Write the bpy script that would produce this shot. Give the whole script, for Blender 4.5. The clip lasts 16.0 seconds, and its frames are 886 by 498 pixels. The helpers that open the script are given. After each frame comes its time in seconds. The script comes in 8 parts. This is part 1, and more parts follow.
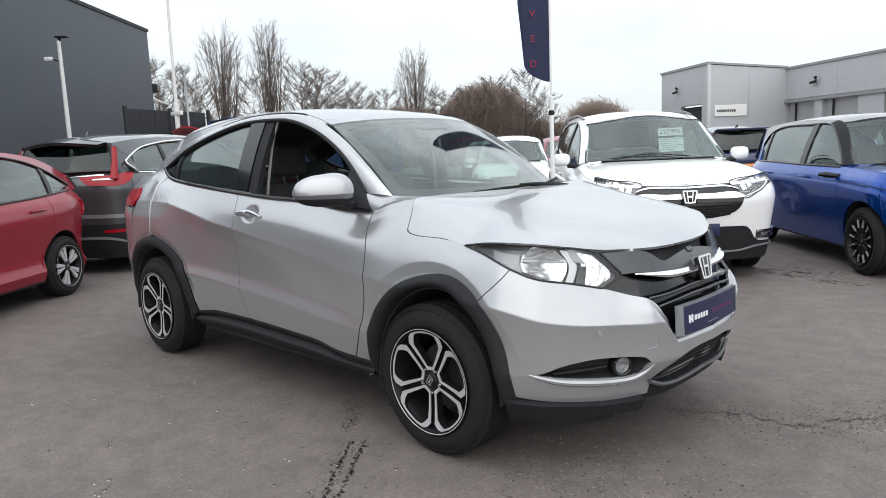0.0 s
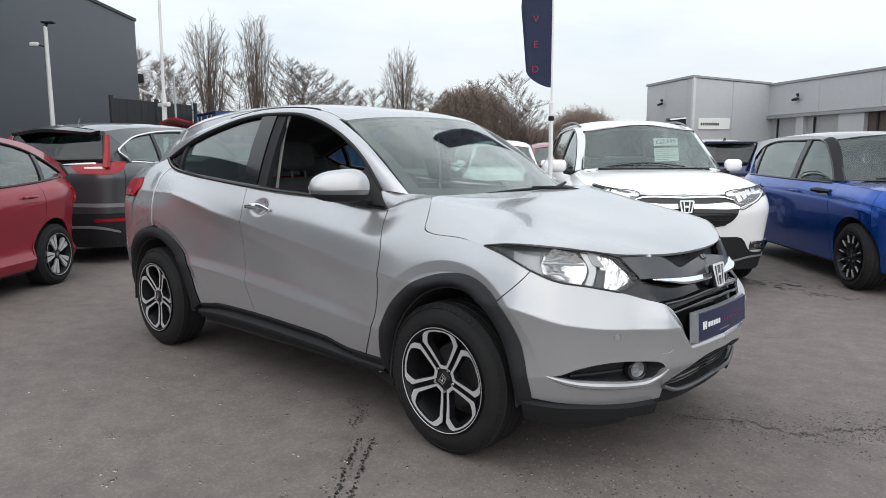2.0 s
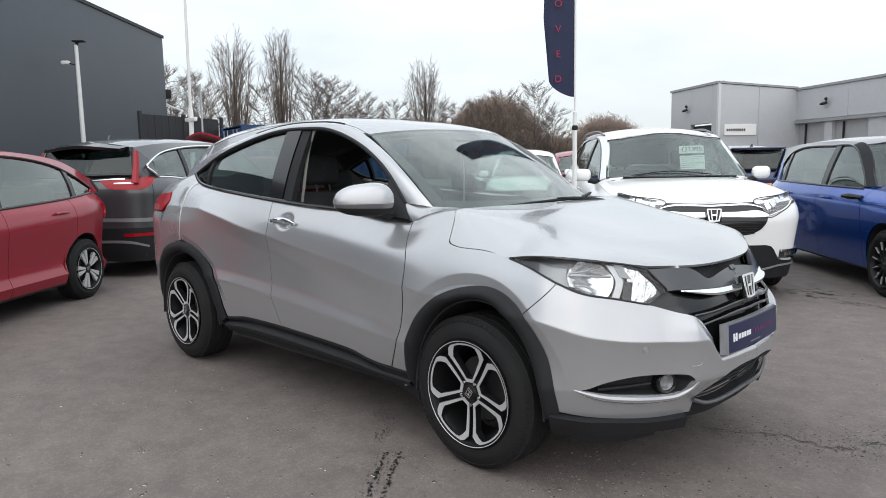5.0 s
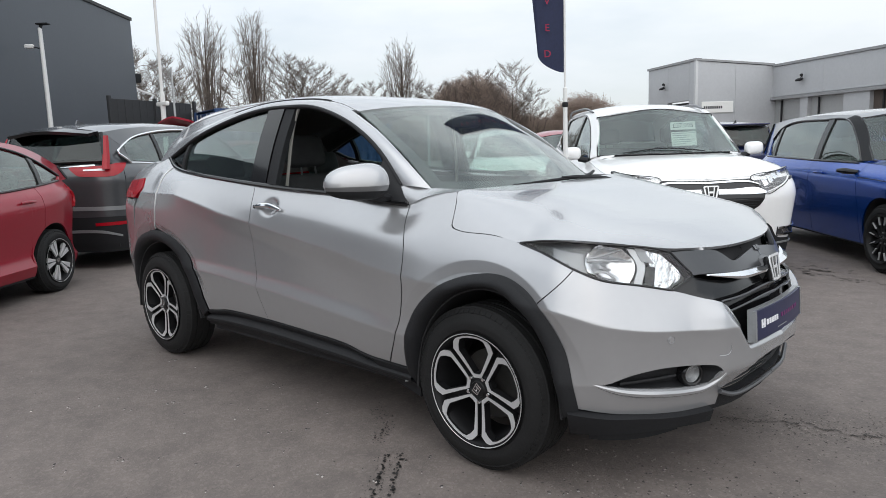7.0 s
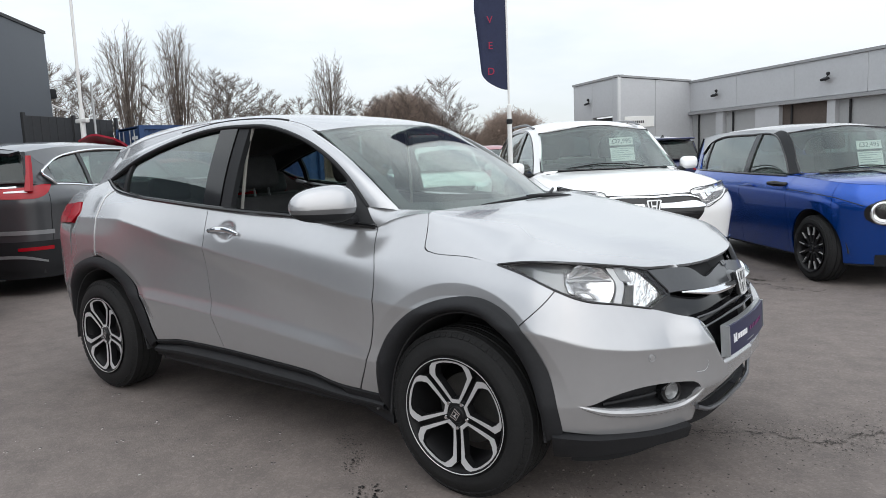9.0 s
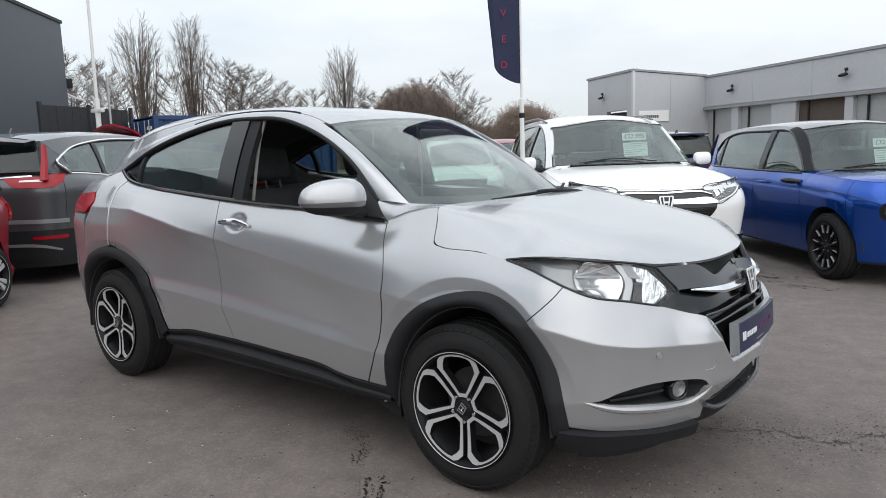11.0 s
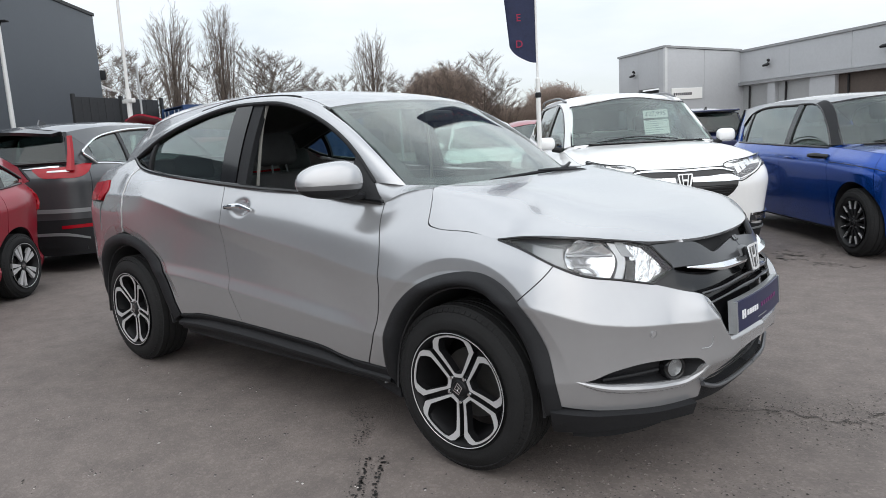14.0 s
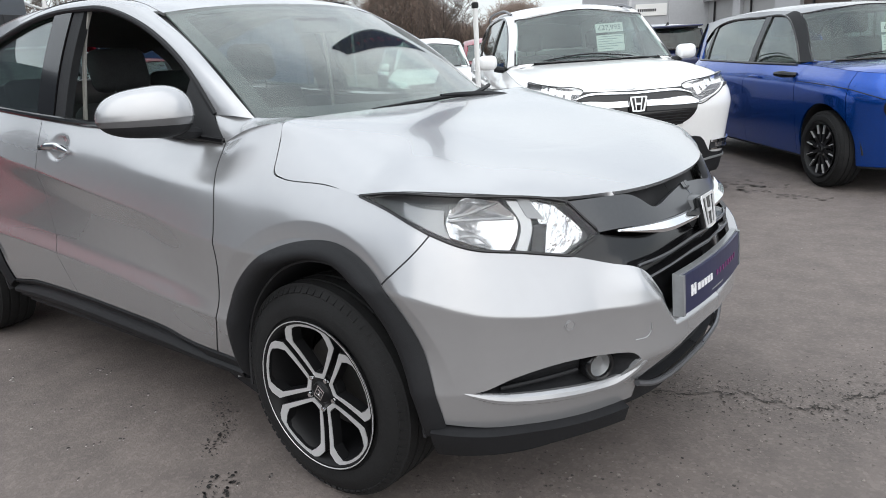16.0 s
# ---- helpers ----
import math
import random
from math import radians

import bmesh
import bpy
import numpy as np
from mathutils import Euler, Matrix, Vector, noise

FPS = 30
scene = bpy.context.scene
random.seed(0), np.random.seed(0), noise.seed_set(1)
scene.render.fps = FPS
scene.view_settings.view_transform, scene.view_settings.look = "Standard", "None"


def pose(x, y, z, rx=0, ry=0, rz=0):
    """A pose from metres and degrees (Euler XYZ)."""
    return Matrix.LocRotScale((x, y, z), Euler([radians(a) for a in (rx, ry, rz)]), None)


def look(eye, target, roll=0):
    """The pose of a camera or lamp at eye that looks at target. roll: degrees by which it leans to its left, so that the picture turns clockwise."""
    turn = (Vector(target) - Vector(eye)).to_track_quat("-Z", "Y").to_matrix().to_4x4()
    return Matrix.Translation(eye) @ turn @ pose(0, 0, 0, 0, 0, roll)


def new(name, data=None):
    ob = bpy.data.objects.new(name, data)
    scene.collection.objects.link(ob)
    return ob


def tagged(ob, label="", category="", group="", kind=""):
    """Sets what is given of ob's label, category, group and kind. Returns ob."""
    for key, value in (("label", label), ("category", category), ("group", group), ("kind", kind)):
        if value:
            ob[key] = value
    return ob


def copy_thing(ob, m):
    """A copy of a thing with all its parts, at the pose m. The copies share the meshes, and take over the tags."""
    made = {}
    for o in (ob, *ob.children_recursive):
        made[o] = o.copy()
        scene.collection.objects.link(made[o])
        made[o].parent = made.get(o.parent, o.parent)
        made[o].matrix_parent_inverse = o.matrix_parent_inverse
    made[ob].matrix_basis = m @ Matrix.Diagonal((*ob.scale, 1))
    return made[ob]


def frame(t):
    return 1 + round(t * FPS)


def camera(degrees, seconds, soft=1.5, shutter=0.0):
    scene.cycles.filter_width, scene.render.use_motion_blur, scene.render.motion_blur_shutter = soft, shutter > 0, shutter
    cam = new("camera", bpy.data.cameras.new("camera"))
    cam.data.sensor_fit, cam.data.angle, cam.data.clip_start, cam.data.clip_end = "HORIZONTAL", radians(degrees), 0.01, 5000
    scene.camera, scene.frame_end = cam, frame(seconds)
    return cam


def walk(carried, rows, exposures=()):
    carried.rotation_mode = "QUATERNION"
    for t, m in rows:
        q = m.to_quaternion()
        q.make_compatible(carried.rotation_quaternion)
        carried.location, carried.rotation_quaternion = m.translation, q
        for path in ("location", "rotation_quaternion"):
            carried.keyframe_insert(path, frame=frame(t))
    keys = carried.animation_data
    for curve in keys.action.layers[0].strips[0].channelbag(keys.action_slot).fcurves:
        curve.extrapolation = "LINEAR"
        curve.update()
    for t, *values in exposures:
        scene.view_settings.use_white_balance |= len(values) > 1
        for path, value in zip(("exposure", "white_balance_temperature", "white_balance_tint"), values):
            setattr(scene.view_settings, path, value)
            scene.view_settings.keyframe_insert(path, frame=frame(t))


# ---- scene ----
cam = camera(64.8, 16.0, soft=0.85)
PATH = [
    (0, (2.052, -2.862, 1.306), (0.676, -1.438, 1.024), -2.4),
    (0.5, (2.036, -2.888, 1.308), (0.646, -1.48, 1.014), -2.3),
    (1, (1.988, -2.931, 1.309), (0.626, -1.484, 1.084), -1.8),
    (1.5, (1.95, -2.959, 1.297), (0.664, -1.455, 1.012), -1.1),
    (2, (1.939, -2.977, 1.296), (0.605, -1.513, 1.02), -0.2),
    (2.5, (1.937, -2.988, 1.296), (0.612, -1.518, 1.008), -0.2),
    (3, (1.932, -2.993, 1.297), (0.606, -1.525, 1.004), -0.2),
    (3.5, (1.938, -2.989, 1.3), (0.603, -1.524, 1.031), -0.1),
    (4, (1.942, -2.98, 1.302), (0.6, -1.521, 1.036), -0.7),
    (4.5, (1.941, -2.971, 1.305), (0.577, -1.535, 1.025), -1.1),
    (4.7, (1.942, -2.976, 1.309), (0.553, -1.558, 1.062), -1.0),
    (6.8, (1.705, -2.879, 1.3), (0.364, -1.423, 1.012), -1.7),
    (7, (1.694, -2.866, 1.292), (0.356, -1.41, 0.993), -1.9),
    (7.5, (1.675, -2.855, 1.295), (0.414, -1.336, 0.976), -1.8),
    (8, (1.616, -2.871, 1.311), (0.442, -1.278, 1.02), -2.3),
    (8.5, (1.55, -2.911, 1.319), (0.401, -1.296, 1.051), -2.4),
    (9, (1.525, -2.925, 1.321), (0.337, -1.338, 1.056), -2.4),
    (11.3, (1.536, -2.921, 1.327), (0.317, -1.361, 1.042), -1.7),
    (11.5, (1.535, -2.921, 1.325), (0.303, -1.371, 1.046), -1.9),
    (12, (1.538, -2.917, 1.325), (0.315, -1.364, 1.025), -2.0),
    (12.5, (1.548, -2.902, 1.323), (0.322, -1.35, 1.024), -1.9),
    (13, (1.571, -2.88, 1.323), (0.325, -1.343, 1.035), -2.2),
    (13.5, (1.613, -2.856, 1.315), (0.328, -1.35, 1.029), -2.2),
    (14, (1.651, -2.824, 1.309), (0.367, -1.326, 0.983), -3.1),
    (14.5, (1.624, -2.763, 1.298), (0.365, -1.26, 0.899), -3.1),
    (15, (1.48, -2.592, 1.295), (0.282, -1.066, 0.812), -2.3),
    (15.5, (1.42, -2.402, 1.273), (0.251, -0.879, 0.713), -3.3),
    (16, (1.443, -2.071, 1.267), (0.256, -0.556, 0.724), -3.5),
]
walk(cam, [(t, look(eye, target, roll)) for t, eye, target, roll in PATH], ((0, 0.12), (1, 0.14), (1.5, 0.0), (3, -0.03), (3.5, 0.04), (4.5, 0.07), (7, -0.05), (8.5, 0.08), (9, 0.03), (12, -0.05), (13, 0.02), (14.5, 0.08), (15, 0.17), (16, 0.16)))

# ---- light: a bright overcast sky with a soft sun behind cloud ----
world = bpy.data.worlds.new("sky")
scene.world = world
world.use_nodes = True
wt = world.node_tree
wt.nodes.clear()
w_out, w_bg = wt.nodes.new("ShaderNodeOutputWorld"), wt.nodes.new("ShaderNodeBackground")
w_sky, w_mix = wt.nodes.new("ShaderNodeTexSky"), wt.nodes.new("ShaderNodeMix")
w_co, w_map, w_noise, w_ramp = (wt.nodes.new("ShaderNode" + k) for k in ("TexCoord", "Mapping", "TexNoise", "ValToRGB"))
SUN_UP, SUN_ROUND = 38, 130
w_sky.sky_type, w_sky.sun_disc = "NISHITA", False
w_sky.sun_elevation, w_sky.sun_rotation = radians(SUN_UP), radians(SUN_ROUND)
w_mul = wt.nodes.new("ShaderNodeVectorMath")
w_mul.operation = "SCALE"
w_mul.inputs["Scale"].default_value = 0.1
w_mix.data_type = "RGBA"
w_map.inputs["Scale"].default_value = (1.0, 1.0, 3.5)
w_noise.inputs["Scale"].default_value, w_noise.inputs["Detail"].default_value, w_noise.inputs["Roughness"].default_value = 1.6, 6.0, 0.55
w_ramp.color_ramp.elements[0].position, w_ramp.color_ramp.elements[0].color = 0.3, (0.55, 0.55, 0.55, 1)
w_ramp.color_ramp.elements[1].position, w_ramp.color_ramp.elements[1].color = 0.62, (1, 1, 1, 1)
w_mix.inputs["B"].default_value = (0.97, 1.03, 1.08, 1)
wt.links.new(w_co.outputs["Generated"], w_map.inputs["Vector"])
wt.links.new(w_map.outputs["Vector"], w_noise.inputs["Vector"])
wt.links.new(w_noise.outputs["Fac"], w_ramp.inputs["Fac"])
wt.links.new(w_ramp.outputs["Color"], w_mix.inputs["Factor"])
wt.links.new(w_sky.outputs["Color"], w_mul.inputs[0])
wt.links.new(w_mul.outputs["Vector"], w_mix.inputs["A"])
# an overcast sky is brighter overhead than at the horizon
w_sep, w_rise, w_lift = wt.nodes.new("ShaderNodeSeparateXYZ"), wt.nodes.new("ShaderNodeMapRange"), wt.nodes.new("ShaderNodeVectorMath")
w_lift.operation = "SCALE"
w_rise.inputs["To Min"].default_value, w_rise.inputs["To Max"].default_value = 0.88, 1.72
wt.links.new(w_co.outputs["Generated"], w_sep.inputs["Vector"])
wt.links.new(w_sep.outputs["Z"], w_rise.inputs["Value"])
wt.links.new(w_mix.outputs["Result"], w_lift.inputs[0])
wt.links.new(w_rise.outputs["Result"], w_lift.inputs["Scale"])
wt.links.new(w_lift.outputs["Vector"], w_bg.inputs["Color"])
w_bg.inputs["Strength"].default_value = 1.0
wt.links.new(w_bg.outputs["Background"], w_out.inputs["Surface"])
sun = new("sun", bpy.data.lights.new("sun", "SUN"))
sun.data.energy, sun.data.angle, sun.data.color = 1.2, radians(100), (1.0, 0.95, 0.88)
az, el = radians(SUN_ROUND), radians(SUN_UP)
sun.matrix_world = look((0, 0, 30), Vector((0, 0, 30)) - Vector((math.sin(az) * math.cos(el), math.cos(az) * math.cos(el), math.sin(el))))


# ---- materials ----
def material(name, color, rough=0.5, metal=0.0, vary=0.06, scale=3.0, bump=0.0, bump_scale=60.0, coat=0.0, spec=0.5, second=None, island=0.0):
    """A surface with variation at two scales and, where asked, fine relief and a clear coat."""
    m = bpy.data.materials.new(name)
    m.use_nodes = True
    t = m.node_tree
    b = t.nodes["Principled BSDF"]
    b.inputs["Roughness"].default_value, b.inputs["Metallic"].default_value = rough, metal
    b.inputs["Specular IOR Level"].default_value = spec
    if coat:
        b.inputs["Coat Weight"].default_value, b.inputs["Coat Roughness"].default_value = coat, 0.05
    co = t.nodes.new("ShaderNodeTexCoord")
    large, fine, add, ramp = (t.nodes.new("ShaderNode" + k) for k in ("TexNoise", "TexNoise", "Math", "ValToRGB"))
    large.inputs["Scale"].default_value, large.inputs["Detail"].default_value = scale, 5
    fine.inputs["Scale"].default_value, fine.inputs["Detail"].default_value = scale * 14, 3
    add.operation = "ADD"
    for n in (large, fine):
        t.links.new(co.outputs["Object"], n.inputs["Vector"])
    t.links.new(large.outputs["Fac"], add.inputs[0])
    t.links.new(fine.outputs["Fac"], add.inputs[1])
    low = second or [c * (1 - vary) for c in color]
    high = color if second else [min(1, c * (1 + vary)) for c in color]
    e = ramp.color_ramp.elements
    e[0].position, e[0].color, e[1].position, e[1].color = 0.36, (*low, 1), 0.64, (*high, 1)
    half = t.nodes.new("ShaderNodeMath")
    half.operation, half.inputs[1].default_value = "MULTIPLY", 0.5
    t.links.new(add.outputs[0], half.inputs[0])
    t.links.new(half.outputs[0], ramp.inputs["Fac"])
    shade = ramp.outputs["Color"]
    if island:
        info, mul, sub = t.nodes.new("ShaderNodeNewGeometry"), t.nodes.new("ShaderNodeHueSaturation"), t.nodes.new("ShaderNodeMapRange")
        sub.inputs["To Min"].default_value, sub.inputs["To Max"].default_value = 1 - island, 1 + island
        t.links.new(info.outputs["Random Per Island"], sub.inputs["Value"])
        t.links.new(sub.outputs["Result"], mul.inputs["Value"])
        t.links.new(shade, mul.inputs["Color"])
        shade = mul.outputs["Color"]
    t.links.new(shade, b.inputs["Base Color"])
    if bump:
        n, k = t.nodes.new("ShaderNodeTexNoise"), t.nodes.new("ShaderNodeBump")
        n.inputs["Scale"].default_value, n.inputs["Detail"].default_value = bump_scale, 4
        k.inputs["Strength"].default_value, k.inputs["Distance"].default_value = bump, 0.01
        t.links.new(co.outputs["Object"], n.inputs["Vector"])
        t.links.new(n.outputs["Fac"], k.inputs["Height"])
        t.links.new(k.outputs["Normal"], b.inputs["Normal"])
    return m


def glass(name, tint, face=0.05):
    """A pane: tinted clear, with the mirror of glass growing towards grazing angles."""
    m = bpy.data.materials.new(name)
    m.use_nodes = True
    t = m.node_tree
    t.nodes.clear()
    out, mix, clear, gloss, layer, power, ramp = (t.nodes.new("ShaderNode" + k) for k in ("OutputMaterial", "MixShader", "BsdfTransparent", "BsdfGlossy", "LayerWeight", "Math", "MapRange"))
    clear.inputs["Color"].default_value = (*tint, 1)
    gloss.inputs["Roughness"].default_value = 0.01
    layer.inputs["Blend"].default_value = 0.5
    power.operation, power.inputs[1].default_value = "POWER", 4.0
    ramp.inputs["To Min"].default_value, ramp.inputs["To Max"].default_value = face, 1.0
    t.links.new(layer.outputs["Facing"], power.inputs[0])
    t.links.new(power.outputs[0], ramp.inputs["Value"])
    t.links.new(ramp.outputs["Result"], mix.inputs["Fac"])
    t.links.new(clear.outputs["BSDF"], mix.inputs[1])
    t.links.new(gloss.outputs["BSDF"], mix.inputs[2])
    t.links.new(mix.outputs["Shader"], out.inputs["Surface"])
    return m


SILVER = material("silver_metallic_paint", (0.455, 0.459, 0.472), 0.25, 0.62, 0.015, 2, coat=0.65)
WHITE_PAINT = material("white_car_paint", (0.84, 0.84, 0.84), 0.35, 0, 0.015, 2, coat=1.0)
BLUE_PAINT = material("blue_metallic_paint", (0.0, 0.062, 0.36), 0.25, 0.72, 0.03, 2, coat=0.8)
GREY_PAINT = material("grey_metallic_paint", (0.075, 0.078, 0.085), 0.34, 0.4, 0.03, 2, coat=1.0)
RED_PAINT = material("red_car_paint", (0.26, 0.003, 0.018), 0.35, 0.1, 0.03, 2, coat=0.7, spec=0.3)
NAVY_PAINT = material("navy_car_paint", (0.012, 0.02, 0.075), 0.3, 0.3, 0.03, 2, coat=1.0)
BLACK_GLOSS = material("gloss_black_plastic", (0.008, 0.008, 0.009), 0.15, 0, 0.05, 4, coat=0.3, spec=0.4)
TRIM = material("textured_black_plastic", (0.014, 0.0145, 0.0165), 0.6, 0, 0.12, 6, bump=0.15, bump_scale=500, spec=0.3)
FRIT = material("black_screen_print", (0.02, 0.021, 0.022), 0.5, 0, 0.05, 8)
DARK = material("dark_cavity", (0.018, 0.018, 0.02), 0.8, 0, 0.1, 5)
RUBBER = material("tyre_rubber", (0.015, 0.015, 0.0155), 0.75, 0, 0.18, 9, bump=0.2, bump_scale=180, spec=0.25)
CHROME = material("chrome", (0.82, 0.83, 0.85), 0.08, 1.0, 0.01, 5)
REFLECTOR = material("faceted_reflector", (0.86, 0.87, 0.88), 0.1, 1.0, 0.01, 5, bump=0.9, bump_scale=45)
BOWL = material("lamp_bowl_chrome", (0.8, 0.81, 0.83), 0.12, 0.9, 0.02, 6, bump=0.35, bump_scale=22)
LAMP_BRIGHT = material("bright_reflector", (0.85, 0.86, 0.87), 0.25, 0.35, 0.02, 6)
GRILLE_SATIN = material("satin_grey_grille", (0.075, 0.077, 0.082), 0.3, 0.4, 0.05, 8, coat=0.2)
MIRROR_GREY = material("grey_mirror_trim", (0.16, 0.163, 0.17), 0.3, 0.5, 0.03, 8, coat=0.5)
GRILLE_GREY = material("grille_grey", (0.11, 0.112, 0.12), 0.3, 0.3, 0.05, 8)
LAMP_GREY = material("lamp_housing_grey", (0.3, 0.31, 0.32), 0.3, 0.4, 0.05, 8)
ALLOY = material("machined_alloy", (0.6, 0.6, 0.61), 0.33, 0.4, 0.04, 20)
ALLOY_BLACK = material("black_alloy", (0.011, 0.011, 0.012), 0.4, 0.0, 0.06, 8, spec=0.2)
SEAT = material("dark_seat_cloth", (0.038, 0.038, 0.041), 0.85, 0, 0.2, 12, bump=0.3, bump_scale=300)
CABIN = material("cabin_plastic", (0.042, 0.042, 0.046), 0.6, 0, 0.1, 8)
PILLAR_TRIM = material("pale_pillar_trim", (0.3, 0.29, 0.27), 0.7, 0, 0.05, 8)
HEADLINER = material("grey_headliner", (0.14, 0.137, 0.13), 0.9, 0, 0.05, 6)
CLEAR = glass("lamp_lens", (0.98, 0.98, 0.98), 0.03)
SCREEN = glass("windscreen_glass", (0.86, 0.92, 0.89), 0.085)
SCREEN_DARK = glass("parked_car_windscreen", (0.76, 0.84, 0.81), 0.07)
TINT = glass("side_window_glass", (0.72, 0.82, 0.78), 0.14)
SIDE_DARK = material("dark_side_glass", (0.03, 0.035, 0.036), 0.06, 0, 0.05, 4, coat=0.8)
REAR_DARK = glass("dark_rear_glass", (0.36, 0.41, 0.4), 0.06)
PRIVACY = glass("privacy_glass", (0.58, 0.62, 0.62), 0.05)
TAIL_RED = material("red_lamp_lens", (0.32, 0.004, 0.012), 0.25, 0, 0.1, 10, coat=0.3, spec=0.3)
AMBER = material("amber_lens", (0.8, 0.25, 0.04), 0.2, 0, 0.1, 10, coat=0.6)
PAPER = material("white_card", (0.78, 0.78, 0.76), 0.6, 0, 0.03, 6)
INK = material("dark_ink", (0.02, 0.02, 0.025), 0.6, 0, 0.05, 6)
NAVY_CARD = material("navy_plate", (0.012, 0.016, 0.06), 0.35, 0, 0.06, 8)
PLATE_WHITE = material("plate_white_print", (0.8, 0.8, 0.82), 0.4, 0, 0.02, 8)
PURPLE_PRINT = material("purple_print", (0.16, 0.02, 0.12), 0.4, 0, 0.02, 8)


# ---- tools for shapes ----
def mesh_of(verts, faces, mats, smooth=True, sharp=32, index=None, name="mesh"):
    me = bpy.data.meshes.new(name)
    me.from_pydata([tuple(map(float, v)) for v in verts], [], [tuple(map(int, f)) for f in faces])
    for m in (mats if isinstance(mats, (list, tuple)) else [mats]):
        me.materials.append(m)
    bm = bmesh.new()
    bm.from_mesh(me)
    bmesh.ops.remove_doubles(bm, verts=bm.verts, dist=0.00005)
    bmesh.ops.dissolve_degenerate(bm, edges=bm.edges, dist=0.00005)
    bmesh.ops.recalc_face_normals(bm, faces=bm.faces)
    for f in bm.faces:
        f.smooth = smooth
    bm.to_mesh(me)
    bm.free()
    if smooth:
        me.set_sharp_from_angle(angle=radians(sharp))
    return me


def part(name, me, parent, label="", m=None):
    """A mesh under a thing or under a part."""
    ob = new(name, me)
    ob.parent = parent
    if m is not None:
        ob.matrix_basis = m
    return tagged(ob, label)


def thing(name, label, category, m=None, group="", kind=""):
    ob = new(name)
    ob.empty_display_size = 0.1
    if m is not None:
        ob.matrix_basis = m
    return tagged(ob, label, category, group, kind)


def coons(bottom, top, left, right, nu, nv, gap=0.0):
    """A grid over four border curves; left and right list only the points between the corners."""
    b, t = spline(bottom), spline(top)
    p00, p10, p01, p11 = (np.asarray(p, float) for p in (bottom[0], bottom[-1], top[0], top[-1]))

    def border(a, mid, z):
        if np.linalg.norm(np.asarray(a) - np.asarray(z)) < 1e-6 and not len(mid):
            return lambda v: np.repeat(np.asarray(a, float)[None], len(v), 0)
        return spline([a, *mid, z])
    l, r = border(p00, left, p01), border(p10, right, p11)
    wide = max(np.linalg.norm(p10 - p00), np.linalg.norm(p11 - p01), 1e-3)
    tall = max(np.linalg.norm(p01 - p00), np.linalg.norm(p11 - p10), 1e-3)
    u = np.linspace(min(gap / wide, 0.1), 1 - min(gap / wide, 0.1), nu)
    v = np.linspace(min(gap / tall, 0.1), 1 - min(gap / tall, 0.1), nv)
    U, V = u[:, None, None], v[None, :, None]
    return ((1 - V) * b(u)[:, None] + V * t(u)[:, None] + (1 - U) * l(v)[None] + U * r(v)[None]
            - ((1 - U) * (1 - V) * p00 + U * (1 - V) * p10 + (1 - U) * V * p01 + U * V * p11))


def normals(g):
    du, dv = np.gradient(g, axis=0), np.gradient(g, axis=1)
    n = np.cross(du, dv)
    ln = np.linalg.norm(n, axis=-1, keepdims=True)
    n = np.where(ln > 1e-10, n / np.maximum(ln, 1e-10), 0)
    mean = n.reshape(-1, 3).mean(0)
    mean /= max(np.linalg.norm(mean), 1e-9)
    n = np.where(np.linalg.norm(n, axis=-1, keepdims=True) < 0.5, mean, n)
    mid = g.reshape(-1, 3).mean(0)
    away = mid - np.array([mid[0] * 0.85 - 0.15, 0, 0.55])
    return n if (n.reshape(-1, 3) @ away).mean() > 0 else -n


def slab(g, thick, lift=0.0):
    """A grid of points as a closed sheet of that thickness, its outer face lifted off the grid."""
    n = normals(g)
    nu, nv = g.shape[:2]
    outer, inner = g + n * lift, g + n * (lift - thick)
    verts = np.vstack([outer.reshape(-1, 3), inner.reshape(-1, 3)])
    k = nu * nv
    a = (np.arange(nu - 1)[:, None] * nv + np.arange(nv - 1)[None]).ravel()
    quads = np.stack([a, a + nv, a + nv + 1, a + 1], -1)
    faces = np.vstack([quads, quads[:, ::-1] + k]).tolist()
    ring = ([i * nv for i in range(nu)] + [(nu - 1) * nv + j for j in range(1, nv)]
            + [i * nv + nv - 1 for i in range(nu - 2, -1, -1)] + [j for j in range(nv - 2, 0, -1)])
    for i, j in zip(ring, ring[1:] + ring[:1]):
        faces.append((i, j, j + k, i + k))
    return verts, faces


def join(*shapes):
    verts, faces, k = [], [], 0
    for v, f in shapes:
        verts.append(np.asarray(v, float))
        faces += [tuple(i + k for i in q) for q in f]
        k += len(v)
    return np.vstack(verts), faces


def sided(g, sgn):
    g = np.array(g, float)
    g[..., 1] *= sgn
    return g


def box(x0, x1, y0, y1, z0, z1):
    v = [(x, y, z) for x in (x0, x1) for y in (y0, y1) for z in (z0, z1)]
    return np.array(v, float), [(0, 1, 3, 2), (4, 6, 7, 5), (0, 4, 5, 1), (2, 3, 7, 6), (0, 2, 6, 4), (1, 5, 7, 3)]


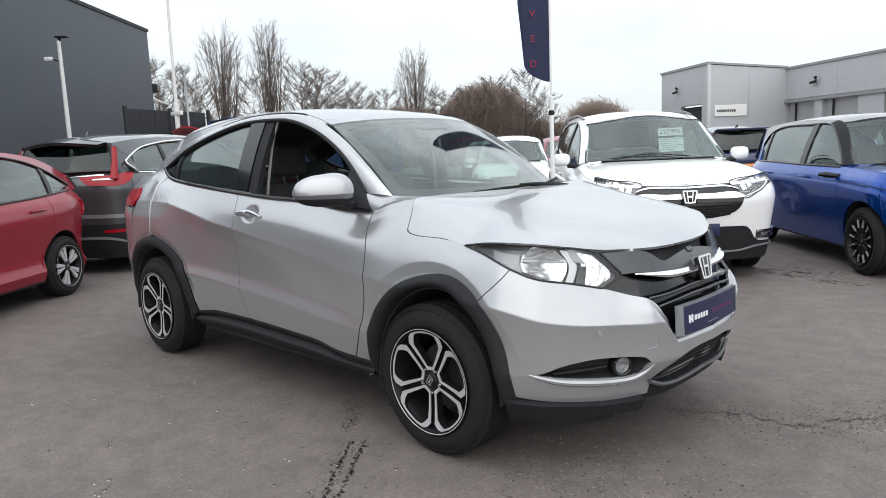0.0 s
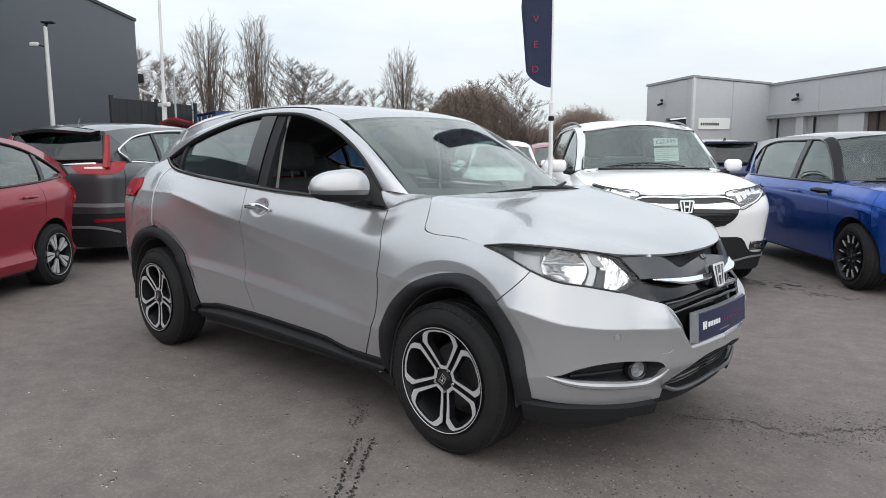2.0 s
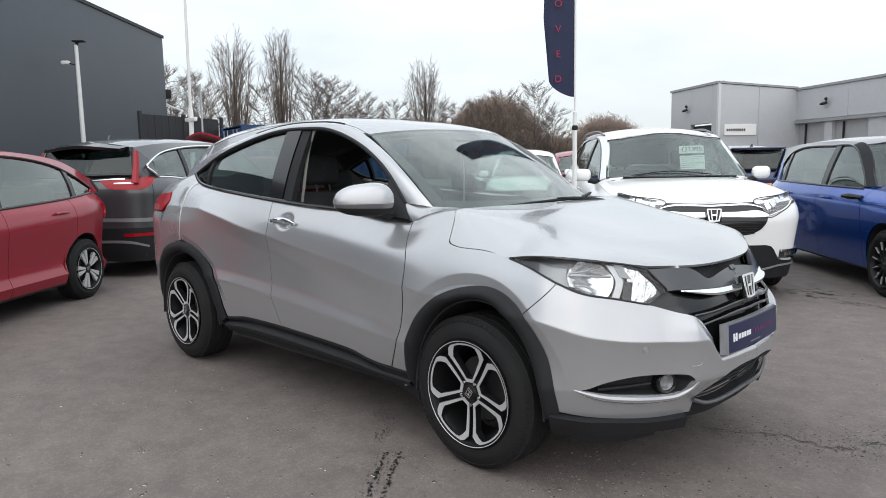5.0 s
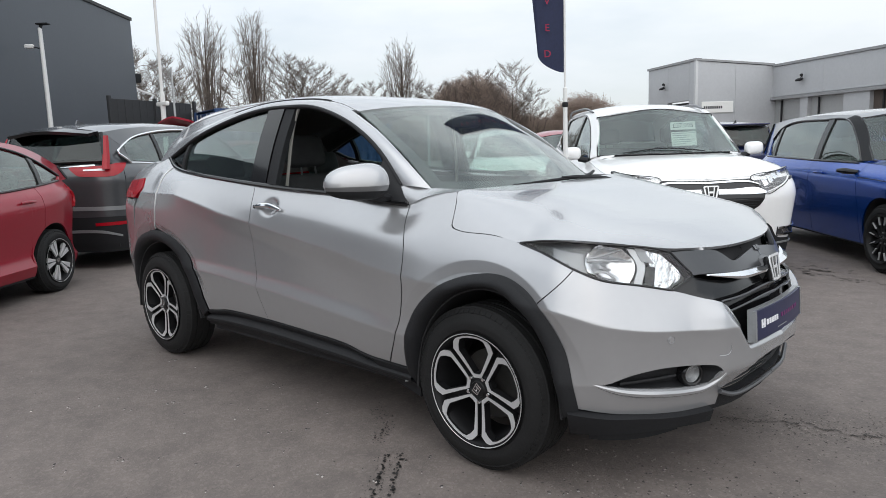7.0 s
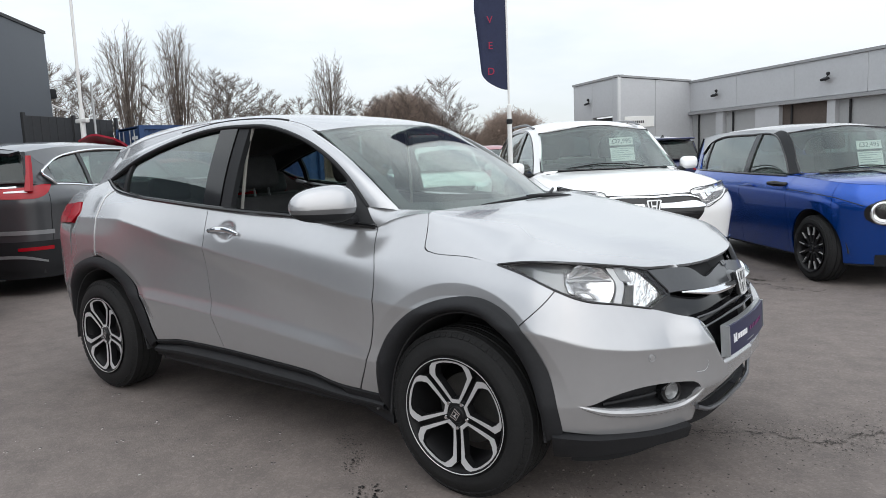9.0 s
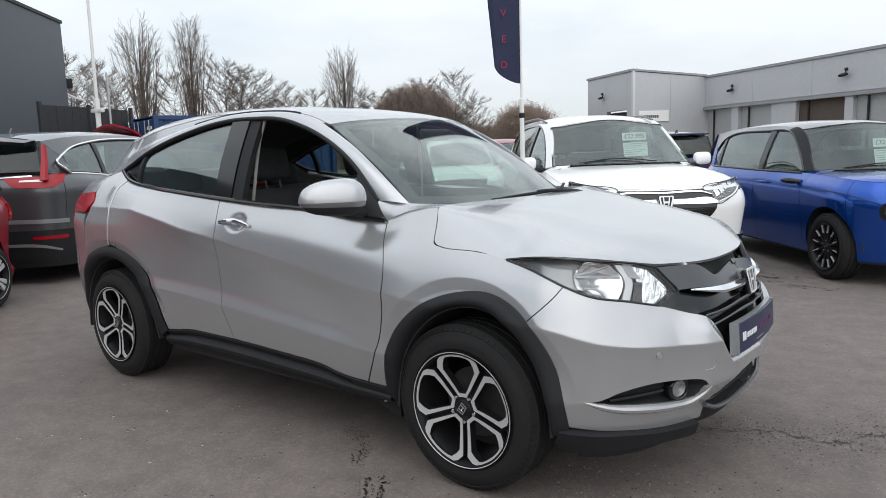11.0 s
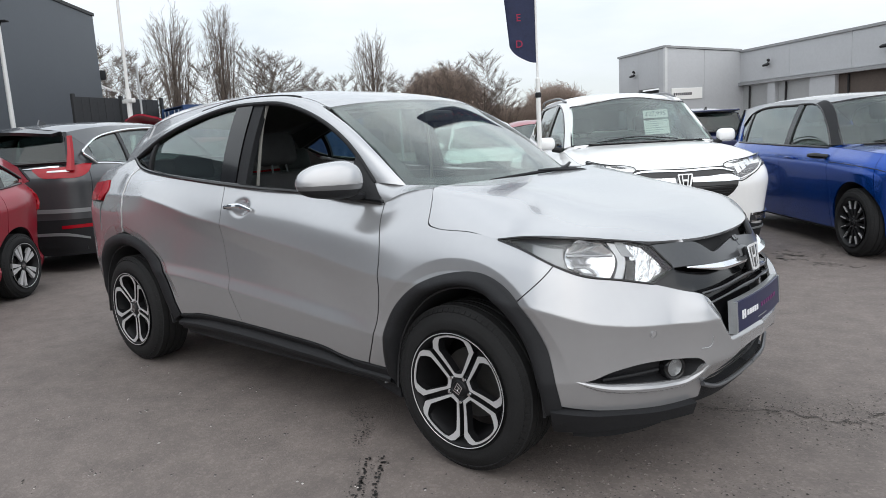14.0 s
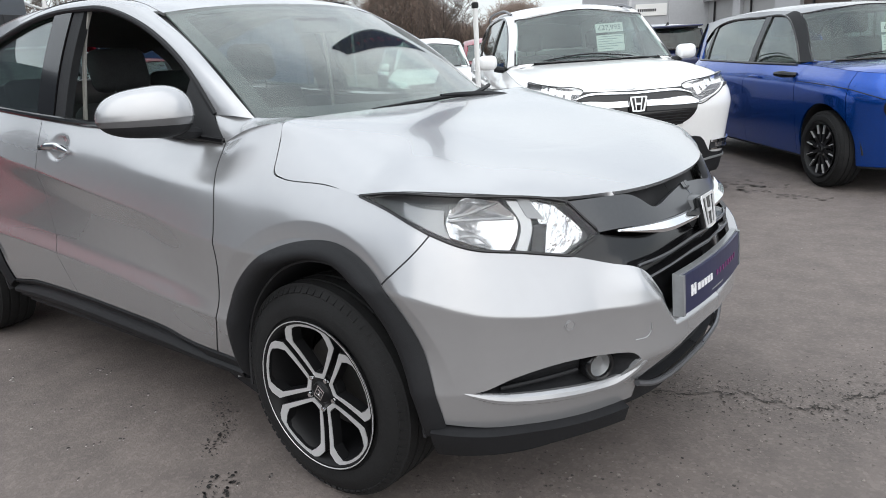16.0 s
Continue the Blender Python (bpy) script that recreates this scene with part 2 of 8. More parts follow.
def rounded_box(x0, x1, y0, y1, z0, z1, r=0.01, seg=2):
    bm = bmesh.new()
    bmesh.ops.create_cube(bm, size=1)
    for v in bm.verts:
        v.co = Vector(((x0 + x1) / 2 + v.co.x * (x1 - x0), (y0 + y1) / 2 + v.co.y * (y1 - y0), (z0 + z1) / 2 + v.co.z * (z1 - z0)))
    bmesh.ops.bevel(bm, geom=list(bm.edges), offset=r, segments=seg, affect="EDGES", profile=0.5)
    bm.verts.index_update()
    out = np.array([v.co[:] for v in bm.verts]), [tuple(v.index for v in f.verts) for f in bm.faces]
    bm.free()
    return out


def moved(shape, m):
    v, f = shape
    a = np.array(m)
    return np.asarray(v) @ a[:3, :3].T + a[:3, 3], f


def lathe(profile, n=48, axis="y", start=0.0, end=360.0):
    """Profile points (radius, along) turned about an axis."""
    full = abs(end - start - 360) < 1e-6
    ang = np.radians(np.linspace(start, end, n + (0 if full else 1), endpoint=not full))
    verts, faces, m = [], [], len(profile)
    for a in ang:
        for r, h in profile:
            c, s = r * math.cos(a), r * math.sin(a)
            verts.append({"y": (c, h, s), "z": (c, s, h), "x": (h, c, s)}[axis])
    k = len(ang)
    for i in range(k if full else k - 1):
        j = (i + 1) % k
        for q in range(m - 1):
            faces.append((i * m + q, j * m + q, j * m + q + 1, i * m + q + 1))
    return np.array(verts), faces


def tube(pts, radius, sides=8, smooth_path=True):
    """A round bar along points; radius may change along it."""
    p = np.asarray(pts, float)
    if smooth_path and len(p) > 2:
        p = spline(p)(np.linspace(0, 1, 4 * len(p)))
    r = np.interp(np.linspace(0, 1, len(p)), np.linspace(0, 1, np.size(radius)), np.atleast_1d(radius)) if np.size(radius) > 1 else np.full(len(p), radius)
    t = np.gradient(p, axis=0)
    t /= np.linalg.norm(t, axis=1)[:, None]
    ref = np.array([0, 0, 1.0]) if abs(t[:, 2]).mean() < 0.8 else np.array([1.0, 0, 0])
    a = np.cross(t, ref)
    a /= np.linalg.norm(a, axis=1)[:, None]
    b = np.cross(t, a)
    ang = np.linspace(0, 2 * np.pi, sides, endpoint=False)
    ringv = p[:, None] + r[:, None, None] * (np.cos(ang)[None, :, None] * a[:, None] + np.sin(ang)[None, :, None] * b[:, None])
    verts = ringv.reshape(-1, 3)
    faces = [(i * sides + j, i * sides + (j + 1) % sides, (i + 1) * sides + (j + 1) % sides, (i + 1) * sides + j) for i in range(len(p) - 1) for j in range(sides)]
    faces += [tuple(range(sides)), tuple((len(p) - 1) * sides + j for j in range(sides))]
    return verts, faces


def prism(outline, depth, axis="y", at=0.0):
    """A flat outline (two coordinates) pushed along an axis from at to at + depth."""
    o = np.asarray(outline, float)
    k = len(o)
    put = {"y": lambda h: np.stack([o[:, 0], np.full(k, h), o[:, 1]], -1), "x": lambda h: np.stack([np.full(k, h), o[:, 0], o[:, 1]], -1),
           "z": lambda h: np.stack([o[:, 0], o[:, 1], np.full(k, h)], -1)}[axis]
    return np.vstack([put(at), put(at + depth)]), [tuple(range(k)), tuple(range(2 * k - 1, k - 1, -1))] + [(i, (i + 1) % k, (i + 1) % k + k, i + k) for i in range(k)]


def ring_prism(outer, inner, depth, axis="y", at=0.0):
    """A band between two outlines of the same number of points."""
    k = len(outer)
    vo, _ = prism(outer, depth, axis, at)
    vi, _ = prism(inner, depth, axis, at)
    f = []
    for i in range(k):
        j = (i + 1) % k
        f += [(i, j, 2 * k + j, 2 * k + i), (k + i, 3 * k + i, 3 * k + j, k + j), (i, k + i, k + j, j), (2 * k + i, 2 * k + j, 3 * k + j, 3 * k + i)]
    return np.vstack([vo, vi]), f


def lettering(text, size, mat, parent, m, name="lettering", extrude=0.001):
    cu = bpy.data.curves.new(name, "FONT")
    cu.body, cu.size, cu.extrude, cu.align_x, cu.align_y = text, size, extrude, "CENTER", "CENTER"
    ob = bpy.data.objects.new(name, cu)
    scene.collection.objects.link(ob)
    me = bpy.data.meshes.new_from_object(ob.evaluated_get(bpy.context.evaluated_depsgraph_get()))
    bpy.data.objects.remove(ob)
    me.materials.clear()
    me.materials.append(mat)
    return part(name, me, parent, "", m)


def pchip(xs, ys, x):
    """Monotone cubic through (xs, ys), held level past the ends."""
    xs, ys = np.asarray(xs, float), np.asarray(ys, float)
    h, d = np.diff(xs), np.diff(ys) / np.diff(xs)
    m = np.zeros(len(xs))
    m[0], m[-1] = d[0], d[-1]
    for i in range(1, len(xs) - 1):
        if d[i - 1] * d[i] > 0:
            w1, w2 = 2 * h[i] + h[i - 1], h[i] + 2 * h[i - 1]
            m[i] = (w1 + w2) / (w1 / d[i - 1] + w2 / d[i])
    x = np.clip(np.asarray(x, float), xs[0], xs[-1])
    i = np.clip(np.searchsorted(xs, x) - 1, 0, len(xs) - 2)
    t = (x - xs[i]) / h[i]
    return ((1 + 2 * t) * (1 - t) ** 2 * ys[i] + t * (1 - t) ** 2 * h[i] * m[i]
            + t * t * (3 - 2 * t) * ys[i + 1] + t * t * (t - 1) * h[i] * m[i + 1])


def spline(pts):
    """A smooth curve through the points: a function of 0..1, even in length."""
    p = np.asarray(pts, float)
    if len(p) == 2:
        return lambda t: p[0] + np.asarray(t, float)[..., None] * (p[1] - p[0])
    q = np.vstack([2 * p[0] - p[1], p, 2 * p[-1] - p[-2]])
    dense = []
    for i in range(1, len(q) - 2):
        k = [0.0]
        for j in range(3):
            k.append(k[-1] + max(np.linalg.norm(q[i + j] - q[i + j - 1]), 1e-6) ** 0.5)
        u = np.linspace(k[1], k[2], 25)[:, None]
        a = [q[i - 1 + j] * (k[j + 1] - u) / (k[j + 1] - k[j]) + q[i + j] * (u - k[j]) / (k[j + 1] - k[j]) for j in range(3)]
        b = [a[j] * (k[j + 2] - u) / (k[j + 2] - k[j]) + a[j + 1] * (u - k[j]) / (k[j + 2] - k[j]) for j in range(2)]
        dense.append((b[0] * (k[2] - u) + b[1] * (u - k[1])) / (k[2] - k[1]))
    dense = np.vstack(dense)
    run = np.concatenate([[0], np.cumsum(np.linalg.norm(np.diff(dense, axis=0), axis=1))])
    run /= run[-1]
    return lambda t: np.stack([np.interp(t, run, dense[:, c]) for c in range(p.shape[1])], -1)


class Shell:
    """The lower body of a car: a wall that runs round half the car, from the middle of the tail (s least) to the middle of the
    nose; along the flank s is x. Each line gives a height and an inset along s."""

    def __init__(self, plan, lines, creases=()):
        c = spline(plan)(np.linspace(0, 1, 700))
        run = np.concatenate([[0], np.cumsum(np.linalg.norm(np.diff(c, axis=0), axis=1))])
        k = np.argmin(np.abs(c[:, 0]) + (c[:, 1] < 0.5) * 9)
        self.s, self.c = run - run[k] + c[k, 0], c
        g = np.gradient(c, axis=0)
        g /= np.linalg.norm(g, axis=1)[:, None]
        self.n = np.stack([g[:, 1], -g[:, 0]], -1)
        self.lines, self.creases = lines, set(creases)
        self.tail, self.nose = self.s[0], self.s[-1]

    def at_y(self, y):
        half = len(self.s) // 2
        return float(np.interp(-abs(y), -self.c[half:, 1], self.s[half:]))

    def rear_y(self, y):
        half = len(self.s) // 2
        return float(np.interp(abs(y), self.c[:half, 1], self.s[:half]))

    def inset(self, s, z):
        s, z = np.broadcast_arrays(np.asarray(s, float), np.asarray(z, float))
        zs = np.stack([pchip(*zip(*l[0]), s) for l in self.lines], -1)
        ds = np.stack([pchip(*zip(*l[1]), s) for l in self.lines], -1)
        shape, k = s.shape, len(self.lines)
        zs, ds, z = zs.reshape(-1, k), ds.reshape(-1, k), z.ravel()
        zs = np.maximum.accumulate(zs + np.arange(k) * 2e-4, axis=1)
        h = np.maximum(np.diff(zs, axis=1), 1e-5)
        d = np.diff(ds, axis=1) / h
        m_lo, m_hi = d.copy(), d.copy()
        for i in range(1, k - 1):
            if i in self.creases:
                continue
            w1, w2 = 2 * h[:, i] + h[:, i - 1], h[:, i] + 2 * h[:, i - 1]
            a, b = d[:, i - 1], d[:, i]
            ok = a * b > 0
            m = np.where(ok, (w1 + w2) / (w1 / np.where(ok, a, 1) + w2 / np.where(ok, b, 1)), 0)
            m_hi[:, i - 1], m_lo[:, i] = m, m
        z = np.clip(z, zs[:, 0], zs[:, -1])
        i = np.clip((z[:, None] > zs).sum(1) - 1, 0, k - 2)
        r = np.arange(len(z))
        t = (z - zs[r, i]) / h[r, i]
        out = ((1 + 2 * t) * (1 - t) ** 2 * ds[r, i] + t * (1 - t) ** 2 * h[r, i] * m_lo[r, i]
               + t * t * (3 - 2 * t) * ds[r, i + 1] + t * t * (t - 1) * h[r, i] * m_hi[r, i])
        return out.reshape(shape)

    def __call__(self, sz, proud=0.0):
        s, z = sz[..., 0], sz[..., 1]
        d = self.inset(s, z) - proud
        x = np.interp(s, self.s, self.c[:, 0]) + d * np.interp(s, self.s, self.n[:, 0])
        y = np.interp(s, self.s, self.c[:, 1]) + d * np.interp(s, self.s, self.n[:, 1])
        return np.stack([x, np.maximum(y, 0), z], -1)


# ---- the yard ----
def ground_material():
    """Worn asphalt: stains, mottling and a speckle of pale and dark stones."""
    m = material("worn_asphalt", (0.178, 0.15, 0.137), 0.82, 0, 0.1, 0.45, bump=0.35, bump_scale=110, second=(0.12, 0.102, 0.094))
    t = m.node_tree
    b = t.nodes["Principled BSDF"]
    base = b.inputs["Base Color"].links[0].from_socket
    co, cell, spots, hsv, rng_ = (t.nodes.new("ShaderNode" + k) for k in ("TexCoord", "TexVoronoi", "TexNoise", "HueSaturation", "MapRange"))
    cell.inputs["Scale"].default_value = 85
    spots.inputs["Scale"].default_value, spots.inputs["Detail"].default_value, spots.inputs["Roughness"].default_value = 22, 6, 0.7
    t.links.new(co.outputs["Object"], cell.inputs["Vector"])
    t.links.new(co.outputs["Object"], spots.inputs["Vector"])
    sep, add = t.nodes.new("ShaderNodeSeparateColor"), t.nodes.new("ShaderNodeMath")
    t.links.new(cell.outputs["Color"], sep.inputs["Color"])
    power = t.nodes.new("ShaderNodeMath")
    power.operation, power.inputs[1].default_value = "POWER", 3.0
    t.links.new(sep.outputs[0], power.inputs[0])
    add.operation = "MULTIPLY_ADD"
    add.inputs[1].default_value = 0.75
    t.links.new(power.outputs[0], add.inputs[0])
    t.links.new(spots.outputs["Fac"], add.inputs[2])
    rng_.inputs["From Min"].default_value, rng_.inputs["From Max"].default_value = 0.25, 1.3
    rng_.inputs["To Min"].default_value, rng_.inputs["To Max"].default_value = 0.84, 1.2
    t.links.new(add.outputs[0], rng_.inputs["Value"])
    t.links.new(rng_.outputs["Result"], hsv.inputs["Value"])
    t.links.new(base, hsv.inputs["Color"])
    t.links.new(hsv.outputs["Color"], b.inputs["Base Color"])
    return m


ASPHALT = ground_material()
g_edge = np.array([-700, -300, -120, -60, -30, -15, -8, -4, 0, 4, 8, 15, 30, 60, 120, 300, 700], float)
gv = [(x, y, 0) for x in g_edge for y in g_edge]
gk = len(g_edge)
gf = [(i * gk + j, (i + 1) * gk + j, (i + 1) * gk + j + 1, i * gk + j + 1) for i in range(gk - 1) for j in range(gk - 1)]
ground = new("ground", mesh_of(gv, gf, ASPHALT, smooth=False))
tagged(ground, "worn grey-brown asphalt of a car sales yard", "ground", kind="structure")

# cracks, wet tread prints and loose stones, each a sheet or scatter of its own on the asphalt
# dark of the crack, also used as painted shade beside the stone chips
GROUND_SHADE = material("crack_and_chip_shade", (0.045, 0.04, 0.036), 0.95, 0, 0.2, 9)
WET = material("damp_tread_print", (0.018, 0.016, 0.015), 0.6, 0, 0.3, 30)
PALE_STONE = material("pale_stone_chips", (0.34, 0.32, 0.3), 0.85, 0, 0.3, 40, island=0.6)
STONE = material("loose_grey_stones", (0.15, 0.132, 0.12), 0.9, 0, 0.3, 40, island=0.75)


def blots(name, label, spots, mat, seed, z=0.004):
    """Flat ragged patches (x, y, half length, half width, turn) lying on the ground."""
    rng = random.Random(seed)
    verts, faces = [], []
    for x, y, a, b, turn in spots:
        k = len(verts)
        n = 11
        for i in range(n):
            w = 2 * math.pi * i / n
            r = rng.uniform(0.6, 1.15)
            px, py = a * r * math.cos(w), b * r * math.sin(w)
            verts.append((x + px * math.cos(turn) - py * math.sin(turn), y + px * math.sin(turn) + py * math.cos(turn), z))
        faces.append(tuple(range(k, k + n)))
    ob = new(name, mesh_of(verts, faces, mat, smooth=False))
    return tagged(ob, label, name.replace("_", " "), kind="stuff")


rng = random.Random(9)
crack = spline([(0.55, 0.24), (0.83, 0.35), (1.07, 0.39), (1.25, 0.585), (1.37, 0.74), (1.62, 0.98), (2.1, 1.2)])(np.linspace(0, 1, 150))
spots = []
walk_y = 0.0
for (x, y), (x2, y2) in zip(crack, crack[1:]):
    walk_y = 0.75 * walk_y + rng.gauss(0, 0.011)
    spots.append((x, y + walk_y, rng.uniform(0.008, 0.017), rng.uniform(0.0018, 0.0045), math.atan2(y2 - y, x2 - x) + rng.gauss(0, 0.5)))
    for _ in range(3):
        spots.append((x + rng.gauss(0, 0.07), y + rng.gauss(0, 0.07), rng.uniform(0.003, 0.009), rng.uniform(0.0015, 0.004), rng.uniform(0, 3)))
blots("asphalt_crack", "ragged dark crack in the asphalt", spots, GROUND_SHADE, 3)
spots = []
for (x0, y0), (x1, y1), many in (((-0.39, -0.99), (0.05, -1.53), 70), ((-0.34, -0.95), (0.1, -1.51), 70)):
    turn = math.atan2(y1 - y0, x1 - x0)
    for k in range(many):
        f = k / many
        if rng.random() < 0.85:
            spots.append((x0 + (x1 - x0) * f + rng.gauss(0, 0.006), y0 + (y1 - y0) * f + rng.gauss(0, 0.006), rng.uniform(0.005, 0.012), rng.uniform(0.004, 0.008), turn + rng.gauss(0, 0.6)))
        if rng.random() < 0.6:
            spots.append((x0 + (x1 - x0) * f - 0.03 + rng.gauss(0, 0.012), y0 + (y1 - y0) * f - 0.02 + rng.gauss(0, 0.012), rng.uniform(0.002, 0.006), rng.uniform(0.0015, 0.004), rng.uniform(0, 3)))
for (x0, y0), (x1, y1) in (((-0.85, -0.65), (-0.6, -0.79)), ((-0.6, -0.79), (-0.53, -0.94))):
    for k in range(45):
        f = rng.random()
        spots.append((x0 + (x1 - x0) * f + rng.gauss(0, 0.022), y0 + (y1 - y0) * f + rng.gauss(0, 0.022), rng.uniform(0.003, 0.008), rng.uniform(0.002, 0.005), rng.uniform(0, 3)))
blots("tread_print", "dark damp prints of a tyre tread on asphalt", spots, WET, 4)
spots = []
for x, y, wide, many in ((-0.4, 4.1, 0.2, 26), (-0.1, 4.27, 0.17, 22), (0.3, 3.9, 0.12, 12), (1.9, 1.6, 0.07, 10)):
    for k in range(many):
        spots.append((x + rng.gauss(0, wide), y + rng.gauss(0, wide * 0.4), rng.uniform(0.01, 0.05), rng.uniform(0.008, 0.03), rng.uniform(0, 3)))
blots("oil_stain", "dark oil stain on asphalt", spots, material("faint_oil_stain", (0.085, 0.072, 0.064), 0.75, 0, 0.25, 12), 5, 0.0035)
verts, faces = [], []


def pebble(x, y, r):
    k = len(verts)
    up, turn = r * rng.uniform(0.5, 0.9), rng.uniform(0, 6)
    for i in range(5):
        q = r * rng.uniform(0.7, 1.2)
        verts.append((x + q * math.cos(turn + i * 1.257), y + q * math.sin(turn + i * 1.257), 0.001))
    verts.append((x + rng.gauss(0, r * 0.2), y + rng.gauss(0, r * 0.2), up))
    faces.extend([(k + i, k + (i + 1) % 5, k + 5) for i in range(5)] + [(k + 4, k + 3, k + 2, k + 1, k)])


for k in range(2600):
    pebble(rng.uniform(-3.5, 4), rng.uniform(-3.2, 3.2), 0.002 + 0.0045 * rng.random() ** 3)
for x, y in crack:
    for k in range(22):
        pebble(x + rng.gauss(0, 0.15), y + rng.gauss(0, 0.15), 0.0015 + 0.0045 * rng.random() ** 2)
for k in range(2200):
    pebble(0.75 + rng.gauss(0, 0.35), -0.75 + rng.gauss(0, 0.35), 0.002 + 0.005 * rng.random() ** 2)
tagged(new("loose_stones", mesh_of(verts, faces, STONE, smooth=False)), "loose grey stones scattered over asphalt", "stones", kind="stuff")
verts, faces, spots = [], [], []
for k in range(260):
    x, y = rng.uniform(-3.2, 2.2), rng.uniform(-3.3, -0.75)
    for _ in range(rng.choice((1, 1, 2, 4))):
        a, b = x + rng.gauss(0, 0.016), y + rng.gauss(0, 0.016)
        pebble(a, b, 0.0025 + 0.0045 * rng.random() ** 2)
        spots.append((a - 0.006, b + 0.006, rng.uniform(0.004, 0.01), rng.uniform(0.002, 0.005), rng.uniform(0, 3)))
tagged(new("stone_chips", mesh_of(verts, faces, PALE_STONE, smooth=False)), "pale stone chips set in worn asphalt", "stones", kind="stuff")
# shade painted as flat dark marks, beside each chip away from the sun
blots("chip_shade", "small dark marks painted as the shaded sides of the stone chips", spots, GROUND_SHADE, 8, 0.0038)


# ---- buildings and fences round the yard ----
def ribbed(name, base, rough=0.45, pitch=0.0, vary=0.04):
    return material(name, base, rough, 0.25, vary, 0.6)


CLADDING = ribbed("pale_grey_cladding", (0.49, 0.5, 0.52))
CLADDING_LIGHT = ribbed("pale_flashing", (0.62, 0.63, 0.64))
CLADDING_DARK = ribbed("charcoal_cladding", (0.07, 0.081, 0.098))
FASCIA = ribbed("grey_fascia", (0.3, 0.305, 0.315))
SHUTTER = ribbed("grey_roller_shutter", (0.38, 0.385, 0.39))
SHUTTER_BROWN = material("dark_doorway", (0.09, 0.07, 0.06), 0.8, 0, 0.15, 1)
STEEL = material("galvanised_steel", (0.45, 0.46, 0.47), 0.45, 0.7, 0.06, 8)
POLE_WHITE = material("white_painted_steel", (0.75, 0.75, 0.74), 0.4, 0, 0.04, 4)
FENCE = material("dark_steel_fence", (0.03, 0.031, 0.034), 0.6, 0.2, 0.12, 1.5)
CONTAINER = material("blue_container_paint", (0.02, 0.055, 0.15), 0.5, 0.1, 0.15, 1.2)


def wall_frame(p, q):
    """A wall's own frame: x along it from p to q, y into the building, z up."""
    a, b = Vector((*p, 0)), Vector((*q, 0))
    d = (b - a).normalized()
    n = Vector((-d.y, d.x, 0))
    return Matrix(((d.x, n.x, 0, a.x), (d.y, n.y, 0, a.y), (0, 0, 1, 0), (0, 0, 0, 1))), (b - a).length


def panels(parent, length, z0, z1, mat, holes=(), wide=1.0, tall=0.0, depth=0.06, name="cladding_panel", slope=0.0, gap=0.006):
    """Cladding sheets on a wall, each proud of its joints, leaving out the openings (x0, x1, z0, z1)."""
    xs = [0.0]
    cuts = sorted({0.0, length, *[h for o in holes for h in o[:2]]})
    for a, b in zip(cuts, cuts[1:]):
        n = max(1, round((b - a) / wide))
        for k in range(n):
            x0, x1 = a + (b - a) * k / n, a + (b - a) * (k + 1) / n
            rows = [z0, z1] if not tall else list(np.linspace(z0, z1, max(2, round((z1 - z0) / tall) + 1)))
            for r0, r1 in zip(rows, rows[1:]):
                spans = [(r0, r1)]
                for h in holes:
                    if h[0] - 0.01 <= x0 and x1 <= h[1] + 0.01:
                        spans = [s for r in spans for s in ((r[0], min(r[1], h[2])), (max(r[0], h[3]), r[1])) if s[1] - s[0] > 0.02]
                for s0, s1 in spans:
                    v, f = rounded_box(x0 + gap, x1 - gap, -depth, 0.0, s0 + gap, s1 - gap, 0.008, 1)
                    v = np.array(v)
                    top = v[:, 2] > (s0 + s1) / 2
                    if slope and abs(s1 - z1) < 0.01:
                        v[top, 2] += slope * v[top, 0]
                    part(name, mesh_of(v, f, mat, smooth=False), parent)


def backing(m, length, z0, z1, mat, name, label, holes=(), depth=0.25, slope=0.0):
    """The wall behind the sheets, with thickness and openings through it."""
    shapes = []
    cuts = sorted({0.0, length, *[h for o in holes for h in o[:2]]})
    for a, b in zip(cuts, cuts[1:]):
        here = [h for h in holes if h[0] - 0.01 <= a and b <= h[1] + 0.01]
        spans = [(z0, z1)]
        for h in here:
            spans = [s for r in spans for s in ((r[0], min(r[1], h[2])), (max(r[0], h[3]), r[1])) if s[1] - s[0] > 0.02]
        for s0, s1 in spans:
            v, f = box(a, b, 0.003, depth, s0, s1)
            if slope:
                v[v[:, 2] > s1 - 0.01, 2] += slope * v[v[:, 2] > s1 - 0.01, 0]
            shapes.append((v, f))
    ob = new(name, mesh_of(*join(*shapes), mat, smooth=False))
    ob.matrix_basis = m
    return tagged(ob, label, "wall", kind="structure")


def bulkhead(parent, x, z):
    """A small floodlight on an arm."""
    lamp = part("floodlight", mesh_of(*rounded_box(-0.2, 0.2, -0.42, -0.18, -0.07, 0.05, 0.03), TRIM), parent, "black wall floodlight", pose(x, 0, z, 25, 0, 0))
    part("floodlight_arm", mesh_of(*tube([(0, -0.02, 0.1), (0, -0.25, 0.0)], 0.025, 6, False), TRIM), lamp)
    part("camera_dome", mesh_of(*lathe([(0, -0.1), (0.07, -0.07), (0.09, 0), (0.07, 0.06), (0, 0.08)], 14, "z"), DARK), lamp, "", pose(0.2, -0.2, 0.22))


